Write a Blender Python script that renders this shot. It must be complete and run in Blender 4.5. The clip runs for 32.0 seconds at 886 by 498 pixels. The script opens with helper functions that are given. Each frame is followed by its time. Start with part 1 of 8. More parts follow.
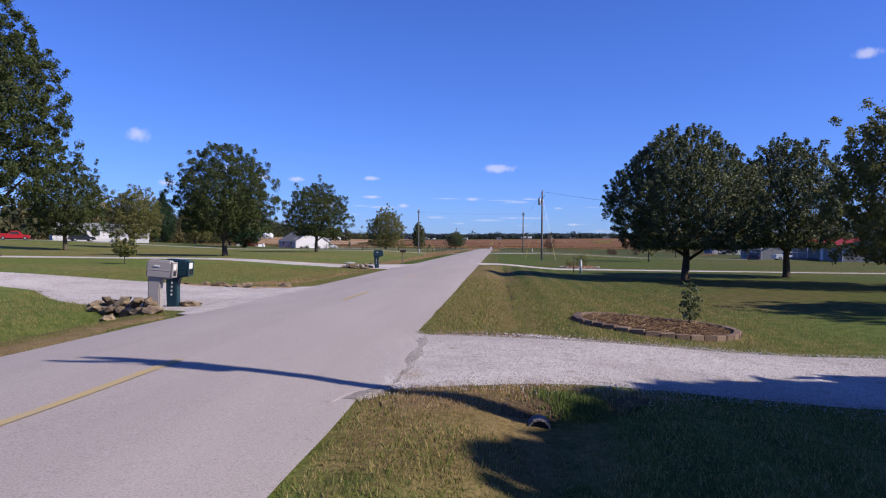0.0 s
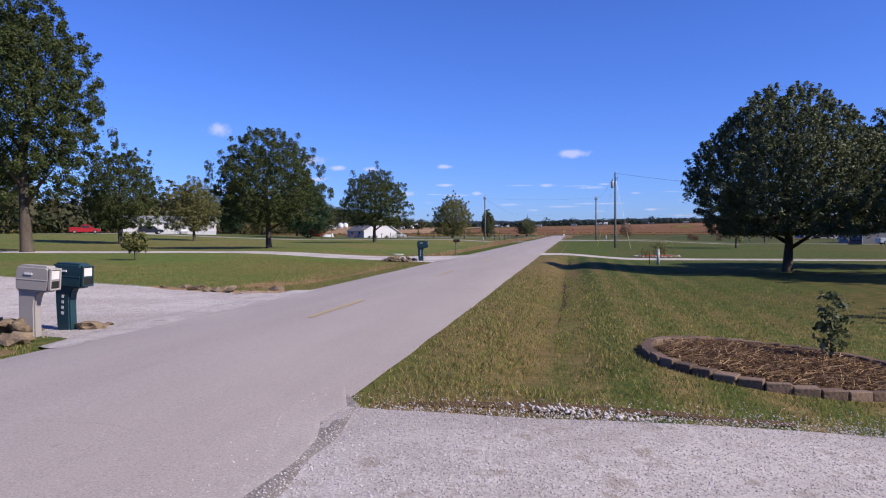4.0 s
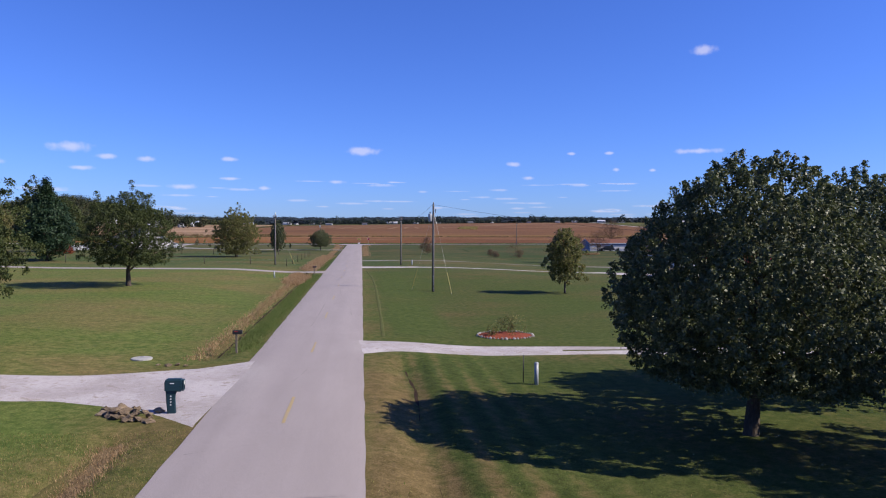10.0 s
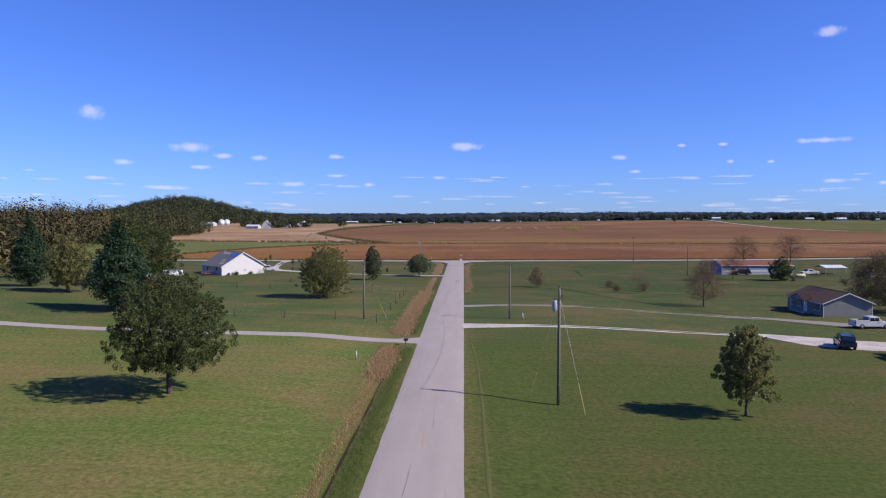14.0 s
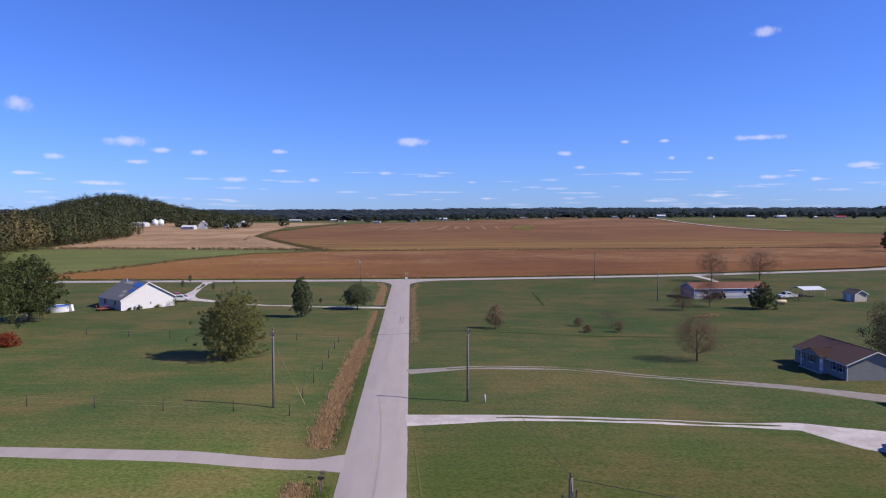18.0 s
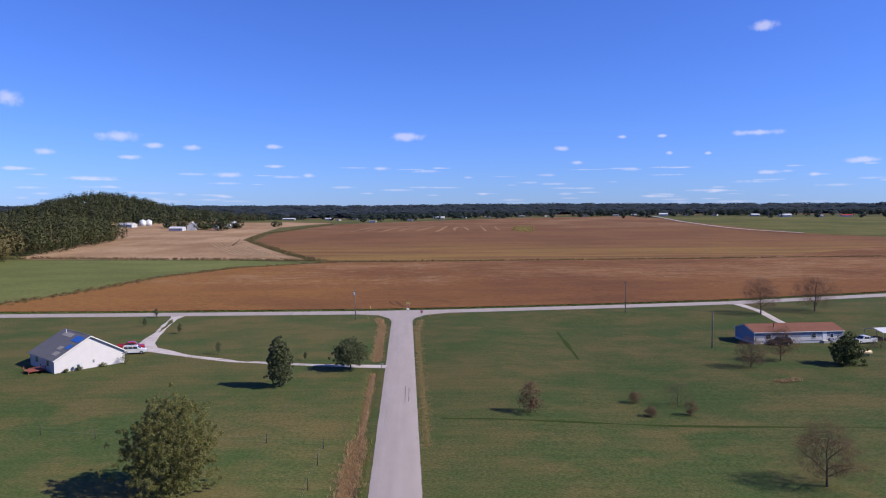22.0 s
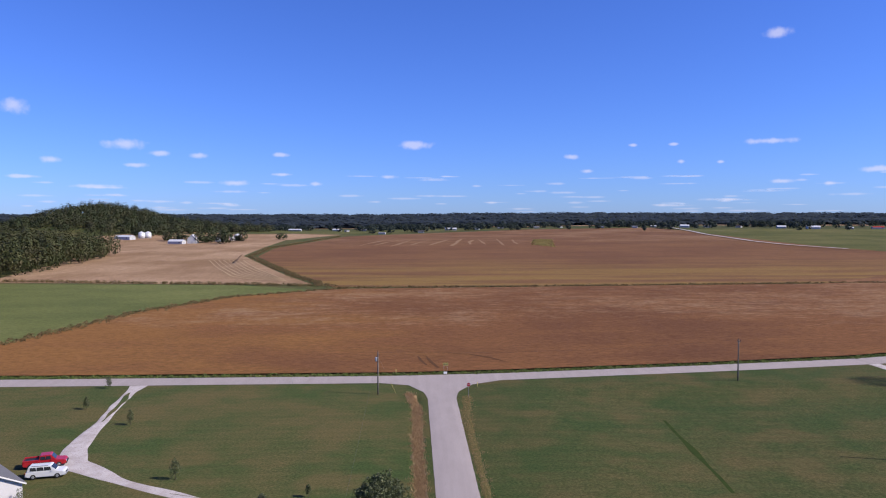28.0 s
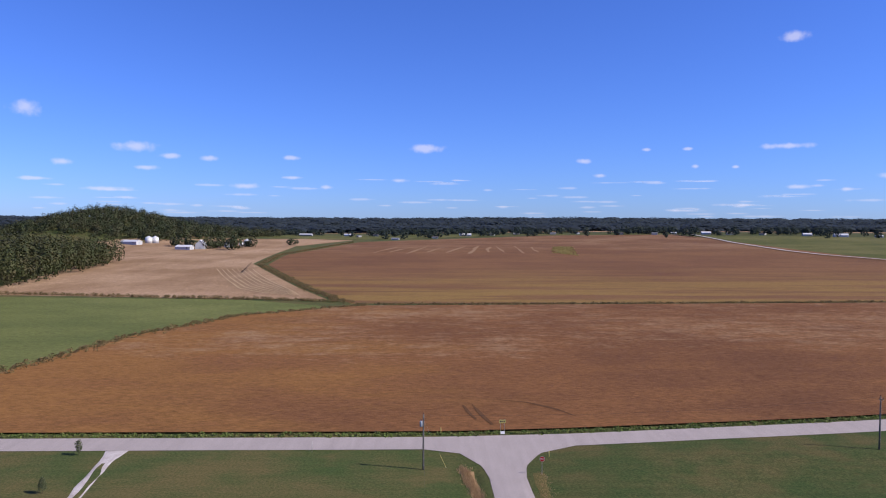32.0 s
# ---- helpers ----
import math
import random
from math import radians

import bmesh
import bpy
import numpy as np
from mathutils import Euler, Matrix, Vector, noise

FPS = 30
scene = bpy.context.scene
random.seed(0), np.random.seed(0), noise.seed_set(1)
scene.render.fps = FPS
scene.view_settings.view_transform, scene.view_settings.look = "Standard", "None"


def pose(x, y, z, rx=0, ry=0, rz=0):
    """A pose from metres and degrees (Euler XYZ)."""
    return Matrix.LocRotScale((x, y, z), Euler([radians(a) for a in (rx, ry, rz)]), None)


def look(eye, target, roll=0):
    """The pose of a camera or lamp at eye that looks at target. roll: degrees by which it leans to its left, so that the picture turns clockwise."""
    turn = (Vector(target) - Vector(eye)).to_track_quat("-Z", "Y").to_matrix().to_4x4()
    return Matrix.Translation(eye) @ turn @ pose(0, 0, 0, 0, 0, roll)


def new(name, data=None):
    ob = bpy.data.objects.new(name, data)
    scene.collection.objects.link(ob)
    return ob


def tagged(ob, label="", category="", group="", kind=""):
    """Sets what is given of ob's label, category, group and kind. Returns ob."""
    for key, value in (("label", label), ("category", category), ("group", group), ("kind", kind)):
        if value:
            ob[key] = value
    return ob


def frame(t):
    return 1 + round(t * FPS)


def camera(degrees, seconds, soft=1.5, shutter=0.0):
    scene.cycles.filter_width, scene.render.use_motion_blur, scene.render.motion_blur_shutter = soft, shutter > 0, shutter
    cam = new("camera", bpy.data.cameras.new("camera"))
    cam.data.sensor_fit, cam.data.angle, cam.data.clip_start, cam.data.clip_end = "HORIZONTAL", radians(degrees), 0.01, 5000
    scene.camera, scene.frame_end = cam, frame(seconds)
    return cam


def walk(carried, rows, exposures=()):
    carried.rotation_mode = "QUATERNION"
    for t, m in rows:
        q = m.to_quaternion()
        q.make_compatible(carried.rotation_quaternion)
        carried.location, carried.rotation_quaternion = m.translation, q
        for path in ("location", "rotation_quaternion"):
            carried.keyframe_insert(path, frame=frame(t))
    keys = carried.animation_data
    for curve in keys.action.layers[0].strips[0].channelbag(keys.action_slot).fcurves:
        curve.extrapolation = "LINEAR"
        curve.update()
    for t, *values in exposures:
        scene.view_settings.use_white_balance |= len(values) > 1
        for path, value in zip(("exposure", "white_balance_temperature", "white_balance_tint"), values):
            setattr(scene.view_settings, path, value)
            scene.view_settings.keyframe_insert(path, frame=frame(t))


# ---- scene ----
cam = camera(64.27, 32.0, 1.1)
ROWS = [
    (0, look((4.209, 1.438, 1.663), (-3.427, 101.144, 1.021), 0.46)),
    (0.5, look((4.268, 1.657, 1.669), (-6.367, 101.088, 0.971), 0.38)),
    (1, look((4.348, 1.955, 1.669), (-7.576, 101.238, 0.867), 0.32)),
    (1.5, look((4.432, 2.526, 1.652), (-9.855, 101.496, 0.688), 0.29)),
    (2, look((4.553, 3.228, 1.658), (-12.247, 101.799, 0.439), 0.18)),
    (2.5, look((4.641, 4.107, 1.663), (-12.503, 102.615, 0.181), 0.03)),
    (4.5, look((5.065, 8.835, 1.826), (-13.123, 107.134, -0.707), -0.41)),
    (5, look((5.043, 10.213, 1.964), (-12.834, 108.568, -0.615), -0.42)),
    (5.5, look((5.000, 11.357, 2.229), (-12.490, 109.776, -0.576), -0.38)),
    (6, look((4.951, 12.593, 2.507), (-12.291, 111.049, -0.526), -0.43)),
    (6.5, look((4.833, 13.737, 2.946), (-8.470, 112.803, -0.055), -0.37)),
    (7, look((4.564, 14.870, 3.464), (-0.425, 114.698, 0.384), -0.23)),
    (7.5, look((4.242, 16.091, 3.677), (0.373, 115.969, 0.609), -0.10)),
    (8, look((3.893, 17.363, 4.044), (0.750, 117.269, 1.080), -0.02)),
    (8.5, look((3.589, 18.769, 4.626), (0.910, 118.687, 1.594), 0.07)),
    (9, look((3.388, 20.260, 5.406), (8.358, 120.090, 2.376), 0.17)),
    (9.5, look((2.959, 21.820, 6.101), (12.565, 121.316, 3.213), 0.16)),
    (10, look((2.644, 23.598, 6.563), (14.113, 122.893, 3.585), 0.26)),
    (10.5, look((2.313, 25.536, 7.186), (16.700, 124.453, 4.302), 0.38)),
    (11, look((2.339, 27.709, 8.342), (16.850, 126.596, 5.065), 0.10)),
    (11.5, look((2.378, 30.162, 9.380), (17.833, 128.904, 6.012), 0.30)),
    (12, look((2.286, 32.588, 10.348), (19.198, 131.088, 6.906), 0.32)),
    (12.5, look((2.412, 35.246, 11.385), (19.876, 133.644, 7.783), 0.14)),
    (13, look((2.360, 37.690, 12.561), (20.189, 136.019, 8.867), 0.16)),
    (13.5, look((2.525, 40.499, 13.485), (16.235, 139.227, 9.619), 0.17)),
    (14, look((2.691, 43.109, 14.434), (-0.225, 142.454, 10.598), 0.10)),
    (14.5, look((3.051, 45.734, 15.262), (-5.058, 145.023, 11.330), -0.20)),
    (16.5, look((3.267, 58.459, 18.345), (5.063, 158.347, 13.974), -0.02)),
    (17, look((3.505, 61.781, 19.022), (7.782, 161.592, 14.601), 0.03)),
    (17.5, look((3.286, 65.016, 19.802), (7.834, 164.819, 15.482), -0.03)),
    (18, look((3.113, 68.572, 21.075), (7.682, 168.361, 16.474), -0.05)),
    (18.5, look((2.765, 72.086, 22.220), (7.477, 171.869, 17.615), -0.12)),
    (19, look((2.574, 75.779, 23.387), (7.229, 175.559, 18.670), -0.16)),
    (19.5, look((2.292, 79.542, 24.463), (7.058, 179.315, 19.718), -0.12)),
    (20, look((2.007, 83.598, 25.657), (6.815, 183.355, 20.615), -0.06)),
    (20.5, look((1.749, 87.686, 26.877), (6.692, 187.428, 21.665), -0.09)),
    (21, look((1.801, 91.939, 27.477), (6.685, 191.692, 22.419), -0.17)),
    (21.5, look((1.415, 96.069, 27.892), (6.624, 195.810, 22.929), -0.14)),
    (22, look((1.226, 100.682, 29.011), (6.420, 200.400, 23.609), -0.10)),
    (22.5, look((1.095, 105.095, 29.705), (6.142, 204.813, 24.141), -0.09)),
    (23, look((0.908, 109.451, 29.993), (5.785, 209.189, 24.645), -0.25)),
    (23.5, look((0.486, 113.878, 30.596), (5.329, 213.619, 25.277), -0.20)),
    (24, look((-0.028, 118.148, 31.380), (4.731, 217.888, 25.957), -0.11)),
    (24.5, look((-0.501, 122.489, 31.872), (4.081, 222.238, 26.477), -0.07)),
    (25, look((-1.035, 126.689, 32.474), (3.496, 226.447, 27.197), -0.15)),
    (25.5, look((-1.603, 130.959, 32.918), (2.807, 230.728, 27.766), -0.07)),
    (26, look((-2.202, 135.182, 33.662), (2.191, 234.959, 28.639), -0.08)),
    (26.5, look((-2.951, 139.325, 34.055), (1.335, 239.113, 29.151), 0.00)),
    (28.5, look((-6.303, 155.415, 34.620), (-2.054, 255.239, 30.490), 0.02)),
    (29, look((-6.987, 159.159, 34.905), (-2.941, 258.995, 30.839), 0.13)),
    (29.5, look((-7.861, 163.304, 34.867), (-4.030, 263.152, 30.892), -0.03)),
    (30, look((-8.997, 167.300, 35.063), (-5.139, 267.150, 31.182), 0.15)),
    (30.5, look((-9.806, 171.112, 35.411), (-6.200, 270.973, 31.561), 0.08)),
    (31, look((-10.914, 174.951, 36.145), (-7.378, 274.813, 32.278), 0.28)),
    (31.5, look((-11.752, 179.133, 36.861), (-8.537, 279.006, 32.973), 0.24)),
    (32, look((-12.730, 183.611, 37.295), (-9.774, 283.496, 33.532), 0.34)),
]
walk(cam, ROWS)

# ---- world, sun ----
SUN_TO = Vector((0.763, -0.198, 0.613)).normalized()      # towards the sun
world = bpy.data.worlds.new("sky")
scene.world = world
world.use_nodes = True
wn, wl = world.node_tree.nodes, world.node_tree.links
wn.clear()
sky = wn.new("ShaderNodeTexSky")
sky.sky_type = "NISHITA"
sky.sun_disc = False
sky.sun_elevation = math.asin(SUN_TO.z)
sky.sun_rotation = math.atan2(SUN_TO.x, SUN_TO.y)
sky.altitude, sky.air_density, sky.dust_density, sky.ozone_density = 200, 1.0, 0.2, 3.0
bg = wn.new("ShaderNodeBackground")
bg.inputs["Strength"].default_value = 0.070
wo = wn.new("ShaderNodeOutputWorld")
deep = wn.new("ShaderNodeMix")
deep.data_type, deep.blend_type = "RGBA", "MULTIPLY"
deep.inputs[0].default_value = 1.0
deep.inputs[7].default_value = (0.51, 0.77, 1.69, 1)      # the clear deep blue of a dry autumn day
wl.new(sky.outputs[0], deep.inputs[6])
wl.new(deep.outputs[2], bg.inputs["Color"])
wl.new(bg.outputs[0], wo.inputs["Surface"])
sun = new("sun", bpy.data.lights.new("sun", "SUN"))
sun.data.energy, sun.data.angle, sun.data.color = 5.0, radians(0.5), (1.0, 0.90, 0.79)
sun.matrix_world = look((60, 0, 80), Vector((60, 0, 80)) - SUN_TO)
scene.view_settings.exposure = 0.50


# ---- materials ----
def ramp(nodes, stops):
    r = nodes.new("ShaderNodeValToRGB")
    while len(r.color_ramp.elements) < len(stops):
        r.color_ramp.elements.new(0.5)
    for e, (at, col) in zip(r.color_ramp.elements, stops):
        e.position, e.color = at, (*col, 1)
    return r


def material(name, colours, scale=1.0, fine=12.0, rough=0.8, metal=0.0, bump=0.3, spec=0.3, stretch=(1, 1, 1), island=0.0, obj=0.0, patch=0.0, patch_scale=0.05, world_space=True, detail=6.0):
    """A mottled surface: large stains and fine grain between the colours given, in metres."""
    m = bpy.data.materials.new(name)
    m.use_nodes = True
    n, l = m.node_tree.nodes, m.node_tree.links
    b = n["Principled BSDF"]
    b.inputs["Roughness"].default_value, b.inputs["Metallic"].default_value = rough, metal
    b.inputs["Specular IOR Level"].default_value = spec
    if world_space:
        g = n.new("ShaderNodeNewGeometry")
        src = g.outputs["Position"]
    else:
        g = n.new("ShaderNodeTexCoord")
        src = g.outputs["Object"]
    mp = n.new("ShaderNodeMapping")
    mp.inputs["Scale"].default_value = stretch
    l.new(src, mp.inputs["Vector"])
    big, small = n.new("ShaderNodeTexNoise"), n.new("ShaderNodeTexNoise")
    big.inputs["Scale"].default_value, small.inputs["Scale"].default_value = scale, fine
    big.inputs["Detail"].default_value = detail
    small.inputs["Detail"].default_value = 5
    big.inputs["Roughness"].default_value = 0.62
    for t in (big, small):
        l.new(mp.outputs[0], t.inputs["Vector"])
    mix = n.new("ShaderNodeMath")
    mix.operation = "MULTIPLY_ADD"
    mix.inputs[1].default_value = 0.5
    l.new(small.outputs[0], mix.inputs[0])
    half = n.new("ShaderNodeMath")
    half.operation = "MULTIPLY"
    half.inputs[1].default_value = 0.5
    l.new(big.outputs[0], half.inputs[0])
    l.new(half.outputs[0], mix.inputs[2])
    value = mix.outputs[0]
    if patch:
        third = n.new("ShaderNodeTexNoise")
        third.inputs["Scale"].default_value, third.inputs["Detail"].default_value = patch_scale, 3
        l.new(mp.outputs[0], third.inputs["Vector"])
        add = n.new("ShaderNodeMath")
        add.operation = "MULTIPLY_ADD"
        add.inputs[1].default_value = patch
        sub = n.new("ShaderNodeMath")
        sub.operation = "SUBTRACT"
        sub.inputs[1].default_value = 0.5
        l.new(third.outputs[0], sub.inputs[0])
        l.new(sub.outputs[0], add.inputs[0])
        l.new(value, add.inputs[2])
        value = add.outputs[0]
    for amount, node, out in ((island, "ShaderNodeNewGeometry", "Random Per Island"), (obj, "ShaderNodeObjectInfo", "Random")):
        if amount:
            rnd = n.new(node)
            add = n.new("ShaderNodeMath")
            add.operation = "MULTIPLY_ADD"
            add.inputs[1].default_value = amount
            sub = n.new("ShaderNodeMath")
            sub.operation = "SUBTRACT"
            sub.inputs[1].default_value = 0.5
            l.new(rnd.outputs[out], sub.inputs[0])
            l.new(sub.outputs[0], add.inputs[0])
            l.new(value, add.inputs[2])
            value = add.outputs[0]
    k = len(colours)
    r = ramp(n, [(0.3 + 0.4 * i / max(k - 1, 1), c) for i, c in enumerate(colours)])
    l.new(value, r.inputs[0])
    l.new(r.outputs[0], b.inputs["Base Color"])
    if bump:
        bp = n.new("ShaderNodeBump")
        bp.inputs["Strength"].default_value, bp.inputs["Distance"].default_value = bump, 0.03
        l.new(small.outputs[0], bp.inputs["Height"])
        l.new(bp.outputs[0], b.inputs["Normal"])
    return m


def leaf_material(name, colours, through_light=0.35, gloss=0.35):
    m = bpy.data.materials.new(name)
    m.use_nodes = True
    n, l = m.node_tree.nodes, m.node_tree.links
    b = n["Principled BSDF"]
    b.inputs["Roughness"].default_value = 0.55
    b.inputs["Specular IOR Level"].default_value = gloss
    g = n.new("ShaderNodeNewGeometry")
    r = ramp(n, [(i / max(len(colours) - 1, 1), c) for i, c in enumerate(colours)])
    l.new(g.outputs["Random Per Island"], r.inputs[0])
    l.new(r.outputs[0], b.inputs["Base Color"])
    tr = n.new("ShaderNodeBsdfTranslucent")
    l.new(r.outputs[0], tr.inputs["Color"])
    mx = n.new("ShaderNodeMixShader")
    mx.inputs[0].default_value = through_light
    l.new(b.outputs[0], mx.inputs[1])
    l.new(tr.outputs[0], mx.inputs[2])
    l.new(mx.outputs[0], n["Material Output"].inputs["Surface"])
    return m




class Graph:
    """Short-hand for sums of node values in one material."""

    def __init__(self, m):
        self.n, self.l = m.node_tree.nodes, m.node_tree.links
        self.place = self.n.new("ShaderNodeNewGeometry").outputs["Position"]
        xyz = self.n.new("ShaderNodeSeparateXYZ")
        self.l.new(self.place, xyz.inputs[0])
        self.x, self.y, self.z = xyz.outputs

    def put(self, socket, v):
        if isinstance(v, (int, float)):
            socket.default_value = v
        elif isinstance(v, tuple):
            socket.default_value = (*v, 1)
        else:
            self.l.new(v, socket)

    def math(self, op, a, b=0.0, c=0.0):
        k = self.n.new("ShaderNodeMath")
        k.operation = op
        for i, v in enumerate((a, b, c)):
            self.put(k.inputs[i], v)
        return k.outputs[0]

    def noise(self, scale, detail=4.0, stretch=(1, 1, 1), rough=0.6, shift=0.0):
        mp, k = self.n.new("ShaderNodeMapping"), self.n.new("ShaderNodeTexNoise")
        mp.inputs["Scale"].default_value, mp.inputs["Location"].default_value = stretch, (shift, shift * 0.7, 0)
        self.l.new(self.place, mp.inputs[0])
        self.l.new(mp.outputs[0], k.inputs["Vector"])
        k.inputs["Scale"].default_value, k.inputs["Detail"].default_value, k.inputs["Roughness"].default_value = scale, detail, rough
        return k.outputs[0]

    def step(self, v, lo, hi, out_lo=0.0, out_hi=1.0):
        k = self.n.new("ShaderNodeMapRange")
        k.interpolation_type = "SMOOTHSTEP"
        for i, w in enumerate((v, lo, hi, out_lo, out_hi)):
            self.put(k.inputs[i], w)
        return k.outputs[0]

    def mix(self, f, a, b, blend="MIX"):
        k = self.n.new("ShaderNodeMix")
        k.data_type, k.blend_type = "RGBA", blend
        self.put(k.inputs[0], f)
        self.put(k.inputs[6], a)
        self.put(k.inputs[7], b)
        return k.outputs[2]

    def scaled(self, colour, value):
        k = self.n.new("ShaderNodeVectorMath")
        k.operation = "SCALE"
        if isinstance(colour, tuple):
            k.inputs[0].default_value = colour
        else:
            self.l.new(colour, k.inputs[0])
        self.put(k.inputs[3], value)
        return k.outputs[0]

    def bands(self, period, axis, wobble=0.6):
        k = self.n.new("ShaderNodeTexWave")
        k.bands_direction = axis
        k.inputs["Scale"].default_value = 0.314 / period
        k.inputs["Distortion"].default_value, k.inputs["Detail Scale"].default_value = wobble, 0.12
        self.l.new(self.place, k.inputs["Vector"])
        return k.outputs[1]


def plain(name, rough=1.0, spec=0.05):
    m = bpy.data.materials.new(name)
    m.use_nodes = True
    b = m.node_tree.nodes["Principled BSDF"]
    b.inputs["Roughness"].default_value, b.inputs["Specular IOR Level"].default_value = rough, spec
    return m, b, Graph(m)


def bumpy(g, b, height, strength=0.6, depth=0.03):
    k = g.n.new("ShaderNodeBump")
    k.inputs["Strength"].default_value, k.inputs["Distance"].default_value = strength, depth
    g.l.new(height, k.inputs["Height"])
    g.l.new(k.outputs[0], b.inputs["Normal"])


def lawn_material():
    """Mown grass: broad dry patches, clover-green spots, fine tufts and the mower's bands; the yards near the start are drier."""
    m, b, g = plain("lawn", 0.97, 0.08)
    big, mid, small, fine = g.noise(0.035, 3), g.noise(0.16, 5, (0.8, 1, 1), 0.6, 3.1), g.noise(2.6, 5, rough=0.7), g.noise(15, 4, rough=0.75)
    sweep = g.noise(0.12, 6, (0.5, 1, 1), 0.66, 9.0)
    near = g.step(g.y, 122, 146, 1.0, 0.0)
    left = g.step(g.x, -9, -3.5, 1.0, 0.0)
    yard = g.math("MULTIPLY", g.step(g.y, 58, 63, 1.0, 0.0), g.step(g.x, 4.5, 5.0))
    dry = g.math("ADD", big, g.math("MULTIPLY", g.math("MULTIPLY_ADD", mid, 0.70, g.math("MULTIPLY", small, 0.42)), 0.95))
    dry = g.math("ADD", dry, g.math("MULTIPLY_ADD", sweep, 0.42, -0.27))
    dry = g.math("ADD", dry, g.math("MULTIPLY", near, 0.06))
    strip = g.math("MULTIPLY", g.step(g.x, 2.6, 3.2), g.step(g.x, 4.4, 5.1, 1.0, 0.0))
    dry = g.math("ADD", dry, g.math("MULTIPLY", g.math("MULTIPLY", strip, g.step(g.y, 56, 64, 1.0, 0.0)), 0.12))
    lush = g.math("MULTIPLY", g.math("MULTIPLY", g.step(g.x, 4.2, 5.6), g.step(g.x, 7.0, 9.5, 1.0, 0.0)), g.math("MULTIPLY", g.step(g.y, 66, 70), g.step(g.y, 95, 130, 1.0, 0.0)))
    dry = g.math("SUBTRACT", dry, g.math("MULTIPLY", lush, 0.3))
    dry = g.math("SUBTRACT", dry, g.math("MULTIPLY", g.math("MULTIPLY", g.step(g.x, 2.5, 5), g.step(g.y, 58, 68)), g.math("MULTIPLY", near, 0.11)))
    olive = g.math("MULTIPLY", g.math("MULTIPLY", g.step(g.x, 8, 16), g.step(g.y, 74, 96)), g.step(g.y, 132, 142, 1.0, 0.0))
    dry = g.math("ADD", dry, g.math("MULTIPLY", olive, 0.04))
    west = g.math("MULTIPLY", g.step(g.x, -14, 8, 1.0, 0.0), g.step(g.y, 190, 240))
    dry = g.math("ADD", dry, g.math("MULTIPLY", west, 0.08))
    dry = g.math("SUBTRACT", dry, g.math("MULTIPLY", g.math("MULTIPLY", left, g.step(g.y, 50, 62, 1.0, 0.25)), 0.10))
    bands = g.math("MULTIPLY", g.math("SUBTRACT", g.bands(1.15, "X", 2.2), 0.5), g.math("MULTIPLY", yard, g.step(g.x, 7, 12, 1.0, 0.2)))
    dry = g.math("ADD", dry, g.math("MULTIPLY", bands, 0.30))
    dry = g.math("SUBTRACT", dry, g.math("MULTIPLY", yard, 0.09))
    bare = g.math("MULTIPLY", g.math("MULTIPLY", g.step(g.x, 2.6, 3.0), g.step(g.x, 4.8, 5.8, 1.0, 0.0)), g.math("MULTIPLY", g.step(g.y, 5.5, 8), g.step(g.y, 10, 11, 1.0, 0.0)))
    dry = g.math("ADD", dry, g.math("MULTIPLY", bare, 0.3))
    f = g.math("MULTIPLY", g.step(dry, 0.80, 1.26), g.math("MULTIPLY_ADD", near, 0.10, 0.82))
    f = g.math("MULTIPLY", f, g.step(g.y, 56, 74, 1.0, 0.74))
    worn = g.math("MULTIPLY", g.step(g.noise(0.085, 5, (0.7, 1, 1), 0.6, 17.0), 0.46, 0.66), g.step(g.y, 118, 150, 0.15, 0.55))
    f = g.math("MAXIMUM", f, worn)
    # The green beyond the near yards holds extra blue for distance haze.
    green = g.mix(g.step(small, 0.35, 0.65), (0.031, 0.053, 0.015), (0.057, 0.082, 0.026))
    green = g.mix(near, green, g.mix(g.step(small, 0.3, 0.7), (0.042, 0.066, 0.013), (0.090, 0.112, 0.028)))
    straw = g.mix(g.step(small, 0.30, 0.72), (0.098, 0.070, 0.028), (0.165, 0.114, 0.054))
    col = g.mix(f, green, straw)
    rows = g.math("MULTIPLY", g.math("SUBTRACT", g.bands(2.4, "Y", 4.0), 0.5), g.math("MULTIPLY", g.math("SUBTRACT", 1.0, yard), 0.07))
    light = g.math("ADD", g.math("ADD", g.math("MULTIPLY", bands, 0.34), rows), g.math("MULTIPLY_ADD", fine, 2.1, -0.03))
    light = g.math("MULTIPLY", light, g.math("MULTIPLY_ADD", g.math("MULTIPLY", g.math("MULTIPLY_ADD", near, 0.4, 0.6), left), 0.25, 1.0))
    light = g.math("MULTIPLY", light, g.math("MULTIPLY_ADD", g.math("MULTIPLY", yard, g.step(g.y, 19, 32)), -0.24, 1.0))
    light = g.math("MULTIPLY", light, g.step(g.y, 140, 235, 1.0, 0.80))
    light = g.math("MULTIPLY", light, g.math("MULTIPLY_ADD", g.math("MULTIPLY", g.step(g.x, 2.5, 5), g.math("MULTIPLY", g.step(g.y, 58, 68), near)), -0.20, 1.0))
    g.l.new(g.scaled(col, light), b.inputs["Base Color"])
    bumpy(g, b, fine, 0.9)
    return m


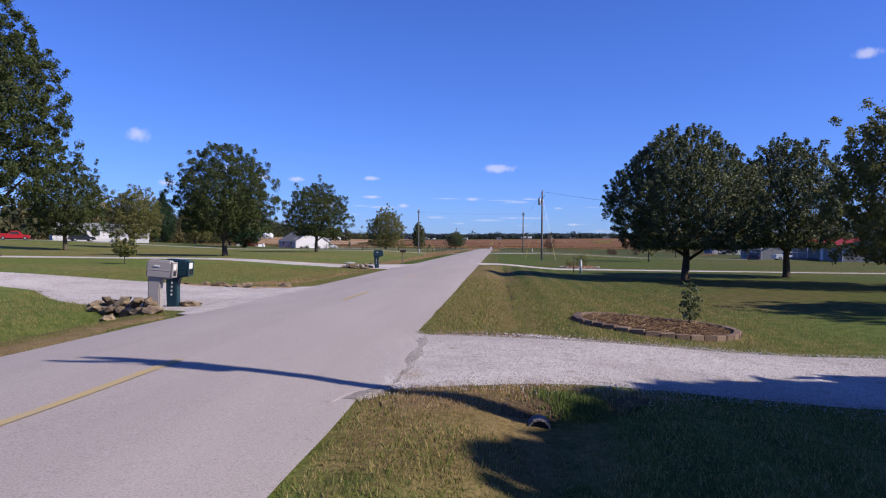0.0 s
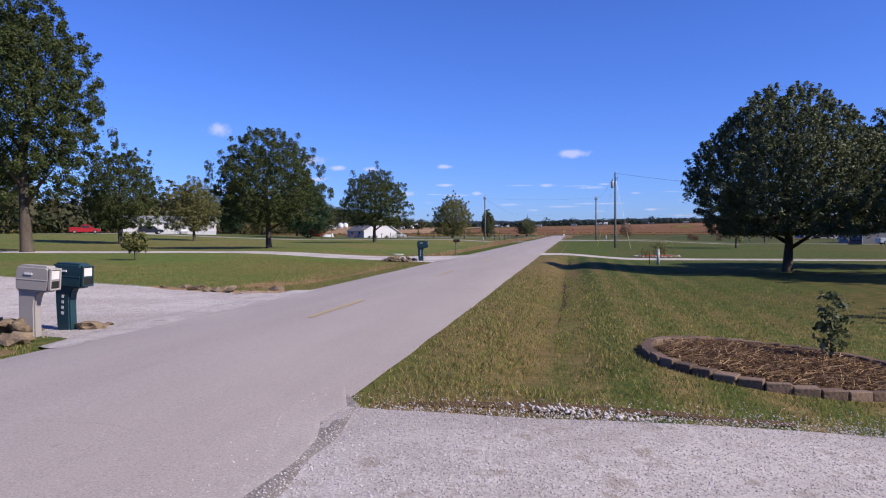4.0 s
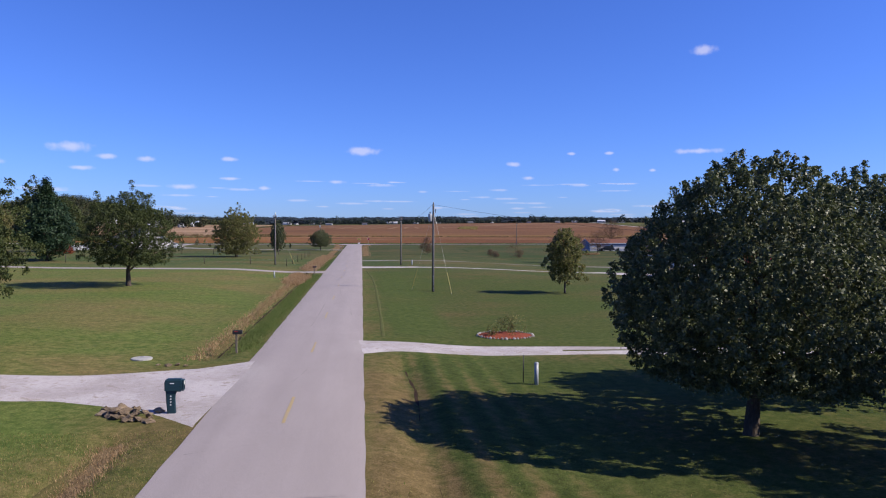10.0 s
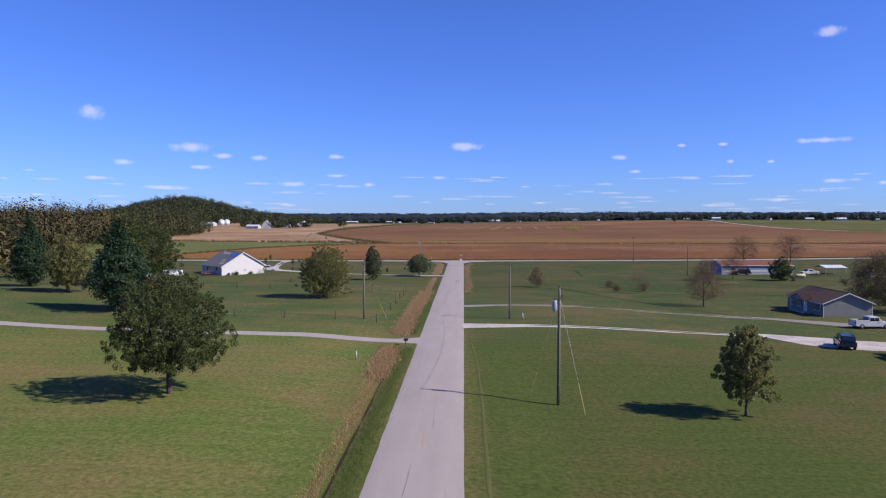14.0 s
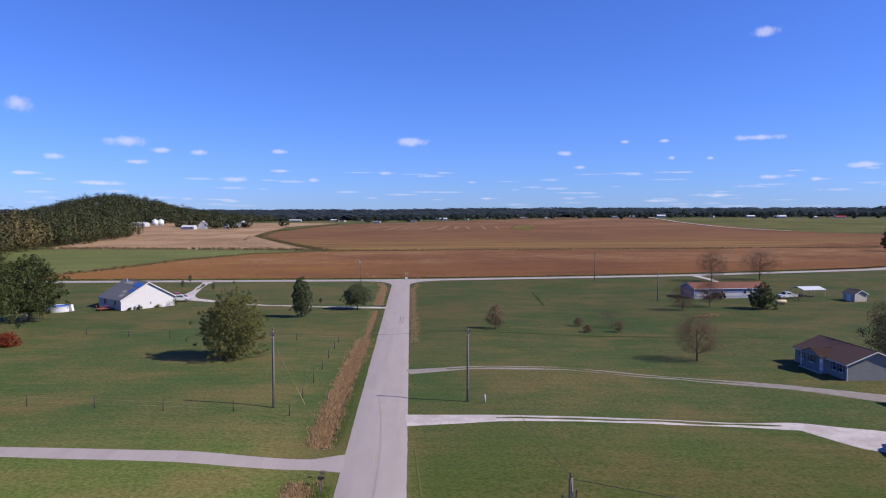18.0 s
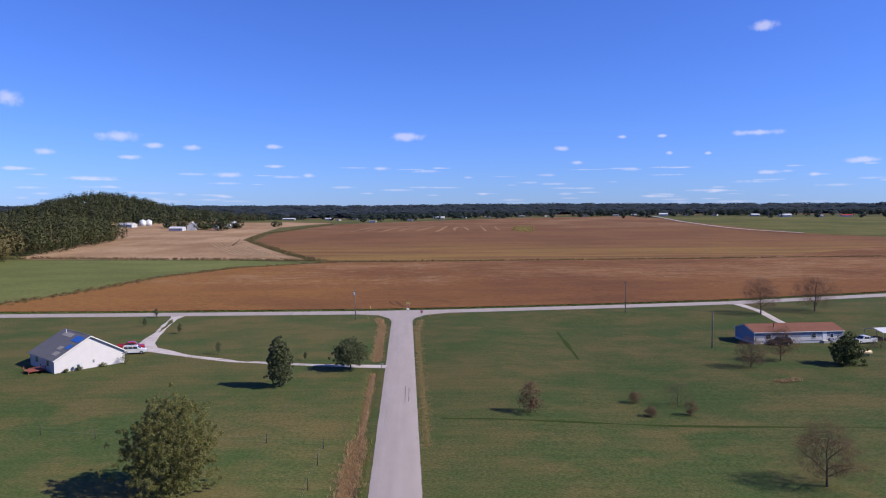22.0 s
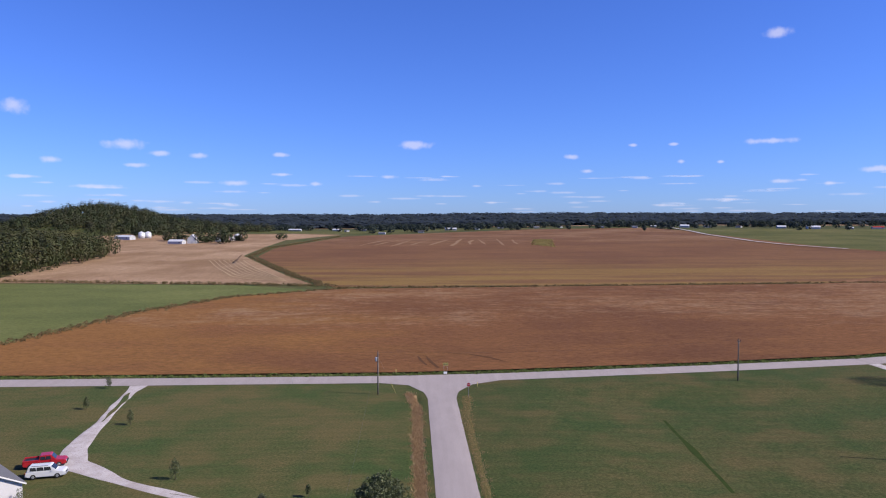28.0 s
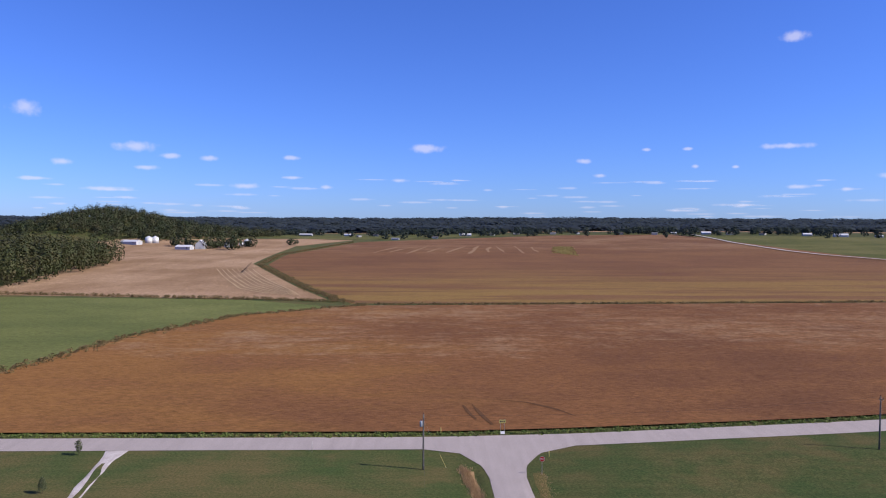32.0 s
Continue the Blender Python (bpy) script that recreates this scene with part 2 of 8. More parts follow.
def field_material(name, dark, main, pale, stretch, amount=0.5, shift=0.0, rows=0.0, gold=None, pale_from=None, orange=None):
    """A ripe crop in long drifts: main colour, darker hollows and paler streaks that run with the rows."""
    m, b, g = plain(name)
    broad, drift, streak, grain = g.noise(0.010, 4, shift=shift), g.noise(0.05, 6, stretch, 0.66, shift), g.noise(0.16, 6, stretch, 0.7, shift + 5), g.noise(1.3, 4, (0.6, 1.4, 1), 0.7)
    col = g.mix(g.step(g.math("MULTIPLY_ADD", broad, 0.6, g.math("MULTIPLY", drift, 0.4)), 0.38, 0.60), dark, main)
    if gold:
        col = g.mix(g.math("MULTIPLY", g.step(drift, 0.36, 0.58), g.step(g.y, 560, 760, 1.0, 0.12)), col, gold)
    crisp = g.noise(0.55, 5, (stretch[0] * 1.6, stretch[1], 1), 0.7, shift + 2)
    light = g.math("ADD", g.math("MULTIPLY_ADD", streak, 0.5, g.math("MULTIPLY", crisp, 0.3)), g.math("MULTIPLY_ADD", broad, 0.45, -0.02))
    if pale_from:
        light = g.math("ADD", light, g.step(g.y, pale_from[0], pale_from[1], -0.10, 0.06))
    if orange:
        col = g.mix(g.math("MULTIPLY", g.step(g.math("MULTIPLY_ADD", g.x, 0.004, g.math("MULTIPLY", drift, 1.4)), 0.25, 0.75, 1.0, 0.0), 0.8), col, orange)
    col = g.mix(g.math("MULTIPLY", g.step(light, 0.62, 0.79), amount), col, pale)
    shade = g.math("ADD", g.math("MULTIPLY_ADD", grain, 1.5, -0.10), g.math("MULTIPLY", crisp, 0.7))
    if rows:
        shade = g.math("ADD", shade, g.math("MULTIPLY", g.math("SUBTRACT", g.bands(rows, "Y", 1.5), 0.5), 0.10))
    g.l.new(g.scaled(col, shade), b.inputs["Base Color"])
    bumpy(g, b, grain, 1.0, 0.25)
    return m


def asphalt_material():
    """Old pale asphalt: fine stone grain, faint wheel paths, soft stains along the road and limestone dust at the gravel drives."""
    m, b, g = plain("old_asphalt", 0.9, 0.25)
    long, blot, grain = g.noise(0.9, 4, (1, 0.05, 1)), g.noise(0.45, 4, (1, 0.35, 1), 0.6, 2.0), g.noise(55, 4, rough=0.75)
    speck = g.noise(7, 5, rough=0.75, shift=4.0)
    shade = g.math("ADD", g.math("MULTIPLY", long, 0.30), g.math("MULTIPLY_ADD", blot, 0.26, g.math("MULTIPLY_ADD", grain, 1.5, -0.02)))
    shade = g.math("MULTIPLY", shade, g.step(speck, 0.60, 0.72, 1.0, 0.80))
    col = (0.277, 0.243, 0.233)
    for x0, x1, y0, reach in ((-3.0, -0.6, 53.4, 6.5), (-3.0, -1.2, 22.6, 5.0), (3.3, 2.0, 11.8, 3.0), (3.0, 1.6, 62.6, 2.6)):
        across = g.step(g.x, min(x0, x1), max(x0, x1), *((1.0, 0.0) if x0 < x1 else (0.0, 1.0)))
        along_road = g.step(g.math("ABSOLUTE", g.math("SUBTRACT", g.y, y0)), reach * 0.4, reach, 1.0, 0.0)
        dust = g.math("MULTIPLY", g.math("MULTIPLY", across, along_road), g.step(g.math("MULTIPLY_ADD", blot, 0.5, g.math("MULTIPLY", speck, 0.5)), 0.36, 0.58, 0.35, 1.0))
        col = g.mix(g.math("MULTIPLY", dust, 0.8), col, (0.350, 0.318, 0.300))
    g.l.new(g.scaled(col, shade), b.inputs["Base Color"])
    bumpy(g, b, grain, 0.4, 0.01)
    return m


def gravel_material():
    """Crushed limestone: pale stones, greyer packed wheel paths and dirt that shows through."""
    m, b, g = plain("white_gravel", 0.95, 0.15)
    blot, mid, grain = g.noise(0.35, 4), g.noise(2.2, 4, rough=0.65), g.noise(28, 4, rough=0.75)
    col = g.mix(g.step(g.math("MULTIPLY_ADD", blot, 0.6, g.math("MULTIPLY", mid, 0.4)), 0.40, 0.60), (0.320, 0.287, 0.276), (0.425, 0.392, 0.386))
    col = g.mix(g.math("MULTIPLY", g.step(mid, 0.54, 0.68), 0.62), col, (0.201, 0.159, 0.121))
    g.l.new(g.scaled(col, g.math("MULTIPLY_ADD", grain, 1.5, 0.27)), b.inputs["Base Color"])
    bumpy(g, b, grain, 0.9)
    return m


LAWN = lawn_material()
ASPHALT = asphalt_material()
DUSTY_GRAVEL = material("grey_gravel", [(0.128, 0.116, 0.104), (0.2, 0.18, 0.164), (0.272, 0.248, 0.232)], scale=0.9, fine=20, rough=0.95, bump=0.7, spec=0.15)
GRAVEL = gravel_material()
# ripe_soybean and corn_stubble carry 15 % more blue, as haze in the colour.
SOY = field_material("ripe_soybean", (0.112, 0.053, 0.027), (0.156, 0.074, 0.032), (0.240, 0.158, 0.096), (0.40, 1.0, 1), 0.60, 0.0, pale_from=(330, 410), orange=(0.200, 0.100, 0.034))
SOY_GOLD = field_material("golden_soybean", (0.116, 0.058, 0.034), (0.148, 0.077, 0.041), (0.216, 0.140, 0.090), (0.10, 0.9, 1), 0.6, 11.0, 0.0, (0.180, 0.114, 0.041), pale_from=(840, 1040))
STUBBLE = field_material("corn_stubble", (0.200, 0.126, 0.072), (0.288, 0.194, 0.121), (0.360, 0.260, 0.172), (0.8, 0.22, 1), 0.6, 23.0)
PASTURE = field_material("pasture", (0.088, 0.104, 0.036), (0.120, 0.132, 0.046), (0.165, 0.160, 0.068), (0.4, 0.9, 1), 0.5, 31.0)
PALE_FIELD = field_material("pale_meadow", (0.064, 0.072, 0.024), (0.1, 0.098, 0.037), (0.144, 0.124, 0.06), (0.15, 0.8, 1), 0.6, 41.0)
DRY_GRASS = material("dry_ditch_grass", [(0.152, 0.092, 0.046), (0.24, 0.156, 0.08), (0.32, 0.228, 0.128)], scale=1.2, fine=14, rough=1.0, bump=0.9, spec=0.05)
PAINT = material("worn_yellow_paint", [(0.272, 0.24, 0.2), (0.328, 0.256, 0.136), (0.368, 0.264, 0.096)], scale=3, fine=30, rough=0.8, bump=0.2)
BARK = material("bark", [(0.04, 0.032, 0.026), (0.08, 0.064, 0.05), (0.12, 0.1, 0.08)], scale=3, fine=25, rough=0.95, bump=1.0, spec=0.1, stretch=(1, 1, 0.25), world_space=False)
POLE_WOOD = material("weathered_pole_wood", [(0.08, 0.068, 0.056), (0.136, 0.12, 0.1), (0.192, 0.172, 0.148)], scale=2, fine=30, rough=0.9, bump=0.5, stretch=(1, 1, 0.08), world_space=False)


# ---- mesh helpers ----
def smooth(v, a, b):
    t = np.clip((v - a) / (b - a), 0, 1)
    return t * t * (3 - 2 * t)


def mesh_of(name, verts, faces, mat, smooth_faces=False):
    me = bpy.data.meshes.new(name)
    verts, faces = np.asarray(verts, np.float32), np.asarray(faces, np.int32)
    me.vertices.add(len(verts))
    me.vertices.foreach_set("co", verts.ravel())
    k = faces.shape[1]
    me.loops.add(faces.size)
    me.loops.foreach_set("vertex_index", faces.ravel())
    me.polygons.add(len(faces))
    me.polygons.foreach_set("loop_start", np.arange(0, faces.size, k, dtype=np.int32))
    me.polygons.foreach_set("loop_total", np.full(len(faces), k, np.int32))
    if smooth_faces:
        me.polygons.foreach_set("use_smooth", np.ones(len(faces), bool))
    me.update(calc_edges=True)
    if mat:
        me.materials.append(mat)
    return me


def child(ob, parent, label=""):
    ob.parent = parent
    if label:
        ob["label"] = label
    return ob


def part(name, bm, mat, parent, label="", flat=True):
    """Link a bmesh as one mesh object under a thing."""
    me = bpy.data.meshes.new(name)
    bm.to_mesh(me)
    bm.free()
    if mat:
        me.materials.append(mat)
    if not flat:
        me.polygons.foreach_set("use_smooth", np.ones(len(me.polygons), bool))
    ob = new(name, me)
    return child(ob, parent, label) if parent else ob


def box(size, at=(0, 0, 0), turn=(0, 0, 0), bevel=0.0, bm=None):
    """A bevelled box whose centre lies at the point given."""
    one = bmesh.new()
    bmesh.ops.create_cube(one, size=1.0)
    bmesh.ops.scale(one, vec=size, verts=one.verts)
    if bevel:
        bmesh.ops.bevel(one, geom=one.edges[:], offset=bevel, segments=1, affect="EDGES")
    bmesh.ops.transform(one, matrix=pose(*at, *turn), verts=one.verts)
    return joined(one, bm)


def joined(one, bm):
    if bm is None:
        return one
    me = bpy.data.meshes.new("tmp")
    one.to_mesh(me)
    one.free()
    bm.from_mesh(me)
    bpy.data.meshes.remove(me)
    return bm


def tube(points, radii, sides=8, bm=None, cap=True):
    """A round bar along the points, with a radius at each."""
    one = bmesh.new()
    pts = [Vector(p) for p in points]
    rings = []
    for i, p in enumerate(pts):
        d = (pts[min(i + 1, len(pts) - 1)] - pts[max(i - 1, 0)]).normalized()
        a = d.orthogonal().normalized() if abs(d.z) < 0.95 else Vector((1, 0, 0))
        a = (a - d * a.dot(d)).normalized()
        b = d.cross(a)
        r = radii[i] if isinstance(radii, (list, tuple)) else radii
        rings.append([one.verts.new(p + r * (math.cos(t) * a + math.sin(t) * b)) for t in [2 * math.pi * k / sides for k in range(sides)]])
    for u, v in zip(rings, rings[1:]):
        for k in range(sides):
            one.faces.new((u[k], u[(k + 1) % sides], v[(k + 1) % sides], v[k]))
    if cap:
        one.faces.new(rings[0][::-1])
        one.faces.new(rings[-1])
    return joined(one, bm)


def thing(name, m, label, category, group="", kind=""):
    """An Empty at the base of a thing, which its parts hang under."""
    ob = new(name)
    ob.empty_display_size = 0.1
    ob.matrix_basis = m
    return tagged(ob, label, category, group, kind)


# ---- the lie of the land ----
DITCH_STOPS = [(17.6, 29.5), (47.5, 59.0), (124.0, 131.5), (228.0, 235.0)]      # culverts on the west side


def ground_z(x, y):
    x, y = np.asarray(x, float), np.asarray(y, float)
    z = (0.45 * smooth(-x, 6, 18) + 1.5 * smooth(-x, 38, 95)) * (1 - smooth(y, 165, 222))
    z = z - 0.40 * smooth(x, 3.6, 10) * (1 - smooth(y, 95, 140))
    z = z - 1.0 * smooth(x, 12, 44) * smooth(y, 110, 134) * (1 - smooth(y, 280, 300))
    z = z + 0.09 * np.clip(1 - (x / 2.75) ** 2, 0, 1) * (1 - smooth(y, 276, 290)) * smooth(y, -60, -50)
    open_ditch = smooth(y, 27, 33) * (1 - smooth(y, 284, 291))
    for a, b in DITCH_STOPS:
        open_ditch = open_ditch * (1 - smooth(y, a - 1.5, a) * (1 - smooth(y, b, b + 1.5)))
    open_ditch = np.maximum(open_ditch, smooth(y, -5, 0) * (1 - smooth(y, 16.8, 18.4)))
    z = z - 0.27 * open_ditch * np.exp(-((x + 5.0) / 0.75) ** 2)
    swale = smooth(y, -10, 4) * (1 - smooth(y, 8.75, 9.35)) + smooth(y, 15, 17) * (1 - smooth(y, 57, 60))
    z = z - 0.28 * swale * np.exp(-((x - 4.7) / 0.8) ** 2)
    z = z + smooth(y, 550, 1500) * (11 + 9 * smooth(x, -300, 600))
    z = z + 38 * np.exp(-(((x + 505) / np.where(x < -505, 82, 118)) ** 2 + ((y - 1290) / 170) ** 2)) * smooth(y, 800, 1000)
    z = z + 30 * smooth(y, 2300, 3900)
    z = z + 26 * np.exp(-(((x - 1800) / 220) ** 2 + ((y - 2450) / 300) ** 2))
    return z


def spread(points, ratio=1.12, far=4500):
    step, out = points[-1] - points[-2], list(points)
    while out[-1] < far:
        step = min(step * ratio, 250)
        out.append(out[-1] + step)
    return out


def drape(name, rows_xy, mat, lift=0.03):
    """A sheet over rows of points (one list of (x, y) a row, all of one length) laid on the ground."""
    a = np.array(rows_xy, float)
    n, k = a.shape[:2]
    z = ground_z(a[..., 0], a[..., 1]) + lift
    verts = np.concatenate([a, z[..., None]], -1).reshape(-1, 3)
    i = np.arange(n * k).reshape(n, k)
    faces = np.stack([i[:-1, :-1], i[:-1, 1:], i[1:, 1:], i[1:, :-1]], -1).reshape(-1, 4)
    return new(name, mesh_of(name, verts, faces, mat, True))


def resample(line, count):
    a = np.array(line, float)
    s = np.r_[0, np.cumsum(np.hypot(*np.diff(a, axis=0).T))]
    t = np.linspace(0, s[-1], count)
    return np.stack([np.interp(t, s, a[:, 0]), np.interp(t, s, a[:, 1])], -1)


def strip(name, line, widths, mat, step=1.0, across=7, lift=0.03, ragged=0.0, seed=1, sunk=0.0):
    """A lane of changing width along a bent line, with ragged edges."""
    a = np.array(line, float)
    s = np.r_[0, np.cumsum(np.hypot(*np.diff(a, axis=0).T))]
    count = max(int(s[-1] / step) + 1, 3)
    c = resample(line, count)
    for _ in range(max(int(1.5 / step), 1)):
        c[1:-1] = (c[:-2] + 2 * c[1:-1] + c[2:]) / 4
    w = np.interp(np.linspace(0, s[-1], count), s, widths)
    d = np.gradient(c, axis=0)
    d /= np.hypot(d[:, 0], d[:, 1])[:, None]
    side = np.stack([-d[:, 1], d[:, 0]], -1)
    rng = np.random.default_rng(seed)
    kernel = np.hanning(13)[1:-1]
    kernel /= np.sqrt((kernel ** 2).sum())
    jag = [np.convolve(rng.normal(0, ragged, count + 10), kernel, "valid") for _ in range(2)]
    rows = []
    for i in range(count):
        lo, hi = -w[i] / 2 + jag[0][i], w[i] / 2 + jag[1][i]
        rows.append([c[i] + side[i] * v for v in np.linspace(lo, hi, across)])
    ob = drape(name, rows, mat, lift)
    if sunk:
        for i in range(count):
            for e in (i * across, i * across + across - 1):
                ob.data.vertices[e].co.z -= sunk
    return ob


def between(name, line_a, line_b, mat, n=60, m=30, lift=0.06, sunk=0.0):
    a, b = resample(line_a, n), resample(line_b, n)
    f = np.linspace(0, 1, m)[:, None, None]
    ob = drape(name, a[None] * (1 - f) + b[None] * f, mat, lift)
    for v in list(ob.data.vertices)[-n:]:
        v.co.z -= sunk
    return ob


xs = np.unique(np.round(np.concatenate([np.arange(-16, 16.01, 0.4), spread([16, 17.0], 1.13), -np.array(spread([16, 17.0], 1.13))]), 3))
ys = np.unique(np.round(np.concatenate([np.arange(-30, 310, 1.0), spread([309, 310.5], 1.06, 4800), -np.array(spread([30, 32.0], 1.4, 1500))]), 3))
gx, gy = np.meshgrid(xs, ys)
gz = ground_z(gx, gy)
idx = np.arange(gx.size).reshape(gx.shape)
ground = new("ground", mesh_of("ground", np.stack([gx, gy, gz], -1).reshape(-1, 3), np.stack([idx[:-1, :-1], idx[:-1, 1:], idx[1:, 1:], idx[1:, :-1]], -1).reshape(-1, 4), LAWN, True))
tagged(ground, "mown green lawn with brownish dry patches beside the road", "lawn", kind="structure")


def setting(ob, label, category):
    return tagged(ob, label, category, kind="structure")


# ---- roads and drives ----
setting(strip("road", [(0, -30), (0, 301)], [5.5, 5.5], ASPHALT, 0.25, 9, 0.05, 0.012, 3, 0.02), "pale worn asphalt country road with faded yellow dashes", "road")
CROSS = [(-900, 306), (-85, 301.2), (-10, 301.5), (14, 303.2), (62, 309.5), (104, 316), (160, 331), (185, 338), (255, 376), (310, 455), (345, 530), (410, 640), (520, 760)]
setting(strip("road_2", CROSS, [6.6] * len(CROSS), ASPHALT, 2.0, 7, 0.055, 0.03, 4), "pale asphalt crossing road beside the brown field", "road")
for sgn, name in ((-1, "road_3"), (1, "road_4")):
    curve = [(sgn * 2.6, 284), (sgn * 3.4, 290), (sgn * 6.5, 296), (sgn * 14, 299.5 + sgn * 0.8)]
    setting(between(name, [(0, 284), (0, 290), (0, 297), (sgn * 4, 303)], curve, ASPHALT, 14, 8, 0.06), "flared asphalt mouth of the side road", "road")
setting(strip("driveway_1", [(-2.6, 22.4), (-5.5, 22.6), (-9, 25.2), (-12.8, 25.8), (-17, 25.8), (-40, 27), (-90, 34)], [10, 8.6, 6.2, 4.9, 4.5, 4.4, 4.4], GRAVEL, 0.5, 15, 0.035, 0.12, 5, 0.14), "white gravel driveway beside the twin mailboxes", "driveway")
setting(between("driveway_9", [(-2.5, 16.7), (-2.5, 20), (-2.5, 27.6)], [(-3.15, 17.0), (-3.7, 20), (-3.4, 27.4)], GRAVEL, 40, 6, 0.038, 0.1), "white gravel spread against the asphalt", "driveway")
setting(strip("driveway_2", [(-2.6, 53.3), (-5, 53.4), (-9, 53.6), (-15, 52.9), (-31, 53), (-60, 57), (-110, 66)], [14, 9, 5.4, 4.2, 4.2, 4.2, 4.2], GRAVEL, 0.6, 11, 0.035, 0.12, 6, 0.14), "white gravel driveway beside a green mailbox", "driveway")
setting(strip("driveway_3", [(-2.6, 128.2), (-5.5, 128), (-35, 131.6), (-70, 136), (-110, 142)], [6, 3.5, 3.4, 3.4, 3.4], ASPHALT, 1.0, 7, 0.04, 0.08, 7, 0.14), "grey asphalt driveway across the lawn", "driveway")
setting(strip("driveway_4", [(1.7, 11.7), (3.2, 11.8), (5, 12.2), (8, 12.9), (11.5, 13.0), (20, 11.5), (45, 6), (90, -4)], [6.2, 5.2, 4.5, 4.9, 4.7, 4.5, 4.5, 4.5], GRAVEL, 0.4, 15, 0.035, 0.10, 8, 0.14), "white gravel driveway beside a brick flower bed", "driveway")
setting(strip("driveway_5", [(2.6, 62.6), (4.5, 62.7), (15.6, 62.5), (32, 61), (60, 59), (100, 57), (170, 54)], [5.4, 3.8, 3.0, 2.3, 2.4, 2.4, 2.4], GRAVEL, 0.7, 9, 0.035, 0.10, 9, 0.14), "pale gravel driveway across the lawn", "driveway")
setting(strip("driveway_6", [(2.6, 140.8), (12, 141.2), (20, 141), (37.2, 140.6), (44, 140), (48.5, 135.6), (53, 132.5), (58, 131.5)], [5.0, 2.4, 2.0, 2.0, 3.2, 8.5, 9.5, 8], GRAVEL, 0.8, 11, 0.035, 0.10, 10, 0.14), "gravel driveway widening to a parking pad", "driveway")
setting(strip("driveway_7", [(2.6, 163.6), (11, 165.8), (25, 166.2), (39.6, 161.8), (52.3, 156.4), (60, 150.8), (66, 148.6)], [3.6, 2.2, 2.1, 2.1, 3.0, 5.0, 5.0], DUSTY_GRAVEL, 0.8, 9, 0.035, 0.10, 11, 0.14), "twin-rut gravel driveway towards a grey house", "driveway")
L4 = [(-2.6, 231.2), (-17, 233.6), (-32, 237.6), (-45, 245), (-53.5, 251.5), (-56, 258), (-58, 270), (-61.5, 293), (-62, 298)]
setting(strip("driveway_8", L4, [3.4, 1.8, 1.9, 2.5, 5, 4.2, 2.4, 2.4, 4.5], GRAVEL, 0.8, 9, 0.035, 0.12, 12, 0.14), "curving white gravel driveway of the white house", "driveway")

# ---- fields ----
HEDGE = [(-128, 309), (-115, 356), (-106, 411), (-85, 461), (-49, 490), (-39, 496), (52, 502), (209, 513), (700, 545)]
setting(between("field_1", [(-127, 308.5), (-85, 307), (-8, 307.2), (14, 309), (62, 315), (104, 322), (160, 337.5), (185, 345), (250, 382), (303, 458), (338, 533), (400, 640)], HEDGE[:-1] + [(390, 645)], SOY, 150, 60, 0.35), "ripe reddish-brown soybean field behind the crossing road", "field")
setting(between("field_2", [(-900, 312), (-128, 308.8)], [(-900, 530), (-225, 530), (-98, 520), (-52, 494), (-86, 463), (-107, 412), (-116, 356), (-128, 309)], PASTURE, 80, 30, 0.06), "green pasture beside the brown field", "field")
setting(between("field_3", [(-240, 552), (-225, 538), (-98, 524), (-58, 522)], [(-300, 800), (-260, 1080), (-170, 1080), (-160, 790), (-150, 768), (-82, 581), (-58, 522)], STUBBLE, 60, 60, 0.08), "pale tan harvested field with curved tyre tracks", "field")
setting(between("field_6", [(-420, 1075), (-300, 1075), (-165, 1075)], [(-330, 1260), (-200, 1300), (-115, 1240)], STUBBLE, 40, 24, 0.09), "pale tan stubble round the far farm", "field")
setting(between("field_7", [(-340, 800), (-300, 800)], [(-420, 1078), (-262, 1078)], STUBBLE, 20, 30, 0.085), "pale tan stubble beside the woods", "field")
setting(between("field_8", [(-260, 1330), (-90, 1260), (150, 1420), (430, 1410)], [(-330, 1500), (-60, 1480), (160, 1490), (430, 1470)], PALE_FIELD, 60, 16, 0.12), "pale olive fields below the treeline", "field")
setting(between("field_9", [(-330, 1760), (330, 1700), (1200, 1600)], [(-500, 1900), (330, 1850), (1400, 1800)], STUBBLE, 60, 12, 0.3), "thin tan fields between far woods", "field")
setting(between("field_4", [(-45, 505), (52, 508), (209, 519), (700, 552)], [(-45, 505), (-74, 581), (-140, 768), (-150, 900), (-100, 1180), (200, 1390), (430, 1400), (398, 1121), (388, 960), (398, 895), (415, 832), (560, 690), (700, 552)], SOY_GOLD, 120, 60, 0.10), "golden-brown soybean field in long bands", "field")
setting(between("field_5", [(432, 828), (407, 895), (400, 960), (412, 1121), (446, 1328), (640, 1300)], [(760, 570), (1100, 640), (1500, 800), (1500, 1300)], PALE_FIELD, 50, 30, 0.10), "pale green meadow behind a farm lane", "field")


# ---- trees ----
def leaf_mesh(name, centres, out, size, rng, mat, loose=0.75, wide=0.55):
    """Small folded leaves at the centres, turned roughly outwards."""
    n = len(centres)
    nrm = out + rng.normal(0, loose, (n, 3))
    nrm /= np.linalg.norm(nrm, axis=1)[:, None]
    a = np.cross(nrm, rng.normal(0, 1, (n, 3)))
    a /= np.linalg.norm(a, axis=1)[:, None] + 1e-9
    b = np.cross(nrm, a)
    s = size * rng.uniform(0.6, 1.35, (n, 1))
    v = np.stack([centres - a * s, centres + b * s * wide + nrm * s * 0.12, centres + a * s, centres - b * s * wide + nrm * s * 0.12], 1).reshape(-1, 3)
    f = np.arange(4 * n).reshape(n, 4)
    return mesh_of(name, v, f, mat)


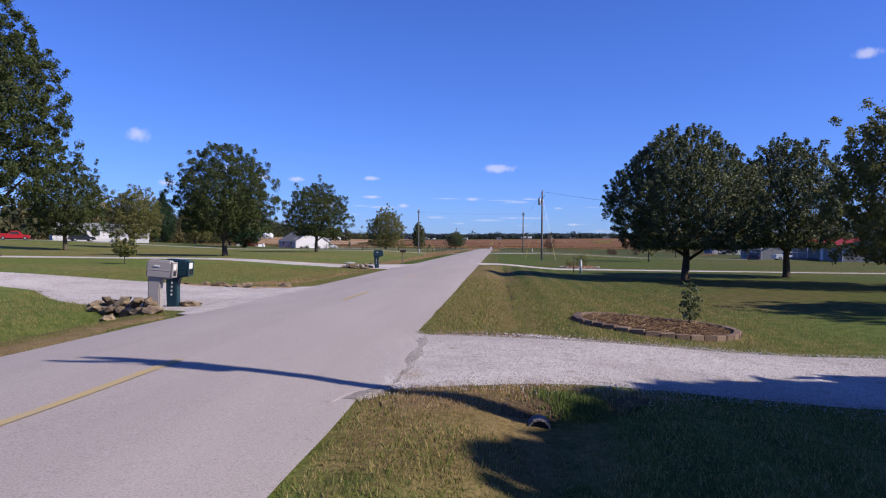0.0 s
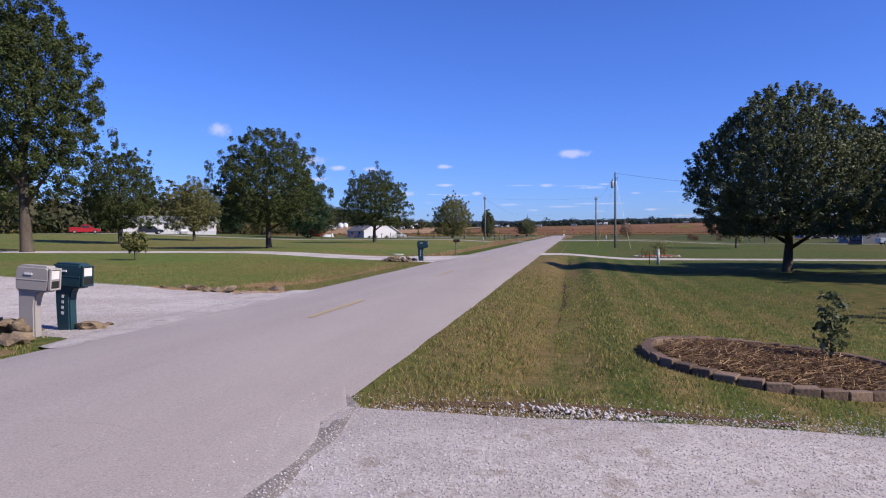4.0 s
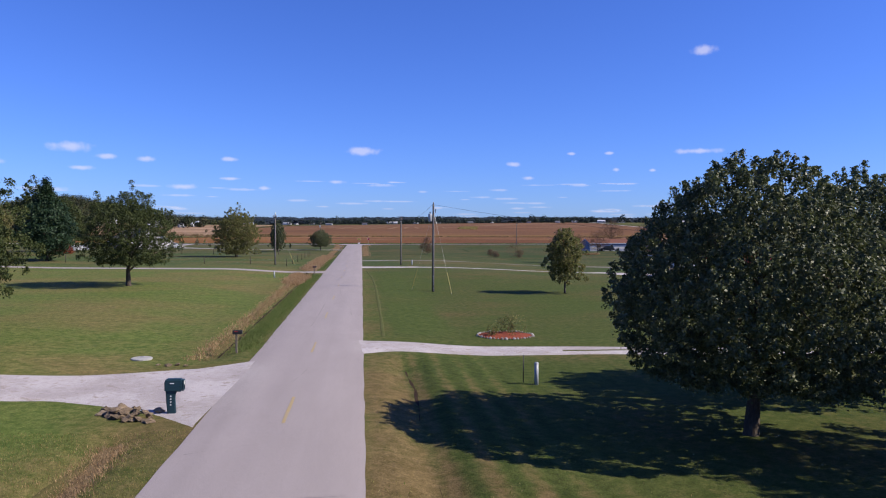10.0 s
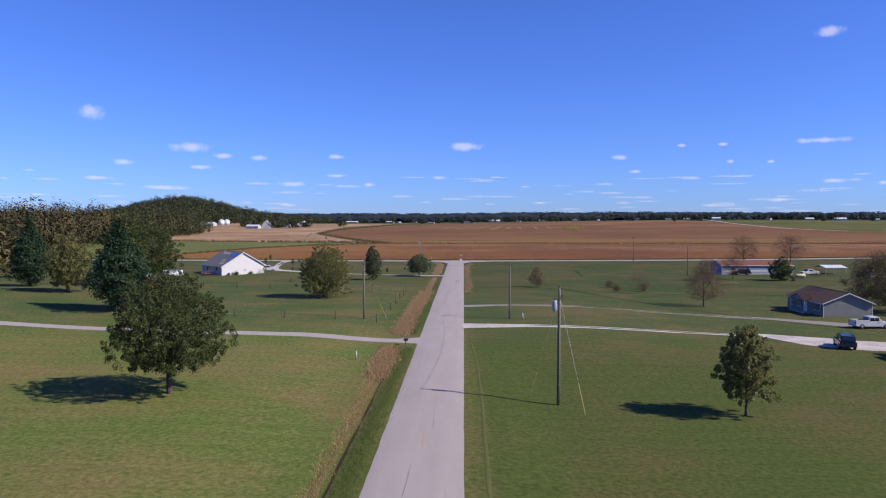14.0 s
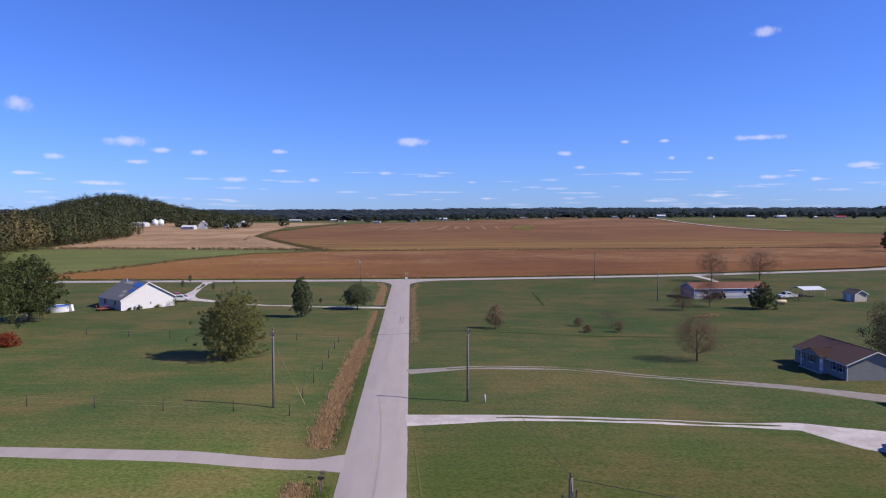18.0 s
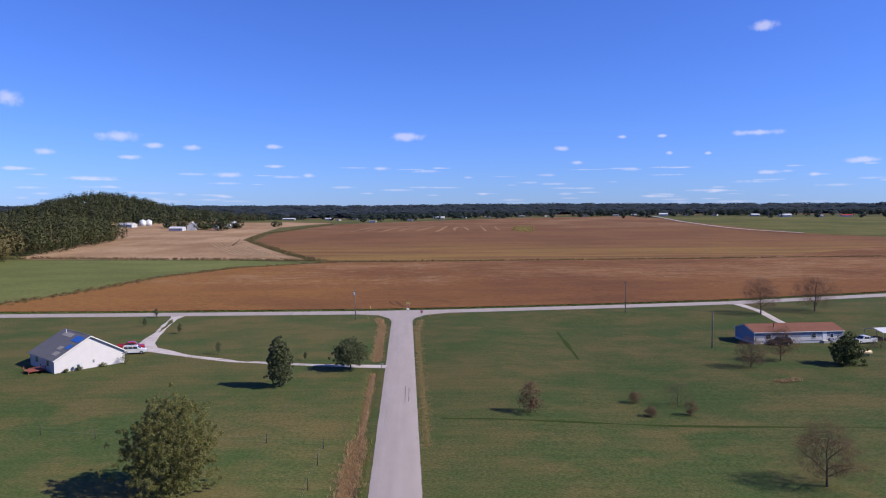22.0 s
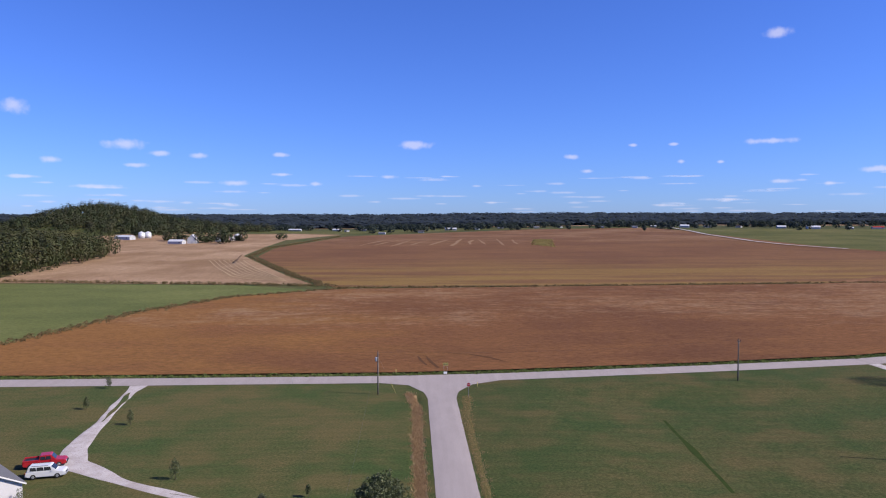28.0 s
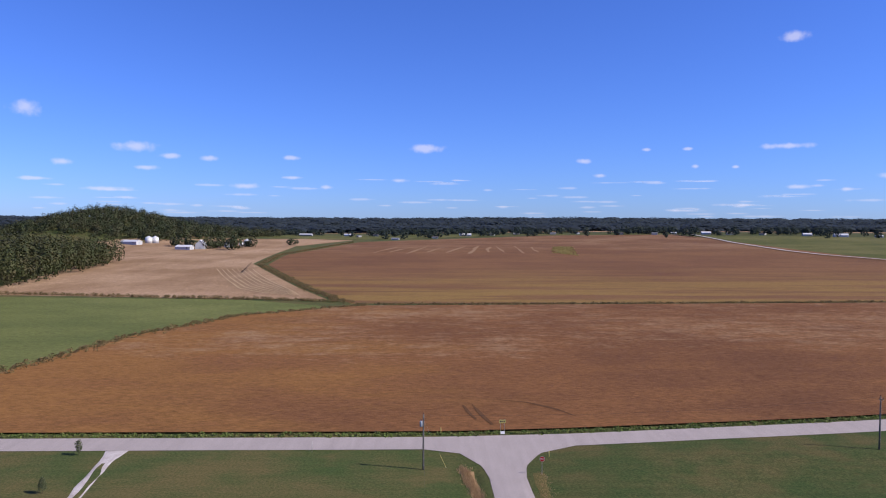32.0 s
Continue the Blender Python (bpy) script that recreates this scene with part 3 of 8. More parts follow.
def tree(name, height, width, clear, trunk, leaves, leaf, mat, seed, label, category="tree", shape="round", bark=BARK, lean=0.0, limbs=9, bare=False, lumpy=0.34, skirt=-0.82, sprays=0, rise=0.55):
    """A tapered trunk, limbs and a crown of clumps of small leaves, at the origin."""
    rng = np.random.default_rng(seed)
    ob = thing(name, Matrix(), label, category)
    top = height * (0.80 if shape != "cone" else 0.95)
    bm = bmesh.new()
    wob = rng.normal(0, 0.03 * width, (6, 2))
    axis = [Vector((wob[i][0] * i / 5 + lean * i / 5, wob[i][1] * i / 5, top * i / 5)) for i in range(6)]
    axis[0].x = axis[0].y = 0
    tube([axis[0] + Vector((0, 0, -0.1)), Vector((0, 0, 0.15))] + axis[1:], [trunk * 1.5, trunk * 1.12] + [trunk * (1 - 0.17 * i) for i in range(1, 6)], 9, bm)
    crown_h, mid = height - clear, clear + (height - clear) * (0.48 if shape != "cone" else 0.4)
    tips = []
    for i in range(limbs):
        a = 2.4 * i + rng.uniform(-0.3, 0.3)
        f = (i + 0.5) / limbs
        z0 = clear * 0.75 + (top - clear) * 0.75 * f
        r = width / 2 * (0.82 if shape == "round" else 0.6) * (1 - 0.45 * f)
        z1 = min(z0 + r * rng.uniform(0.25, 0.9) + 0.05 * height, height * 0.93)
        p0 = Vector(np.array(axis[min(int(z0 / top * 5), 4)]))
        p0.z = z0
        p1 = Vector((r * math.cos(a), r * math.sin(a), z1))
        pm = p0.lerp(p1, 0.5) + Vector((0, 0, 0.06 * r))
        th = trunk * (0.5 - 0.25 * f)
        tube([p0, pm, p1], [th, th * 0.6, th * 0.2], 6, bm)
        tips.append((p0, pm, p1, th))
        for k in range(3 if not bare else 7):
            q0 = pm.lerp(p1, rng.uniform(-0.6, 0.8)) if bare else pm.lerp(p1, rng.uniform(0, 0.8))
            q1 = q0 + Vector(rng.normal(0, 1, 3)).normalized() * r * rng.uniform(0.3, 0.6) + Vector((0, 0, 0.12 * r))
            tube([q0, q0.lerp(q1, 0.5) + Vector(rng.normal(0, 0.04, 3)), q1], [th * 0.32, th * 0.2, th * 0.06], 4, bm)
            if bare:
                for _ in range(4):
                    e0 = q0.lerp(q1, rng.uniform(0.3, 1))
                    e1 = e0 + Vector(rng.normal(0, 1, 3)).normalized() * r * rng.uniform(0.15, 0.35) + Vector((0, 0, 0.08 * r))
                    tube([e0, e1], [th * 0.12, th * 0.04], 3, bm)
    part("trunk", bm, bark, ob, flat=False)
    if bare or shape == "cone":
        pts, out = loose_crown(rng, width, crown_h, clear, mid, leaves, shape, lumpy, skirt, seed)
    else:
        pts, out = sprayed_crown(rng, width, crown_h, clear, mid, leaves, shape, lumpy, skirt, seed, sprays, rise)
    pts[:, 0] += lean * 0.8
    child(new("crown", leaf_mesh("crown", pts, out, leaf, rng, mat, 0.7)), ob)
    return ob


def enveloped(c, shape, width, crown_h, clear, skirt):
    """Turn points of the unit ball into points of a crown of that shape."""
    c = c.copy()
    zz = c[:, 2]
    if shape == "cone":
        f = zz * 0.5 + 0.5
        taper = np.clip(1.25 * np.clip(1 - f, 0, 1) ** 0.75, 0.05, 1.0) * np.clip(f * 6 + 0.45, 0, 1)
        c[:, :2] *= taper[:, None] * 1.15
        z = clear + f * crown_h
    elif shape == "egg":
        c[:, :2] *= (1 - 0.28 * zz - 0.1)[:, None]
        z = clear + (zz * 0.5 + 0.5) * crown_h
    else:
        c[:, :2] *= (1 - 0.16 * zz)[:, None]
        z = clear + (np.clip(zz, skirt, 2) * 0.53 + 0.45) * crown_h
    return np.stack([c[:, 0] * width / 2, c[:, 1] * width / 2, z], -1)


def lumps(u, lumpy, seed):
    return np.array([1 + lumpy * noise.noise(Vector(p) * 2.1 + Vector((seed * 3.1, 0, 0))) + 0.9 * lumpy * noise.noise(Vector(p) * 5.3 + Vector((0, seed * 1.7, 0))) for p in u])


def sphere(rng, n):
    u = rng.normal(0, 1, (n, 3))
    return u / np.linalg.norm(u, axis=1)[:, None]


def loose_crown(rng, width, crown_h, clear, mid, leaves, shape, lumpy, skirt, seed):
    """Thin leafage in small clumps all through the crown."""
    clumps = max(int(leaves / 34), 8)
    u = sphere(rng, clumps)
    c = u * (rng.uniform(0.25, 1.0, clumps) ** 0.42 * lumps(u, lumpy, seed))[:, None]
    cen = enveloped(c, shape, width, crown_h, clear, skirt)
    per = int(leaves / clumps) + 1
    reach = 0.5 * (width * width * crown_h / clumps) ** (1 / 3)
    pts = np.repeat(cen, per, 0) + rng.normal(0, 1, (clumps * per, 3)) * reach * np.array([0.62, 0.62, 0.5])
    out = pts - np.array([0, 0, mid])
    return pts, out / (np.linalg.norm(out, axis=1)[:, None] + 1e-6) + np.array([0, 0, 0.25])


def sprayed_crown(rng, width, crown_h, clear, mid, leaves, shape, lumpy, skirt, seed, sprays, rise):
    """Leafy sprays that grow outwards and up from the limbs, with dark gaps between them and a sparse filling."""
    n = sprays or int(np.clip(leaves / 90, 50, 620))
    u = sphere(rng, 6 * n)
    keep = [0]
    gap = np.full(len(u), 9.0)
    for _ in range(n - 1):
        gap = np.minimum(gap, 1 - u @ u[keep[-1]])
        keep.append(int(np.argmax(gap * rng.uniform(0.5, 1.0, len(u)))))
    u = u[keep]
    deep = rng.uniform(0, 1, n) < 0.30
    far = np.where(deep, rng.uniform(0.60, 0.84, n), rng.uniform(0.97 - 0.4 * lumpy, 1.0 + 0.12 * lumpy, n)) * lumps(u, lumpy, seed)
    tip = enveloped(u * far[:, None], shape, width, crown_h, clear, skirt)
    space = width * math.sqrt(math.pi / n) * 0.5
    hub = np.array([0, 0, mid])
    way = tip - hub
    way = way / np.linalg.norm(way, axis=1)[:, None] + np.array([0, 0, rise])
    way /= np.linalg.norm(way, axis=1)[:, None]
    long = space * rng.uniform(1.2, 2.3, n) * (0.6 + 0.7 * rise)
    thick = space * rng.uniform(0.50, 0.90, n) * (1.22 - 0.4 * rise)
    per = max(int(leaves * 0.84 / n), 6)
    s = rng.uniform(0, 1, (n, per)) ** 0.75
    side = rng.normal(0, 1, (n, per, 3))
    side -= (side * way[:, None]).sum(-1)[..., None] * way[:, None]
    side *= (0.30 + 0.75 * np.sqrt(np.clip(1.08 - s, 0.02, 1)))[..., None] * thick[:, None, None] * 0.62
    side *= np.where(rng.uniform(0, 1, (n, per, 1)) < 0.18, 1.9, 1.0)
    axis = tip[:, None] + way[:, None] * ((s - 0.82) * long[:, None])[..., None]
    pts = (axis + side).reshape(-1, 3)
    out = side / (np.linalg.norm(side, axis=-1)[..., None] + 1e-6) * 0.5 + way[:, None] * 0.5 + np.array([0, 0, 0.2])
    m = int(leaves * 0.16)
    v = sphere(rng, m)
    fill = enveloped(v * (rng.uniform(0.35, 0.80, m) * lumps(v[:600], lumpy, seed).mean())[:, None], shape, width, crown_h, clear, skirt)
    pts = np.concatenate([pts, fill])
    pts[:, 2] = np.maximum(pts[:, 2], clear * 0.55)
    return pts, np.concatenate([out.reshape(-1, 3), v])


def place(ob, x, y, turn=0.0, scale=1.0, z=0.0):
    ob.matrix_basis = pose(x, y, float(ground_z(x, y)) + z, 0, 0, turn) @ Matrix.Diagonal((scale, scale, scale, 1))
    return ob


PEAR = leaf_material("pear_leaves", [(0.037, 0.052, 0.018), (0.062, 0.081, 0.028), (0.095, 0.114, 0.042), (0.152, 0.158, 0.076)], 0.28, 0.45)
OAK = leaf_material("oak_leaves", [(0.034, 0.048, 0.016), (0.056, 0.074, 0.023), (0.094, 0.108, 0.038)], 0.28, 0.15)
MAPLE = leaf_material("maple_leaves", [(0.094, 0.112, 0.033), (0.140, 0.154, 0.050), (0.195, 0.188, 0.070), (0.235, 0.200, 0.086)], 0.48, 0.15)
PINE = leaf_material("pine_needles", [(0.012, 0.030, 0.014), (0.022, 0.046, 0.020), (0.035, 0.06, 0.028)], 0.15, 0.2)
BROWN = leaf_material("brown_leaves", [(0.085, 0.048, 0.032), (0.13, 0.078, 0.05), (0.17, 0.11, 0.07)], 0.3, 0.1)
RED = leaf_material("red_leaves", [(0.10, 0.018, 0.010), (0.18, 0.035, 0.015), (0.24, 0.06, 0.02)], 0.3, 0.2)

WILLOW = leaf_material("willow_leaves", [(0.085, 0.068, 0.034), (0.13, 0.10, 0.05), (0.17, 0.135, 0.075), (0.10, 0.098, 0.042)], 0.35, 0.1)
place(tree("pear_tree", 9.5, 9.5, 1.4, 0.24, 190000, 0.058, PEAR, 11, "broad round dark green pear tree on the lawn", limbs=14, lumpy=0.16, skirt=-0.66, sprays=1500, rise=0.9), 15.8, 46.0, 0, 1, -0.1)
place(tree("pear_tree", 9.6, 7.8, 1.5, 0.23, 90000, 0.07, PEAR, 12, "round dark green pear tree beside a larger one", limbs=12, lumpy=0.2, skirt=-0.68, sprays=1000, rise=0.9), 24.0, 51.4, 70)
place(tree("pear_tree", 9.6, 9.0, 1.1, 0.22, 60000, 0.082, MAPLE, 13, "yellow-green tree at the edge of the lawn", limbs=11), 26.4, 39.6, 140, 1.1)
place(tree("pear_tree", 10.0, 9.0, 1.0, 0.22, 50000, 0.092, PEAR, 15, "dark green tree on the lawn behind the flower bed", limbs=9), 25.5, 23.4, 20)
place(tree("shade_tree", 11.0, 13.6, 0.3, 0.26, 60000, 0.30, PEAR, 14, "large dark green shade tree beside the gravel driveway", lumpy=0.08), 20.15, 4.6)
place(tree("oak_tree", 10.3, 9.4, 1.8, 0.24, 90000, 0.070, OAK, 21, "spreading green oak tree with loose branch tips", limbs=12, lumpy=0.30, skirt=-0.7), -20.9, 65.0)
place(tree("oak_tree", 9.9, 9.0, 1.8, 0.24, 72000, 0.073, OAK, 22, "rounded dark green oak tree on the mown lawn", limbs=11, lumpy=0.28, skirt=-0.7), -21.2, 99.4, 40)
place(tree("tall_tree", 19.5, 11.4, 4.0, 0.42, 120000, 0.088, OAK, 23, "tall green tree with open branches beside the drive", shape="egg", limbs=14, lumpy=0.36), -34.5, 53.0)
place(tree("maple_tree", 10.5, 9.5, 3.0, 0.3, 44000, 0.098, MAPLE, 31, "yellow-green tree behind a taller trunk"), -45.0, 58.0)
place(tree("maple_tree", 11.8, 9.4, 1.8, 0.26, 46000, 0.10, OAK, 24, "green maple tree on the far lawn"), -48.5, 84.0)
place(tree("maple_tree", 9.8, 8.4, 1.5, 0.22, 32000, 0.10, MAPLE, 25, "green maple tree near a white house"), -52.0, 107.0)
place(tree("maple_tree", 9.9, 9.2, 0.6, 0.25, 80000, 0.076, MAPLE, 26, "broad yellow-green maple tree with low branches", limbs=12, lumpy=0.42), -23.0, 172.8)
place(tree("columnar_tree", 8.3, 4.6, 0.5, 0.14, 30000, 0.10, PEAR, 27, "dark green upright tree beside the driveway", shape="egg"), -19.8, 217.2)
place(tree("small_tree", 5.8, 6.2, 1.1, 0.13, 26000, 0.09, PEAR, 28, "small round dark green tree beside the driveway"), -9.1, 229.5)
place(tree("young_tree", 7.2, 4.9, 1.0, 0.10, 15000, 0.10, MAPLE, 29, "slender young green tree on the lawn", shape="egg"), 24.4, 97.4)
place(tree("sapling", 1.5, 1.3, 0.45, 0.03, 1000, 0.085, MAPLE, 32, "small leafy sapling on the mown lawn", "sapling"), -16.6, 39.5)
place(tree("pine_tree", 13.4, 8.6, 0.6, 0.25, 30000, 0.16, PINE, 33, "dense dark blue-green pine tree", shape="cone"), -50.4, 150.0)
place(tree("maple_tree", 13.5, 12.5, 1.6, 0.3, 24000, 0.17, OAK, 34, "large green tree beside the white house"), -73.5, 213.0)
place(tree("maple_tree", 16.0, 10.0, 1.6, 0.3, 20000, 0.18, OAK, 35, "tall green tree behind the oaks on the lawn"), -69.0, 190.0, 60)
place(tree("maple_tree", 10.5, 8.4, 1.2, 0.3, 16000, 0.16, MAPLE, 36, "yellowing tree behind the dark pine"), -70.4, 171.0, 60)
place(tree("pine_tree", 13.0, 7.4, 0.4, 0.25, 20000, 0.17, PINE, 48, "dark blue-green pine tree beside a yellowing one", shape="cone"), -83.8, 181.0, 40)
place(tree("bush", 2.4, 3.8, 0.0, 0.05, 3000, 0.11, RED, 37, "round rust-red burning bush on the lawn", "bush"), -60.2, 181.4)
place(tree("willow_tree", 10.8, 13.0, 1.2, 0.35, 36000, 0.10, WILLOW, 38, "large brownish weeping tree beside a grey house", limbs=13, bare=True, lumpy=0.2), 76.0, 166.4)
place(tree("backyard_tree", 10.2, 8.4, 1.2, 0.22, 20000, 0.14, MAPLE, 39, "green tree behind the red-roofed house", shape="egg", lumpy=0.5), 75.8, 139.8)
place(tree("bare_tree", 7.4, 7.4, 1.2, 0.13, 24000, 0.04, BROWN, 40, "nearly bare small tree with brown leaves", bare=True), 46.8, 173.6)
place(tree("bare_tree", 7.2, 6.8, 1.3, 0.12, 20000, 0.04, BROWN, 41, "nearly bare tree beside a long low house", bare=True), 75.9, 236.7)
place(tree("bare_tree", 6.2, 6.0, 0.6, 0.10, 18000, 0.04, BROWN, 42, "thin brown leafless tree on the lawn", bare=True), 67.0, 231.0)
place(tree("bare_tree", 10.5, 10.0, 2.0, 0.18, 20000, 0.055, BROWN, 43, "bare brown tree behind a long low house", bare=True), 101.3, 294.0)
place(tree("bare_tree", 11.0, 12.4, 1.6, 0.2, 24000, 0.055, BROWN, 44, "wide bare brown tree beside the crossing road", bare=True), 118.8, 297.0)
place(tree("evergreen_bush", 6.3, 6.4, 0.2, 0.15, 9000, 0.14, OAK, 45, "rounded green evergreen beside a propane tank"), 86.8, 232.1)
place(tree("scrubby_bush", 4.6, 3.8, 0.1, 0.07, 2200, 0.10, BROWN, 46, "scraggly grey-green bush on the open lawn", "bush", shape="cone"), 19.1, 200.6)
for k, (x, y, h, w) in enumerate(((36.4, 207.1, 2.0, 2.0), (42.9, 206.0, 4.4, 5.4), (36.5, 199.8, 1.6, 1.8), (42.7, 200.4, 2.4, 2.0), (54.5, 95.0, 2.0, 2.4), (104.5, 248.0, 2.2, 5.0))):
    place(tree("bare_bush", h, w, 0.0, 0.04, 2200, 0.05, BROWN, 50 + k, "low brown leafless bush on the lawn", "bush", bare=True, limbs=7), x, y)
for k, (x, y, h) in enumerate(((-67.1, 296.0, 2.6), (-64.4, 280.1, 2.4), (-36.9, 244.7, 3.0), (-52.6, 270.0, 2.6), (-18.5, 238.0, 1.6))):
    place(tree("young_tree", h, h * 0.5, 0.4, 0.03, 900, 0.08, PEAR, 60 + k, "young slender tree beside the gravel driveway", "sapling", shape="egg"), x, y)
for k, (x, y, h, w, mat) in enumerate(((324, 470, 20, 15, OAK), (288.5, 473, 15, 13, OAK), (186.7, 277, 8.5, 9, PEAR), (384, 512, 16, 14, OAK), (250, 317, 19, 22, PEAR), (268, 330, 17, 20, PEAR), (215, 300, 10, 7, PEAR), (232, 300, 16, 18, PEAR))):
    place(tree("distant_tree", h, w, h * 0.12, h * 0.02, 9000, 0.32, mat, 70 + k, "dark green tree beyond the far houses"), x, y)


# ---- woods, hedges and far trees ----
def wood(name, spots, quads, leaf, mat, seed, label, category="woods", height=14.0, width=9.0, low=0.05, loose=0.22, wide=0.8, up=0.3):
    """Many far trees as one mass: each an uneven crown of leaf clumps over a dark stem."""
    rng = np.random.default_rng(seed)
    spots = np.array(spots, float)
    n = len(spots)
    h = height * rng.uniform(0.55, 1.25, n)
    w = width * rng.uniform(0.7, 1.25, n)
    z = ground_z(spots[:, 0], spots[:, 1])
    u = rng.normal(0, 1, (n, quads, 3))
    u /= np.linalg.norm(u, axis=2)[..., None]
    u *= rng.uniform(0.5, 1.0, (n, quads, 1)) ** 0.4
    lump = 1 + 0.25 * np.sin(u[..., :1] * 4 + rng.uniform(0, 6, (n, 1, 1))) * np.cos(u[..., 1:2] * 5 + rng.uniform(0, 6, (n, 1, 1)))
    u = u * lump
    c = np.empty_like(u)
    c[..., 0] = spots[:, None, 0] + u[..., 0] * w[:, None] / 2
    c[..., 1] = spots[:, None, 1] + u[..., 1] * w[:, None] / 2
    c[..., 2] = z[:, None] + h[:, None] * (low + (1 - low) * (0.5 + 0.5 * np.clip(u[..., 2], -1, 1.1)))
    out = u + np.array([0, 0, up])
    ob = new(name, leaf_mesh(name, c.reshape(-1, 3), out.reshape(-1, 3), leaf, rng, mat, loose, wide))
    return tagged(ob, label, category, kind="stuff")


def scatter(corners, spacing, seed, jitter=0.5):
    """Points spread over a four-cornered patch of land."""
    rng = np.random.default_rng(seed)
    a, b, c, d = [np.array(p, float) for p in corners]
    nu = max(int(np.linalg.norm(b - a) / spacing), 1)
    nv = max(int(np.linalg.norm(d - a) / spacing), 1)
    u, v = np.meshgrid((np.arange(nu) + 0.5) / nu, (np.arange(nv) + 0.5) / nv)
    u = u.ravel() + rng.uniform(-jitter, jitter, u.size) / nu
    v = v.ravel() + rng.uniform(-jitter, jitter, v.size) / nv
    return (1 - v)[:, None] * ((1 - u)[:, None] * a + u[:, None] * b) + v[:, None] * ((1 - u)[:, None] * d + u[:, None] * c)


def broken(spots, level):
    """Leave gaps in a wood where clearings and yards lie."""
    return np.array([p for p in spots if noise.noise(Vector((p[0] * 0.011, p[1] * 0.006, 3.3))) + 0.5 * noise.noise(Vector((p[0] * 0.035, p[1] * 0.02, 8.1))) > level])


def along(line, spacing, seed, wide=2.0):
    rng = np.random.default_rng(seed)
    a = np.array(line, float)
    length = np.hypot(*np.diff(a, axis=0).T).sum()
    p = resample(line, max(int(length / spacing), 2))
    return p + rng.normal(0, wide / 2, p.shape)


def woods_material(name, colours, through_light=0.2):
    """Leaves whose colour changes from tree to tree and a little from leaf to leaf."""
    m = leaf_material(name, colours, through_light, 0.08)
    n, l = m.node_tree.nodes, m.node_tree.links
    r = next(x for x in n if x.bl_idname == "ShaderNodeValToRGB")
    island = r.inputs[0].links[0].from_socket
    g, nz, mul, add = n.new("ShaderNodeNewGeometry"), n.new("ShaderNodeTexNoise"), n.new("ShaderNodeMath"), n.new("ShaderNodeMath")
    nz.inputs["Scale"].default_value, nz.inputs["Detail"].default_value = 0.085, 2
    l.new(g.outputs["Position"], nz.inputs["Vector"])
    mul.operation, add.operation = "MULTIPLY", "MULTIPLY_ADD"
    mul.inputs[1].default_value = 0.28
    l.new(island, mul.inputs[0])
    add.inputs[1].default_value = 1.5
    l.new(nz.outputs[0], add.inputs[0])
    l.new(mul.outputs[0], add.inputs[2])
    sub = n.new("ShaderNodeMath")
    sub.operation = "SUBTRACT"
    sub.inputs[1].default_value = 0.40
    l.new(add.outputs[0], sub.inputs[0])
    l.new(sub.outputs[0], r.inputs[0])
    return m


WOODS = woods_material("autumn_woods", [(0.022, 0.033, 0.017), (0.032, 0.044, 0.020), (0.045, 0.053, 0.025), (0.062, 0.055, 0.030), (0.035, 0.045, 0.021)], 0.1)
EDGE_WOODS = woods_material("edge_woods", [(0.025, 0.035, 0.015), (0.037, 0.047, 0.019), (0.052, 0.058, 0.024), (0.068, 0.060, 0.030), (0.039, 0.048, 0.019)], 0.1)
WOODS_MIX = woods_material("mixed_woods", [(0.026, 0.034, 0.016), (0.036, 0.042, 0.019), (0.058, 0.050, 0.025), (0.080, 0.064, 0.030), (0.034, 0.040, 0.018)], 0.1)
WOODS_TAN = woods_material("turning_woods", [(0.050, 0.056, 0.022), (0.084, 0.076, 0.031), (0.112, 0.088, 0.040), (0.058, 0.062, 0.024)], 0.12)
# Blue-grey distance haze is mixed into the leaf colours of these two.
HAZY_FAR_WOODS = woods_material("hazy_far_woods", [(0.028, 0.040, 0.034), (0.036, 0.048, 0.040), (0.046, 0.057, 0.046)], 0.35)
HAZY_RIDGE = woods_material("hazy_ridge_woods", [(0.050, 0.066, 0.080), (0.058, 0.074, 0.088), (0.066, 0.082, 0.095)], 0.55)
BRUSH = leaf_material("hedge_brush", [(0.10, 0.078, 0.034), (0.16, 0.11, 0.05), (0.22, 0.155, 0.08), (0.085, 0.088, 0.03)], 0.25, 0.1)
TAN_GRASS = leaf_material("dry_grass_blades", [(0.24, 0.15, 0.075), (0.36, 0.235, 0.125), (0.46, 0.33, 0.19), (0.19, 0.125, 0.06)], 0.3, 0.1)
WEEDS = leaf_material("verge_weeds", [(0.09, 0.135, 0.032), (0.12, 0.165, 0.045), (0.17, 0.18, 0.065)], 0.3, 0.1)

wood("woods_edge", scatter([(-236, 566), (-268, 800), (-420, 820), (-400, 560)], 9.5, 101), 330, 0.60, EDGE_WOODS, 1, "dense green woods at the edge of the harvested field", height=23, width=12)
wood("woods_edge", scatter([(-215, 452), (-236, 556), (-420, 556), (-400, 440)], 10, 102), 330, 0.56, WOODS_TAN, 2, "yellowing woods behind the green pasture", height=22, width=12)
wood("woods_edge", scatter([(-174, 322), (-200, 446), (-330, 440), (-330, 322)], 10, 119), 330, 0.54, WOODS_MIX, 19, "mixed dark and yellowing woods beyond the crossing road", height=22, width=12)
wood("hill_woods", scatter([(-690, 1120), (-360, 1110), (-250, 1450), (-690, 1460)], 11, 103), 170, 0.85, WOODS, 3, "wooded hill rising behind the fields", height=15, width=15, loose=0.16, up=0.7)
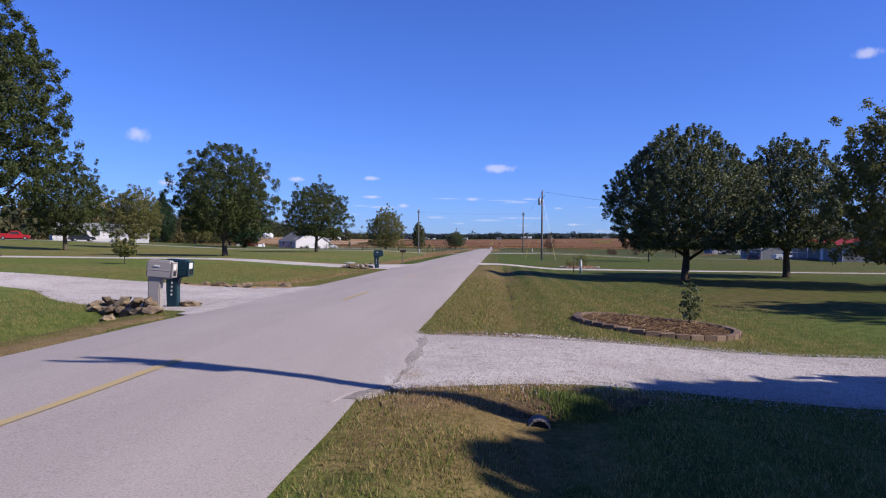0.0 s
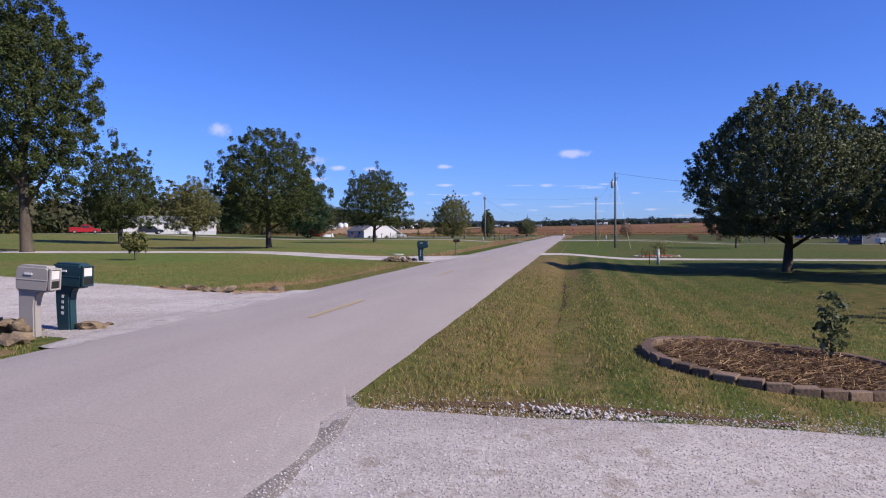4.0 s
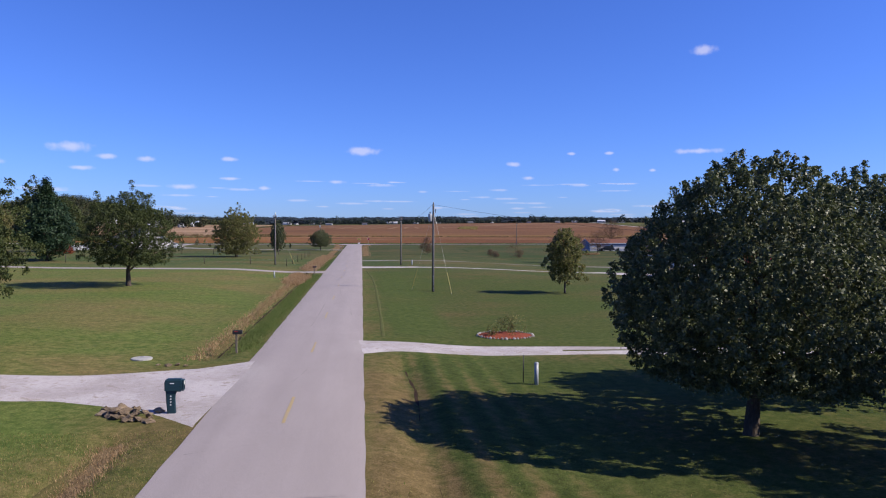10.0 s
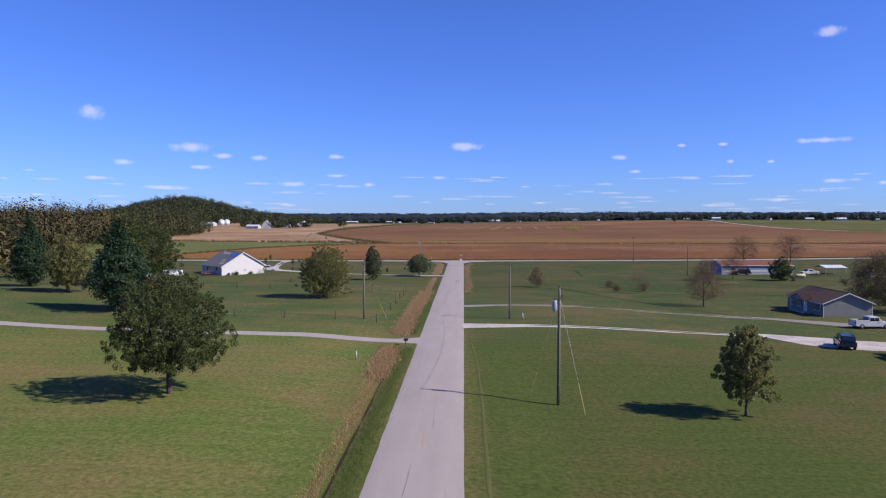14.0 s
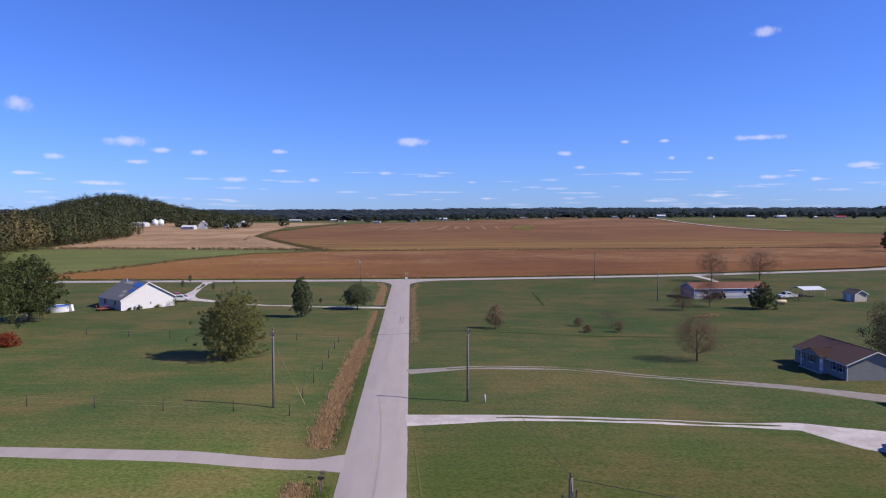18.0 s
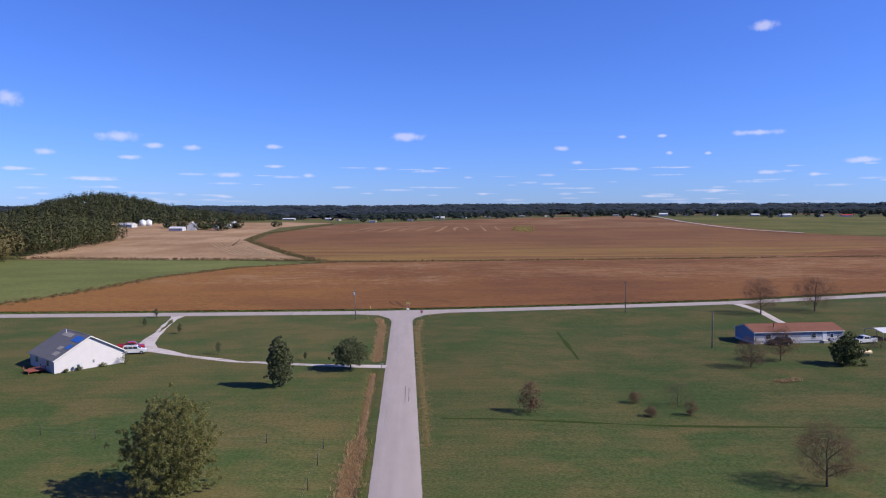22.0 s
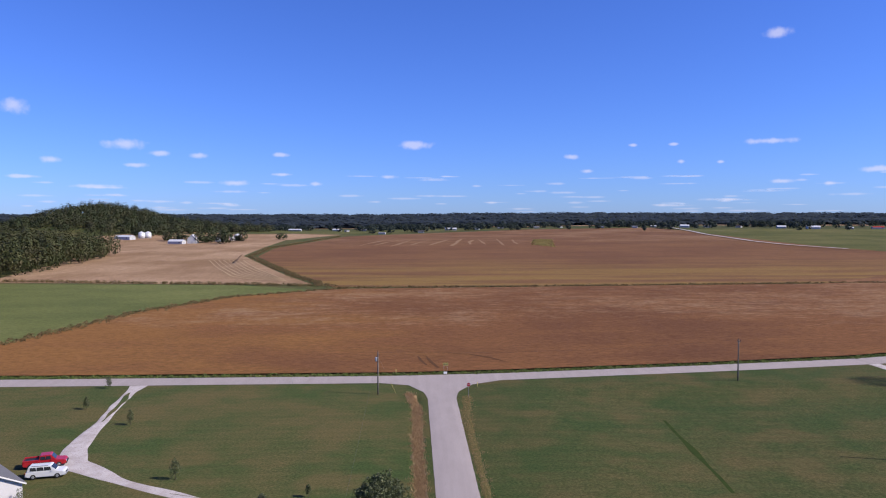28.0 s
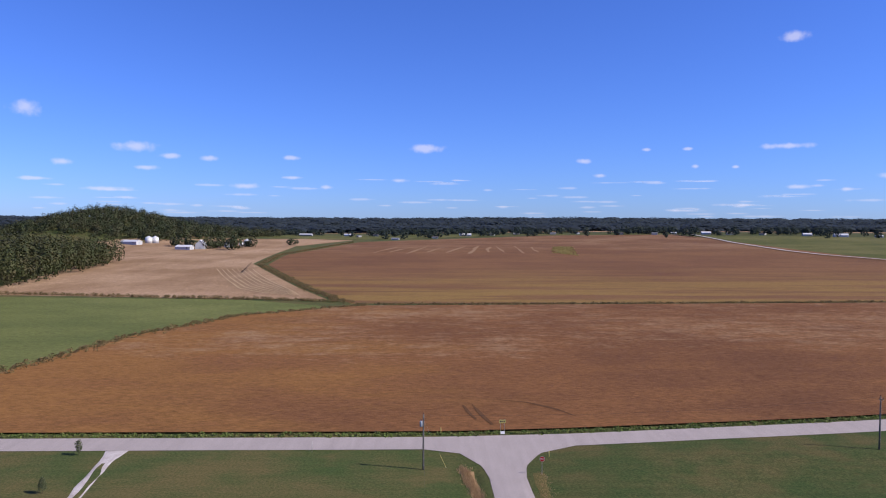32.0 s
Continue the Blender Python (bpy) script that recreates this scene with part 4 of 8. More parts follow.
wood("left_woods", scatter([(-100, 188), (-135, 262), (-320, 300), (-240, 160)], 11, 104), 150, 0.75, WOODS_TAN, 4, "mixed green and tan trees behind the lawn", height=13, width=11)
wood("left_woods", scatter([(-128, 120), (-112, 180), (-200, 220), (-240, 120)], 10, 105), 140, 0.7, WOODS, 5, "dark green trees behind a white house", height=13, width=10)
wood("left_woods", scatter([(-80, 40), (-120, 118), (-200, 118), (-180, 20)], 10, 115), 140, 0.6, WOODS, 15, "dark green trees along the lawn's far side", height=11, width=9)
wood("treeline", broken(scatter([(-330, 1540), (330, 1490), (400, 1700), (-330, 1760)], 16, 106, 0.9), 0.12), 70, 1.5, HAZY_FAR_WOODS, 6, "dark treeline along the horizon", height=10, width=14, loose=0.14, up=1.0)
wood("treeline", broken(scatter([(330, 1440), (1500, 1330), (1600, 1600), (400, 1680)], 17, 107, 0.9), 0.10), 70, 1.6, HAZY_FAR_WOODS, 7, "dark treeline along the horizon", height=11.5, width=15, loose=0.14, up=1.0)
wood("far_ridge", scatter([(-2600, 2700), (2900, 2700), (3400, 4100), (-3300, 4100)], 70, 108), 44, 8.5, HAZY_RIDGE, 8, "distant wooded ridge on the horizon", height=17, width=90, loose=0.05, up=2.0)
wood("far_ridge", scatter([(-2600, 2050), (-330, 1800), (2200, 1900), (2400, 2300)], 80, 109), 44, 7.0, HAZY_RIDGE, 9, "distant woods between far farms", height=14, width=64, loose=0.06, up=2.0)
wood("far_ridge", scatter([(1330, 2180), (2250, 2180), (2250, 2750), (1330, 2750)], 52, 120), 60, 6.5, HAZY_RIDGE, 20, "distant wooded hill on the horizon", height=15, width=60, loose=0.06, up=2.0)
wood("hedgerow", along(HEDGE[:6], 0.45, 110, 3.6), 34, 0.22, BRUSH, 10, "scrubby brown hedgerow between two fields", "hedge", height=0.95, width=1.6, loose=0.6, wide=0.6)
wood("hedgerow", along([(-43, 501), (52, 505), (209, 516), (430, 531)], 0.7, 111, 2.4), 34, 0.22, BRUSH, 11, "brushy green and brown ditch line between fields", "hedge", height=1.1, width=1.8, loose=0.6, wide=0.6)
wood("hedgerow", along([(-235, 545), (-98, 522), (-52, 512)], 0.55, 112, 2.4), 34, 0.22, BRUSH, 12, "brown brush along the pale field", "hedge", height=1.5, width=1.8, loose=0.6, wide=0.6)
wood("hedgerow", along([(-48, 508), (-78, 581), (-146, 768), (-156, 895), (-110, 1170)], 0.9, 113, 3.4), 34, 0.28, BRUSH, 13, "curving brushy ditch between two fields", "hedge", height=1.2, width=2.4, loose=0.6, wide=0.6)
wood("roadside_weeds", along([(-127, 307), (-85, 305.8), (-8, 306), (14, 307.8), (62, 314), (104, 320.5), (160, 336)], 0.5, 114, 1.0), 16, 0.22, WEEDS, 14, "green weedy verge between road and brown field", "weeds", height=0.35, width=1.3, loose=0.6, wide=0.5)
wood("farm_trees", [(-306, 1040), (-298, 1052), (-289, 1046), (-318, 1062), (-262, 1075), (-276, 1050), (-258, 1022), (-252, 1030), (-226, 1052), (-219, 1048), (-178, 1090), (-259, 1002), (-253, 1014), (-230, 986), (-224, 980), (-222, 990)], 220, 1.0, WOODS, 16, "trees round the farm buildings", "trees", height=13, width=14)
wood("lone_far_trees", scatter([(-180, 1340), (900, 1260), (900, 1420), (-180, 1500)], 62, 118, 1.2), 110, 1.1, HAZY_FAR_WOODS, 18, "single trees among far farmyards", "trees", height=11, width=11)
wood("far_yard_trees", [(5, 1330), (14, 1345), (-8, 1340), (60, 1400), (90, 1395), (320, 1380), (420, 1340), (690, 1250), (760, 1240), (-60, 1400), (210, 1440), (240, 1470), (262, 1452), (350, 1440), (372, 1430), (400, 1430), (452, 1400), (470, 1420), (500, 1405), (536, 1400), (560, 1390), (590, 1360), (610, 1350), (640, 1320), (700, 1300), (-40, 1262), (-70, 1275), (-100, 1420), (120, 1440), (160, 1450), (30, 1420), (500, 1330), (-160, 1480), (-200, 1500), (-250, 1500), (280, 1440), (440, 1440)], 90, 1.5, HAZY_FAR_WOODS, 17, "trees round distant farmhouses", "trees", height=14, width=16)


# ---- poles and wires ----
METAL = material("galvanised_metal", [(0.304, 0.312, 0.32), (0.4, 0.408, 0.416)], scale=3, fine=20, rough=0.45, metal=0.6, bump=0.05, world_space=False)
GREY_PAINT = material("grey_enamel", [(0.264, 0.288, 0.312), (0.336, 0.36, 0.384)], scale=2, fine=20, rough=0.4, bump=0.03, spec=0.5, world_space=False)
PORCELAIN = material("brown_porcelain", [(0.08, 0.04, 0.024), (0.128, 0.072, 0.048)], scale=3, fine=20, rough=0.25, bump=0.0, spec=0.5, world_space=False)
YELLOW = material("yellow_plastic", [(0.384, 0.32, 0.096), (0.464, 0.4, 0.136)], scale=2, fine=20, rough=0.6, bump=0.05, world_space=False)
WIRE = material("dark_wire", [(0.024, 0.024, 0.024), (0.04, 0.04, 0.04)], rough=0.6, bump=0.0, world_space=False)


def utility_pole(x, y, height, label, arm=0.0, can=False, radius=0.15, cap=True):
    ob = thing("utility_pole", pose(x, y, float(ground_z(x, y))), label, "utility pole", "roadside utility poles")
    part("shaft", tube([(0, 0, -0.3), (0, 0, height * 0.5), (0, 0, height)], [radius, radius * 0.85, radius * 0.68], 14), POLE_WOOD, ob, flat=False)
    part("ground_wire", tube([(0.02, -radius * 0.97, 0.1), (0.02, -radius * 0.8, height * 0.6), (0.02, -radius * 0.7, height - 0.2)], 0.012, 5), METAL, ob)
    part("tag", box((0.09, 0.012, 0.12), (0, -radius * 0.98, 1.7)), METAL, ob, "small metal tag")
    if cap:
        part("pin_insulator", tube([(0, 0, height), (0, 0, height + 0.10), (0, 0, height + 0.14), (0, 0, height + 0.24)], [0.03, 0.05, 0.085, 0.04], 10), PORCELAIN, ob)
    if arm:
        part("crossarm", box((arm * 2, 0.11, 0.13), (0, -radius * 0.85, height - 0.45), bevel=0.012), POLE_WOOD, ob)
        for sx in (-0.85, 0.85):
            part("arm_insulator", tube([(arm * sx, -radius * 0.85, height - 0.38), (arm * sx, -radius * 0.85, height - 0.28), (arm * sx, -radius * 0.85, height - 0.24), (arm * sx, -radius * 0.85, height - 0.12)], [0.025, 0.04, 0.075, 0.035], 10), PORCELAIN, ob)
            part("brace", box((arm * 0.95, 0.02, 0.04), (arm * 0.40 * (1 if sx > 0 else -1), -radius - 0.04, height - 0.72), (0, -38 if sx > 0 else 38, 0)), METAL, ob)
    if can:
        c = part("transformer", tube([(-0.36, 0, height - 1.85), (-0.36, 0, height - 1.80), (-0.36, 0, height - 1.06), (-0.36, 0, height - 1.0)], [0.17, 0.205, 0.205, 0.16], 18), GREY_PAINT, ob, "grey steel transformer can", flat=False)
        part("bushing", tube([(-0.36, 0.02, height - 1.0), (-0.36, 0.02, height - 0.86), (-0.36, 0.02, height - 0.78)], [0.04, 0.06, 0.03], 8), PORCELAIN, c)
        part("bracket", box((0.16, 0.10, 0.5), (-0.17, 0, height - 1.4), bevel=0.01), METAL, ob)
        part("cutout", tube([(0.22, -0.1, height - 0.9), (0.25, -0.12, height - 0.5)], [0.03, 0.05], 8), PORCELAIN, ob)
    return ob


def cable(points, label, radius=0.012, name="overhead_wire", sag=0.6):
    """Wires that hang between supports, each span with its own sag."""
    bm = bmesh.new()
    for a, b in zip(points, points[1:]):
        a, b = Vector(a), Vector(b)
        span = [a.lerp(b, f) - Vector((0, 0, 4 * sag * f * (1 - f))) for f in np.linspace(0, 1, 13)]
        tube(span, radius, 4, bm, False)
    return tagged(part(name, bm, WIRE, None), label, "wire", kind="structure")


utility_pole(10.4, 100.0, 9.5, "weathered wooden utility pole with a grey transformer", 0, True)
utility_pole(9.55, 147.9, 8.4, "weathered wooden utility pole beside the driveway", 0.28)
utility_pole(-11.9, 145.6, 8.5, "weathered wooden utility pole with a short crossarm", 0.28)
utility_pole(-12.4, 288.8, 8.4, "wooden utility pole beside the road junction", 0.0, True)
utility_pole(63.5, 297.5, 8.9, "wooden utility pole beside the crossing road", 0.4)
utility_pole(67.8, 250.0, 8.0, "dark wooden utility pole on the open lawn", cap=False)
utility_pole(10.05, 7.51, 9.4, "wooden utility pole with a crossarm beside the driveway", 0.9, True)
utility_pole(52.5, 94.3, 6.2, "short dark wooden pole beside the red-roofed house", cap=False)
utility_pole(79.3, 160.0, 6.8, "wooden service pole with a pale meter box", cap=False)
utility_pole(300, 440.0, 9.0, "far wooden utility pole beside the bend", 0.7)
cable([(10.4, 100.0, 9.1), (52.5, 94.3, 5.8)], "thin service wire to the red-roofed house", 0.016, sag=1.0)
cable([(9.55, 147.9, 8.4), (10.4, 100.0, 9.2)], "overhead wire along the roadside", 0.010, sag=0.9)
cable([(-11.9, 145.6, 8.3), (-12.4, 288.8, 8.2)], "overhead wire above the western lawn", 0.010, sag=1.2)
cable([(-11.9, 145.6, 8.3), (9.55, 147.9, 8.2)], "overhead wire across the road", 0.010, sag=0.3)
cable([(-12.4, 288.8, 8.3), (63.5, 297.5, 8.8)], "overhead wire along the crossing road", 0.010, sag=1.0)


def guy_wire(x, y, top, label):
    gz0 = float(ground_z(x, y))
    ob = thing("guy_wire", pose(x, y, gz0), label, "guy wire")
    d = Vector(top) - Vector((x, y, gz0))
    part("cable", tube([(0, 0, -0.05), d], 0.005, 5), METAL, ob)
    u = d.normalized()
    part("guard", tube([u * 0.1, u * 2.4], 0.024, 8), YELLOW, ob, "bright yellow plastic guard")
    part("anchor", tube([(0, 0, -0.1), u * 0.25], 0.02, 6), METAL, ob)


guy_wire(12.1, 97.2, (10.4, 100.0, 8.6), "steel guy wire with a yellow guard beside the pole")
guy_wire(8.2, 101.8, (10.4, 100.0, 8.6), "steel guy wire with a yellow guard on the lawn")
guy_wire(-8.9, 289.4, (-12.4, 288.8, 7.6), "steel guy wire with a yellow guard near the junction")
guy_wire(-8.7, 147.1, (-11.9, 145.6, 7.6), "steel guy wire with a yellow guard beside the ditch")


# ---- mailboxes, posts and signs ----
TAUPE = material("taupe_plastic", [(0.24, 0.216, 0.208), (0.32, 0.292, 0.28)], scale=2, fine=60, rough=0.55, bump=0.06, spec=0.4, world_space=False)
TEAL = material("teal_plastic", [(0.008, 0.029, 0.04), (0.014, 0.046, 0.061)], scale=2, fine=60, rough=0.5, bump=0.06, spec=0.4, world_space=False)
BLACK = material("black_enamel", [(0.01, 0.01, 0.01), (0.024, 0.024, 0.024)], scale=2, fine=40, rough=0.5, bump=0.05, spec=0.4, world_space=False)
WHITE = material("white_enamel", [(0.528, 0.528, 0.528), (0.64, 0.64, 0.64)], scale=2, fine=20, rough=0.5, bump=0.03, spec=0.4, world_space=False)
CREAM = material("cream_enamel", [(0.36, 0.28, 0.15), (0.46, 0.37, 0.22)], scale=2, fine=20, rough=0.5, bump=0.03, spec=0.4, world_space=False)
PAPER = material("newspaper", [(0.44, 0.432, 0.416), (0.576, 0.568, 0.552)], scale=8, fine=40, rough=0.9, bump=0.1, world_space=False)
POST_WOOD = material("dark_post_wood", [(0.04, 0.032, 0.026), (0.072, 0.06, 0.048)], scale=3, fine=30, rough=0.95, bump=0.4, world_space=False)
WOODEN = material("grey_wood", [(0.128, 0.104, 0.08), (0.2, 0.168, 0.136)], scale=3, fine=30, rough=0.9, bump=0.4, stretch=(1, 1, 0.15), world_space=False)
# Near-black for plates and plugs that paint the shade inside openings.
OPENING_SHADE = material("opening_shade_black", [(0.01, 0.01, 0.01), (0.016, 0.016, 0.016)], rough=0.9, bump=0.0, world_space=False)


def prism(outline, depth, bevel=0.0, bm=None, axis="y", at=(0, 0, 0)):
    """An outline in x and z pushed out along y to both sides."""
    one = bmesh.new()
    v = [one.verts.new((x, -depth / 2, z)) for x, z in outline]
    f = one.faces.new(v)
    r = bmesh.ops.extrude_face_region(one, geom=[f])
    bmesh.ops.translate(one, vec=(0, depth, 0), verts=[e for e in r["geom"] if isinstance(e, bmesh.types.BMVert)])
    bmesh.ops.recalc_face_normals(one, faces=one.faces)
    if bevel:
        bmesh.ops.bevel(one, geom=one.edges[:], offset=bevel, segments=2, affect="EDGES")
    bmesh.ops.translate(one, vec=at, verts=one.verts)
    return joined(one, bm)


def moulded_mailbox(x, y, turn, mat, label, tilt=0.0, bars=4):
    """A one-piece plastic letter box: its opening faces along +x, the stem leans back under it."""
    ob = thing("mailbox", pose(x, y, float(ground_z(x, y)), 0, tilt, turn), label, "mailbox", "roadside mailboxes")
    part("stem", prism([(-0.20, 0.0), (0.08, 0.0), (0.04, 0.55), (0.06, 0.72), (0.14, 0.84), (-0.27, 0.84), (-0.25, 0.5)], 0.20, 0.025), mat, ob)
    part("body", prism([(-0.30, 0.80), (0.28, 0.80), (0.32, 0.90), (0.32, 1.18), (0.27, 1.24), (-0.26, 1.24), (-0.31, 1.16)], 0.29, 0.035), mat, ob)
    part("ridge", box((0.58, 0.30, 0.03), (0.0, 0, 1.0), bevel=0.008), mat, ob)
    rim = bmesh.new()
    box((0.05, 0.03, 0.36), (0.325, -0.125, 1.02), bevel=0.008, bm=rim)
    box((0.05, 0.03, 0.36), (0.325, 0.125, 1.02), bevel=0.008, bm=rim)
    box((0.05, 0.28, 0.03), (0.325, 0, 1.19), bevel=0.008, bm=rim)
    box((0.05, 0.28, 0.03), (0.325, 0, 0.85), bevel=0.008, bm=rim)
    part("rim", rim, mat, ob)
    part("door", box((0.02, 0.21, 0.15), (0.325, 0, 1.09), bevel=0.006), PAPER, ob, "pale letter-box door")
    # A flat black plate paints the shade of the open slot.
    part("slot", box((0.012, 0.21, 0.12), (0.322, 0, 0.93)), OPENING_SHADE, ob, "black plate for the shade in the newspaper slot")
    part("flag", box((0.14, 0.012, 0.035), (-0.05, -0.155, 1.1), bevel=0.003), WHITE, ob, "small pale marker on the side")
    for k in range(bars):
        part("marker_bar", box((0.045, 0.008, 0.05), (-0.09, -0.105, 0.34 + 0.10 * k), (0, 12, 0)), PAPER, ob)
    return ob


moulded_mailbox(-4.0, 18.0, 4, TAUPE, "leaning taupe plastic mailbox beside a teal one", 4, 0)
moulded_mailbox(-3.9, 18.75, -2, TEAL, "teal plastic mailbox beside a taupe one", 3)
moulded_mailbox(-3.9, 49.1, 4, TEAL, "teal plastic mailbox beside a gravel driveway", 1)


def post_mailbox(x, y, label, shell, high=1.05, turn=0):
    """A round-topped metal letter box on a plain post, its door towards the road."""
    ob = thing("mailbox", pose(x, y, float(ground_z(x, y)), 0, 0, turn), label, "mailbox", "roadside mailboxes")
    part("post", box((0.09, 0.09, high + 0.1), (0, 0, high / 2 - 0.05), bevel=0.008), WOODEN, ob)
    part("bracket", box((0.42, 0.14, 0.03), (0.05, 0, high), bevel=0.005), WOODEN, ob)
    half = [(-0.085, 0.0), (0.085, 0.0)] + [(0.085 * math.cos(a), 0.11 + 0.085 * math.sin(a)) for a in np.linspace(0, math.pi, 9)]
    b = prism(half, 0.48, 0.004)
    bmesh.ops.rotate(b, cent=(0, 0, 0), matrix=Matrix.Rotation(radians(90), 3, "Z"), verts=b.verts)
    bmesh.ops.translate(b, vec=(0.05, 0, high + 0.016), verts=b.verts)
    part("shell", b, shell, ob, "curved metal shell")
    part("door", box((0.012, 0.16, 0.17), (0.297, 0, high + 0.10), bevel=0.004), shell, ob)
    part("flag", box((0.16, 0.01, 0.04), (0.0, -0.095, high + 0.14)), RED_PAINT, ob, "red signal flag")
    return ob


RED_PAINT = material("red_enamel", [(0.256, 0.016, 0.014), (0.36, 0.024, 0.02)], scale=2, fine=20, rough=0.45, bump=0.03, spec=0.5, world_space=False)
post_mailbox(-3.85, 61.3, "small black mailbox on a grey wooden post", BLACK, 1.0)
post_mailbox(-3.85, 122.0, "black mailbox on a wooden post beside dry weeds", BLACK, 1.05)
post_mailbox(-3.9, 123.4, "dark brown mailbox on a wooden post", WOODEN, 1.0)
post_mailbox(-3.4, 228.7, "small grey mailbox beside the curving driveway", METAL, 0.95)


def stake(name, x, y, high, radius, mat, label, category="post", group="", lean=0.0):
    ob = thing(name, pose(x, y, float(ground_z(x, y)), 0, lean, 0), label, category, group)
    part("shaft", tube([(0, 0, -0.1), (0, 0, high)], [radius, radius * 0.92], 8), mat, ob, flat=False)
    part("cap", tube([(0, 0, high), (0, 0, high + radius * 0.5)], [radius * 1.15, radius * 0.6], 8), mat, ob)
    return ob


stake("utility_pedestal", 10.4, 54.2, 0.95, 0.10, GREY_PAINT, "pale grey telephone pedestal on the lawn", "pedestal")
stake("metal_stake", 9.9, 54.6, 1.25, 0.025, BLACK, "thin dark metal stake beside a pale pedestal", "stake")
stake("utility_pedestal", -8.5, 116.0, 0.85, 0.09, GREY_PAINT, "pale grey pedestal on the western lawn", "pedestal")
stake("utility_pedestal", 11.45, 147.3, 0.9, 0.10, GREY_PAINT, "pale grey pedestal beside a wooden pole", "pedestal")
stake("marker_post", 1.2 + 6.4, 294.0, 1.0, 0.07, YELLOW, "yellow marker post beside the junction", "post")
stake("marker_post", -9.3, 306.3, 1.2, 0.07, YELLOW, "pale marker post in the roadside weeds", "post")
stake("marker_post", -30.4, 297.2, 1.7, 0.03, METAL, "thin metal sign post beside the road", "post")
for x, y in ((-38.7, 146.5), (-31.0, 145.4), (-23.2, 143.9), (-15.7, 143.4), (-9.7, 142.7), (-9.4, 149.8), (-9.2, 157.6), (-9.1, 165.4), (-9.1, 173.1), (-9.0, 180.4), (-9.0, 186.0), (-16.2, 187.8), (-23.6, 189.2), (-31.0, 190.0), (-38.2, 190.7), (-45.9, 192.6), (-53.6, 193.9), (-46.4, 147.6)):
    stake("fence_post", x, y, 1.25, 0.06, POST_WOOD, "dark wooden fence post on the lawn", "fence post", "pasture fence posts")
for z in (0.55, 1.05):
    bm = bmesh.new()
    for a, b in (((-46.4, 147.6), (-9.7, 142.7)), ((-9.7, 142.7), (-9.0, 186.0)), ((-9.0, 186.0), (-53.6, 193.9))):
        tube([(a[0], a[1], float(ground_z(*a)) + z), (b[0], b[1], float(ground_z(*b)) + z)], 0.003, 3, bm, False)
    tagged(part("fence_wire", bm, METAL, None), "thin wire strung between fence posts", "wire", kind="structure")

STOP_RED = material("stop_red", [(0.288, 0.016, 0.016), (0.36, 0.024, 0.024)], scale=2, fine=20, rough=0.4, bump=0.0, world_space=False)


def lettering(text, size, m, mat, parent, name="lettering", label=""):
    cu = bpy.data.curves.new(name, "FONT")
    cu.body, cu.size, cu.align_x, cu.align_y, cu.extrude = text, size, "CENTER", "CENTER", 0.002
    tmp = bpy.data.objects.new(name, cu)
    me = bpy.data.meshes.new_from_object(tmp)
    bpy.data.objects.remove(tmp)
    me.materials.append(mat)
    ob = child(new(name, me), parent, label)
    ob.matrix_basis = m
    return ob


def octagon(r, depth, at):
    return prism([(r * math.cos(math.pi / 8 + k * math.pi / 4), r * math.sin(math.pi / 8 + k * math.pi / 4)) for k in range(8)], depth, 0.0, at=at)


stop = thing("stop_sign", pose(5.2, 286.4, float(ground_z(5.2, 286.4))), "red octagonal stop sign on a steel post", "stop sign")
part("post", box((0.06, 0.045, 2.75), (0, 0, 1.325), bevel=0.004), METAL, stop)
part("border", octagon(0.41, 0.006, (0, -0.030, 2.35)), WHITE, stop)
face = part("plate", octagon(0.385, 0.008, (0, -0.034, 2.35)), STOP_RED, stop, "red octagon plate")
lettering("STOP", 0.27, pose(0, -0.040, 2.35, 90, 0, 0), WHITE, face)
arrow = thing("arrow_sign", pose(1.7, 307.4, float(ground_z(1.7, 307.4))), "yellow two-way arrow sign facing the side road", "road sign")
for sx in (-0.35, 0.35):
    part("post", box((0.05, 0.04, 2.4), (sx, 0.03, 1.15), bevel=0.004), METAL, arrow)
plate = part("plate", box((1.2, 0.01, 0.6), (0, -0.005, 2.0), bevel=0.003), YELLOW, arrow, "yellow rectangular plate")
bm = prism([(-0.5, 0), (-0.28, 0.16), (-0.28, 0.05), (0.28, 0.05), (0.28, 0.16), (0.5, 0), (0.28, -0.16), (0.28, -0.05), (-0.28, -0.05), (-0.28, -0.16)], 0.006, at=(0, -0.014, 2.0))
part("arrow", bm, BLACK, plate, "black double arrow")
flat = thing("white_board", pose(1.6, 306.3, float(ground_z(1.6, 306.3))), "small white board in the roadside grass", "board")
part("panel", box((0.75, 0.04, 0.5), (0, 0, 0.32), (-20, 0, 0), bevel=0.01), WHITE, flat)
part("leg", box((0.04, 0.04, 0.4), (0.25, 0.05, 0.15)), METAL, flat)
part("leg", box((0.04, 0.04, 0.4), (-0.25, 0.05, 0.15)), METAL, flat)


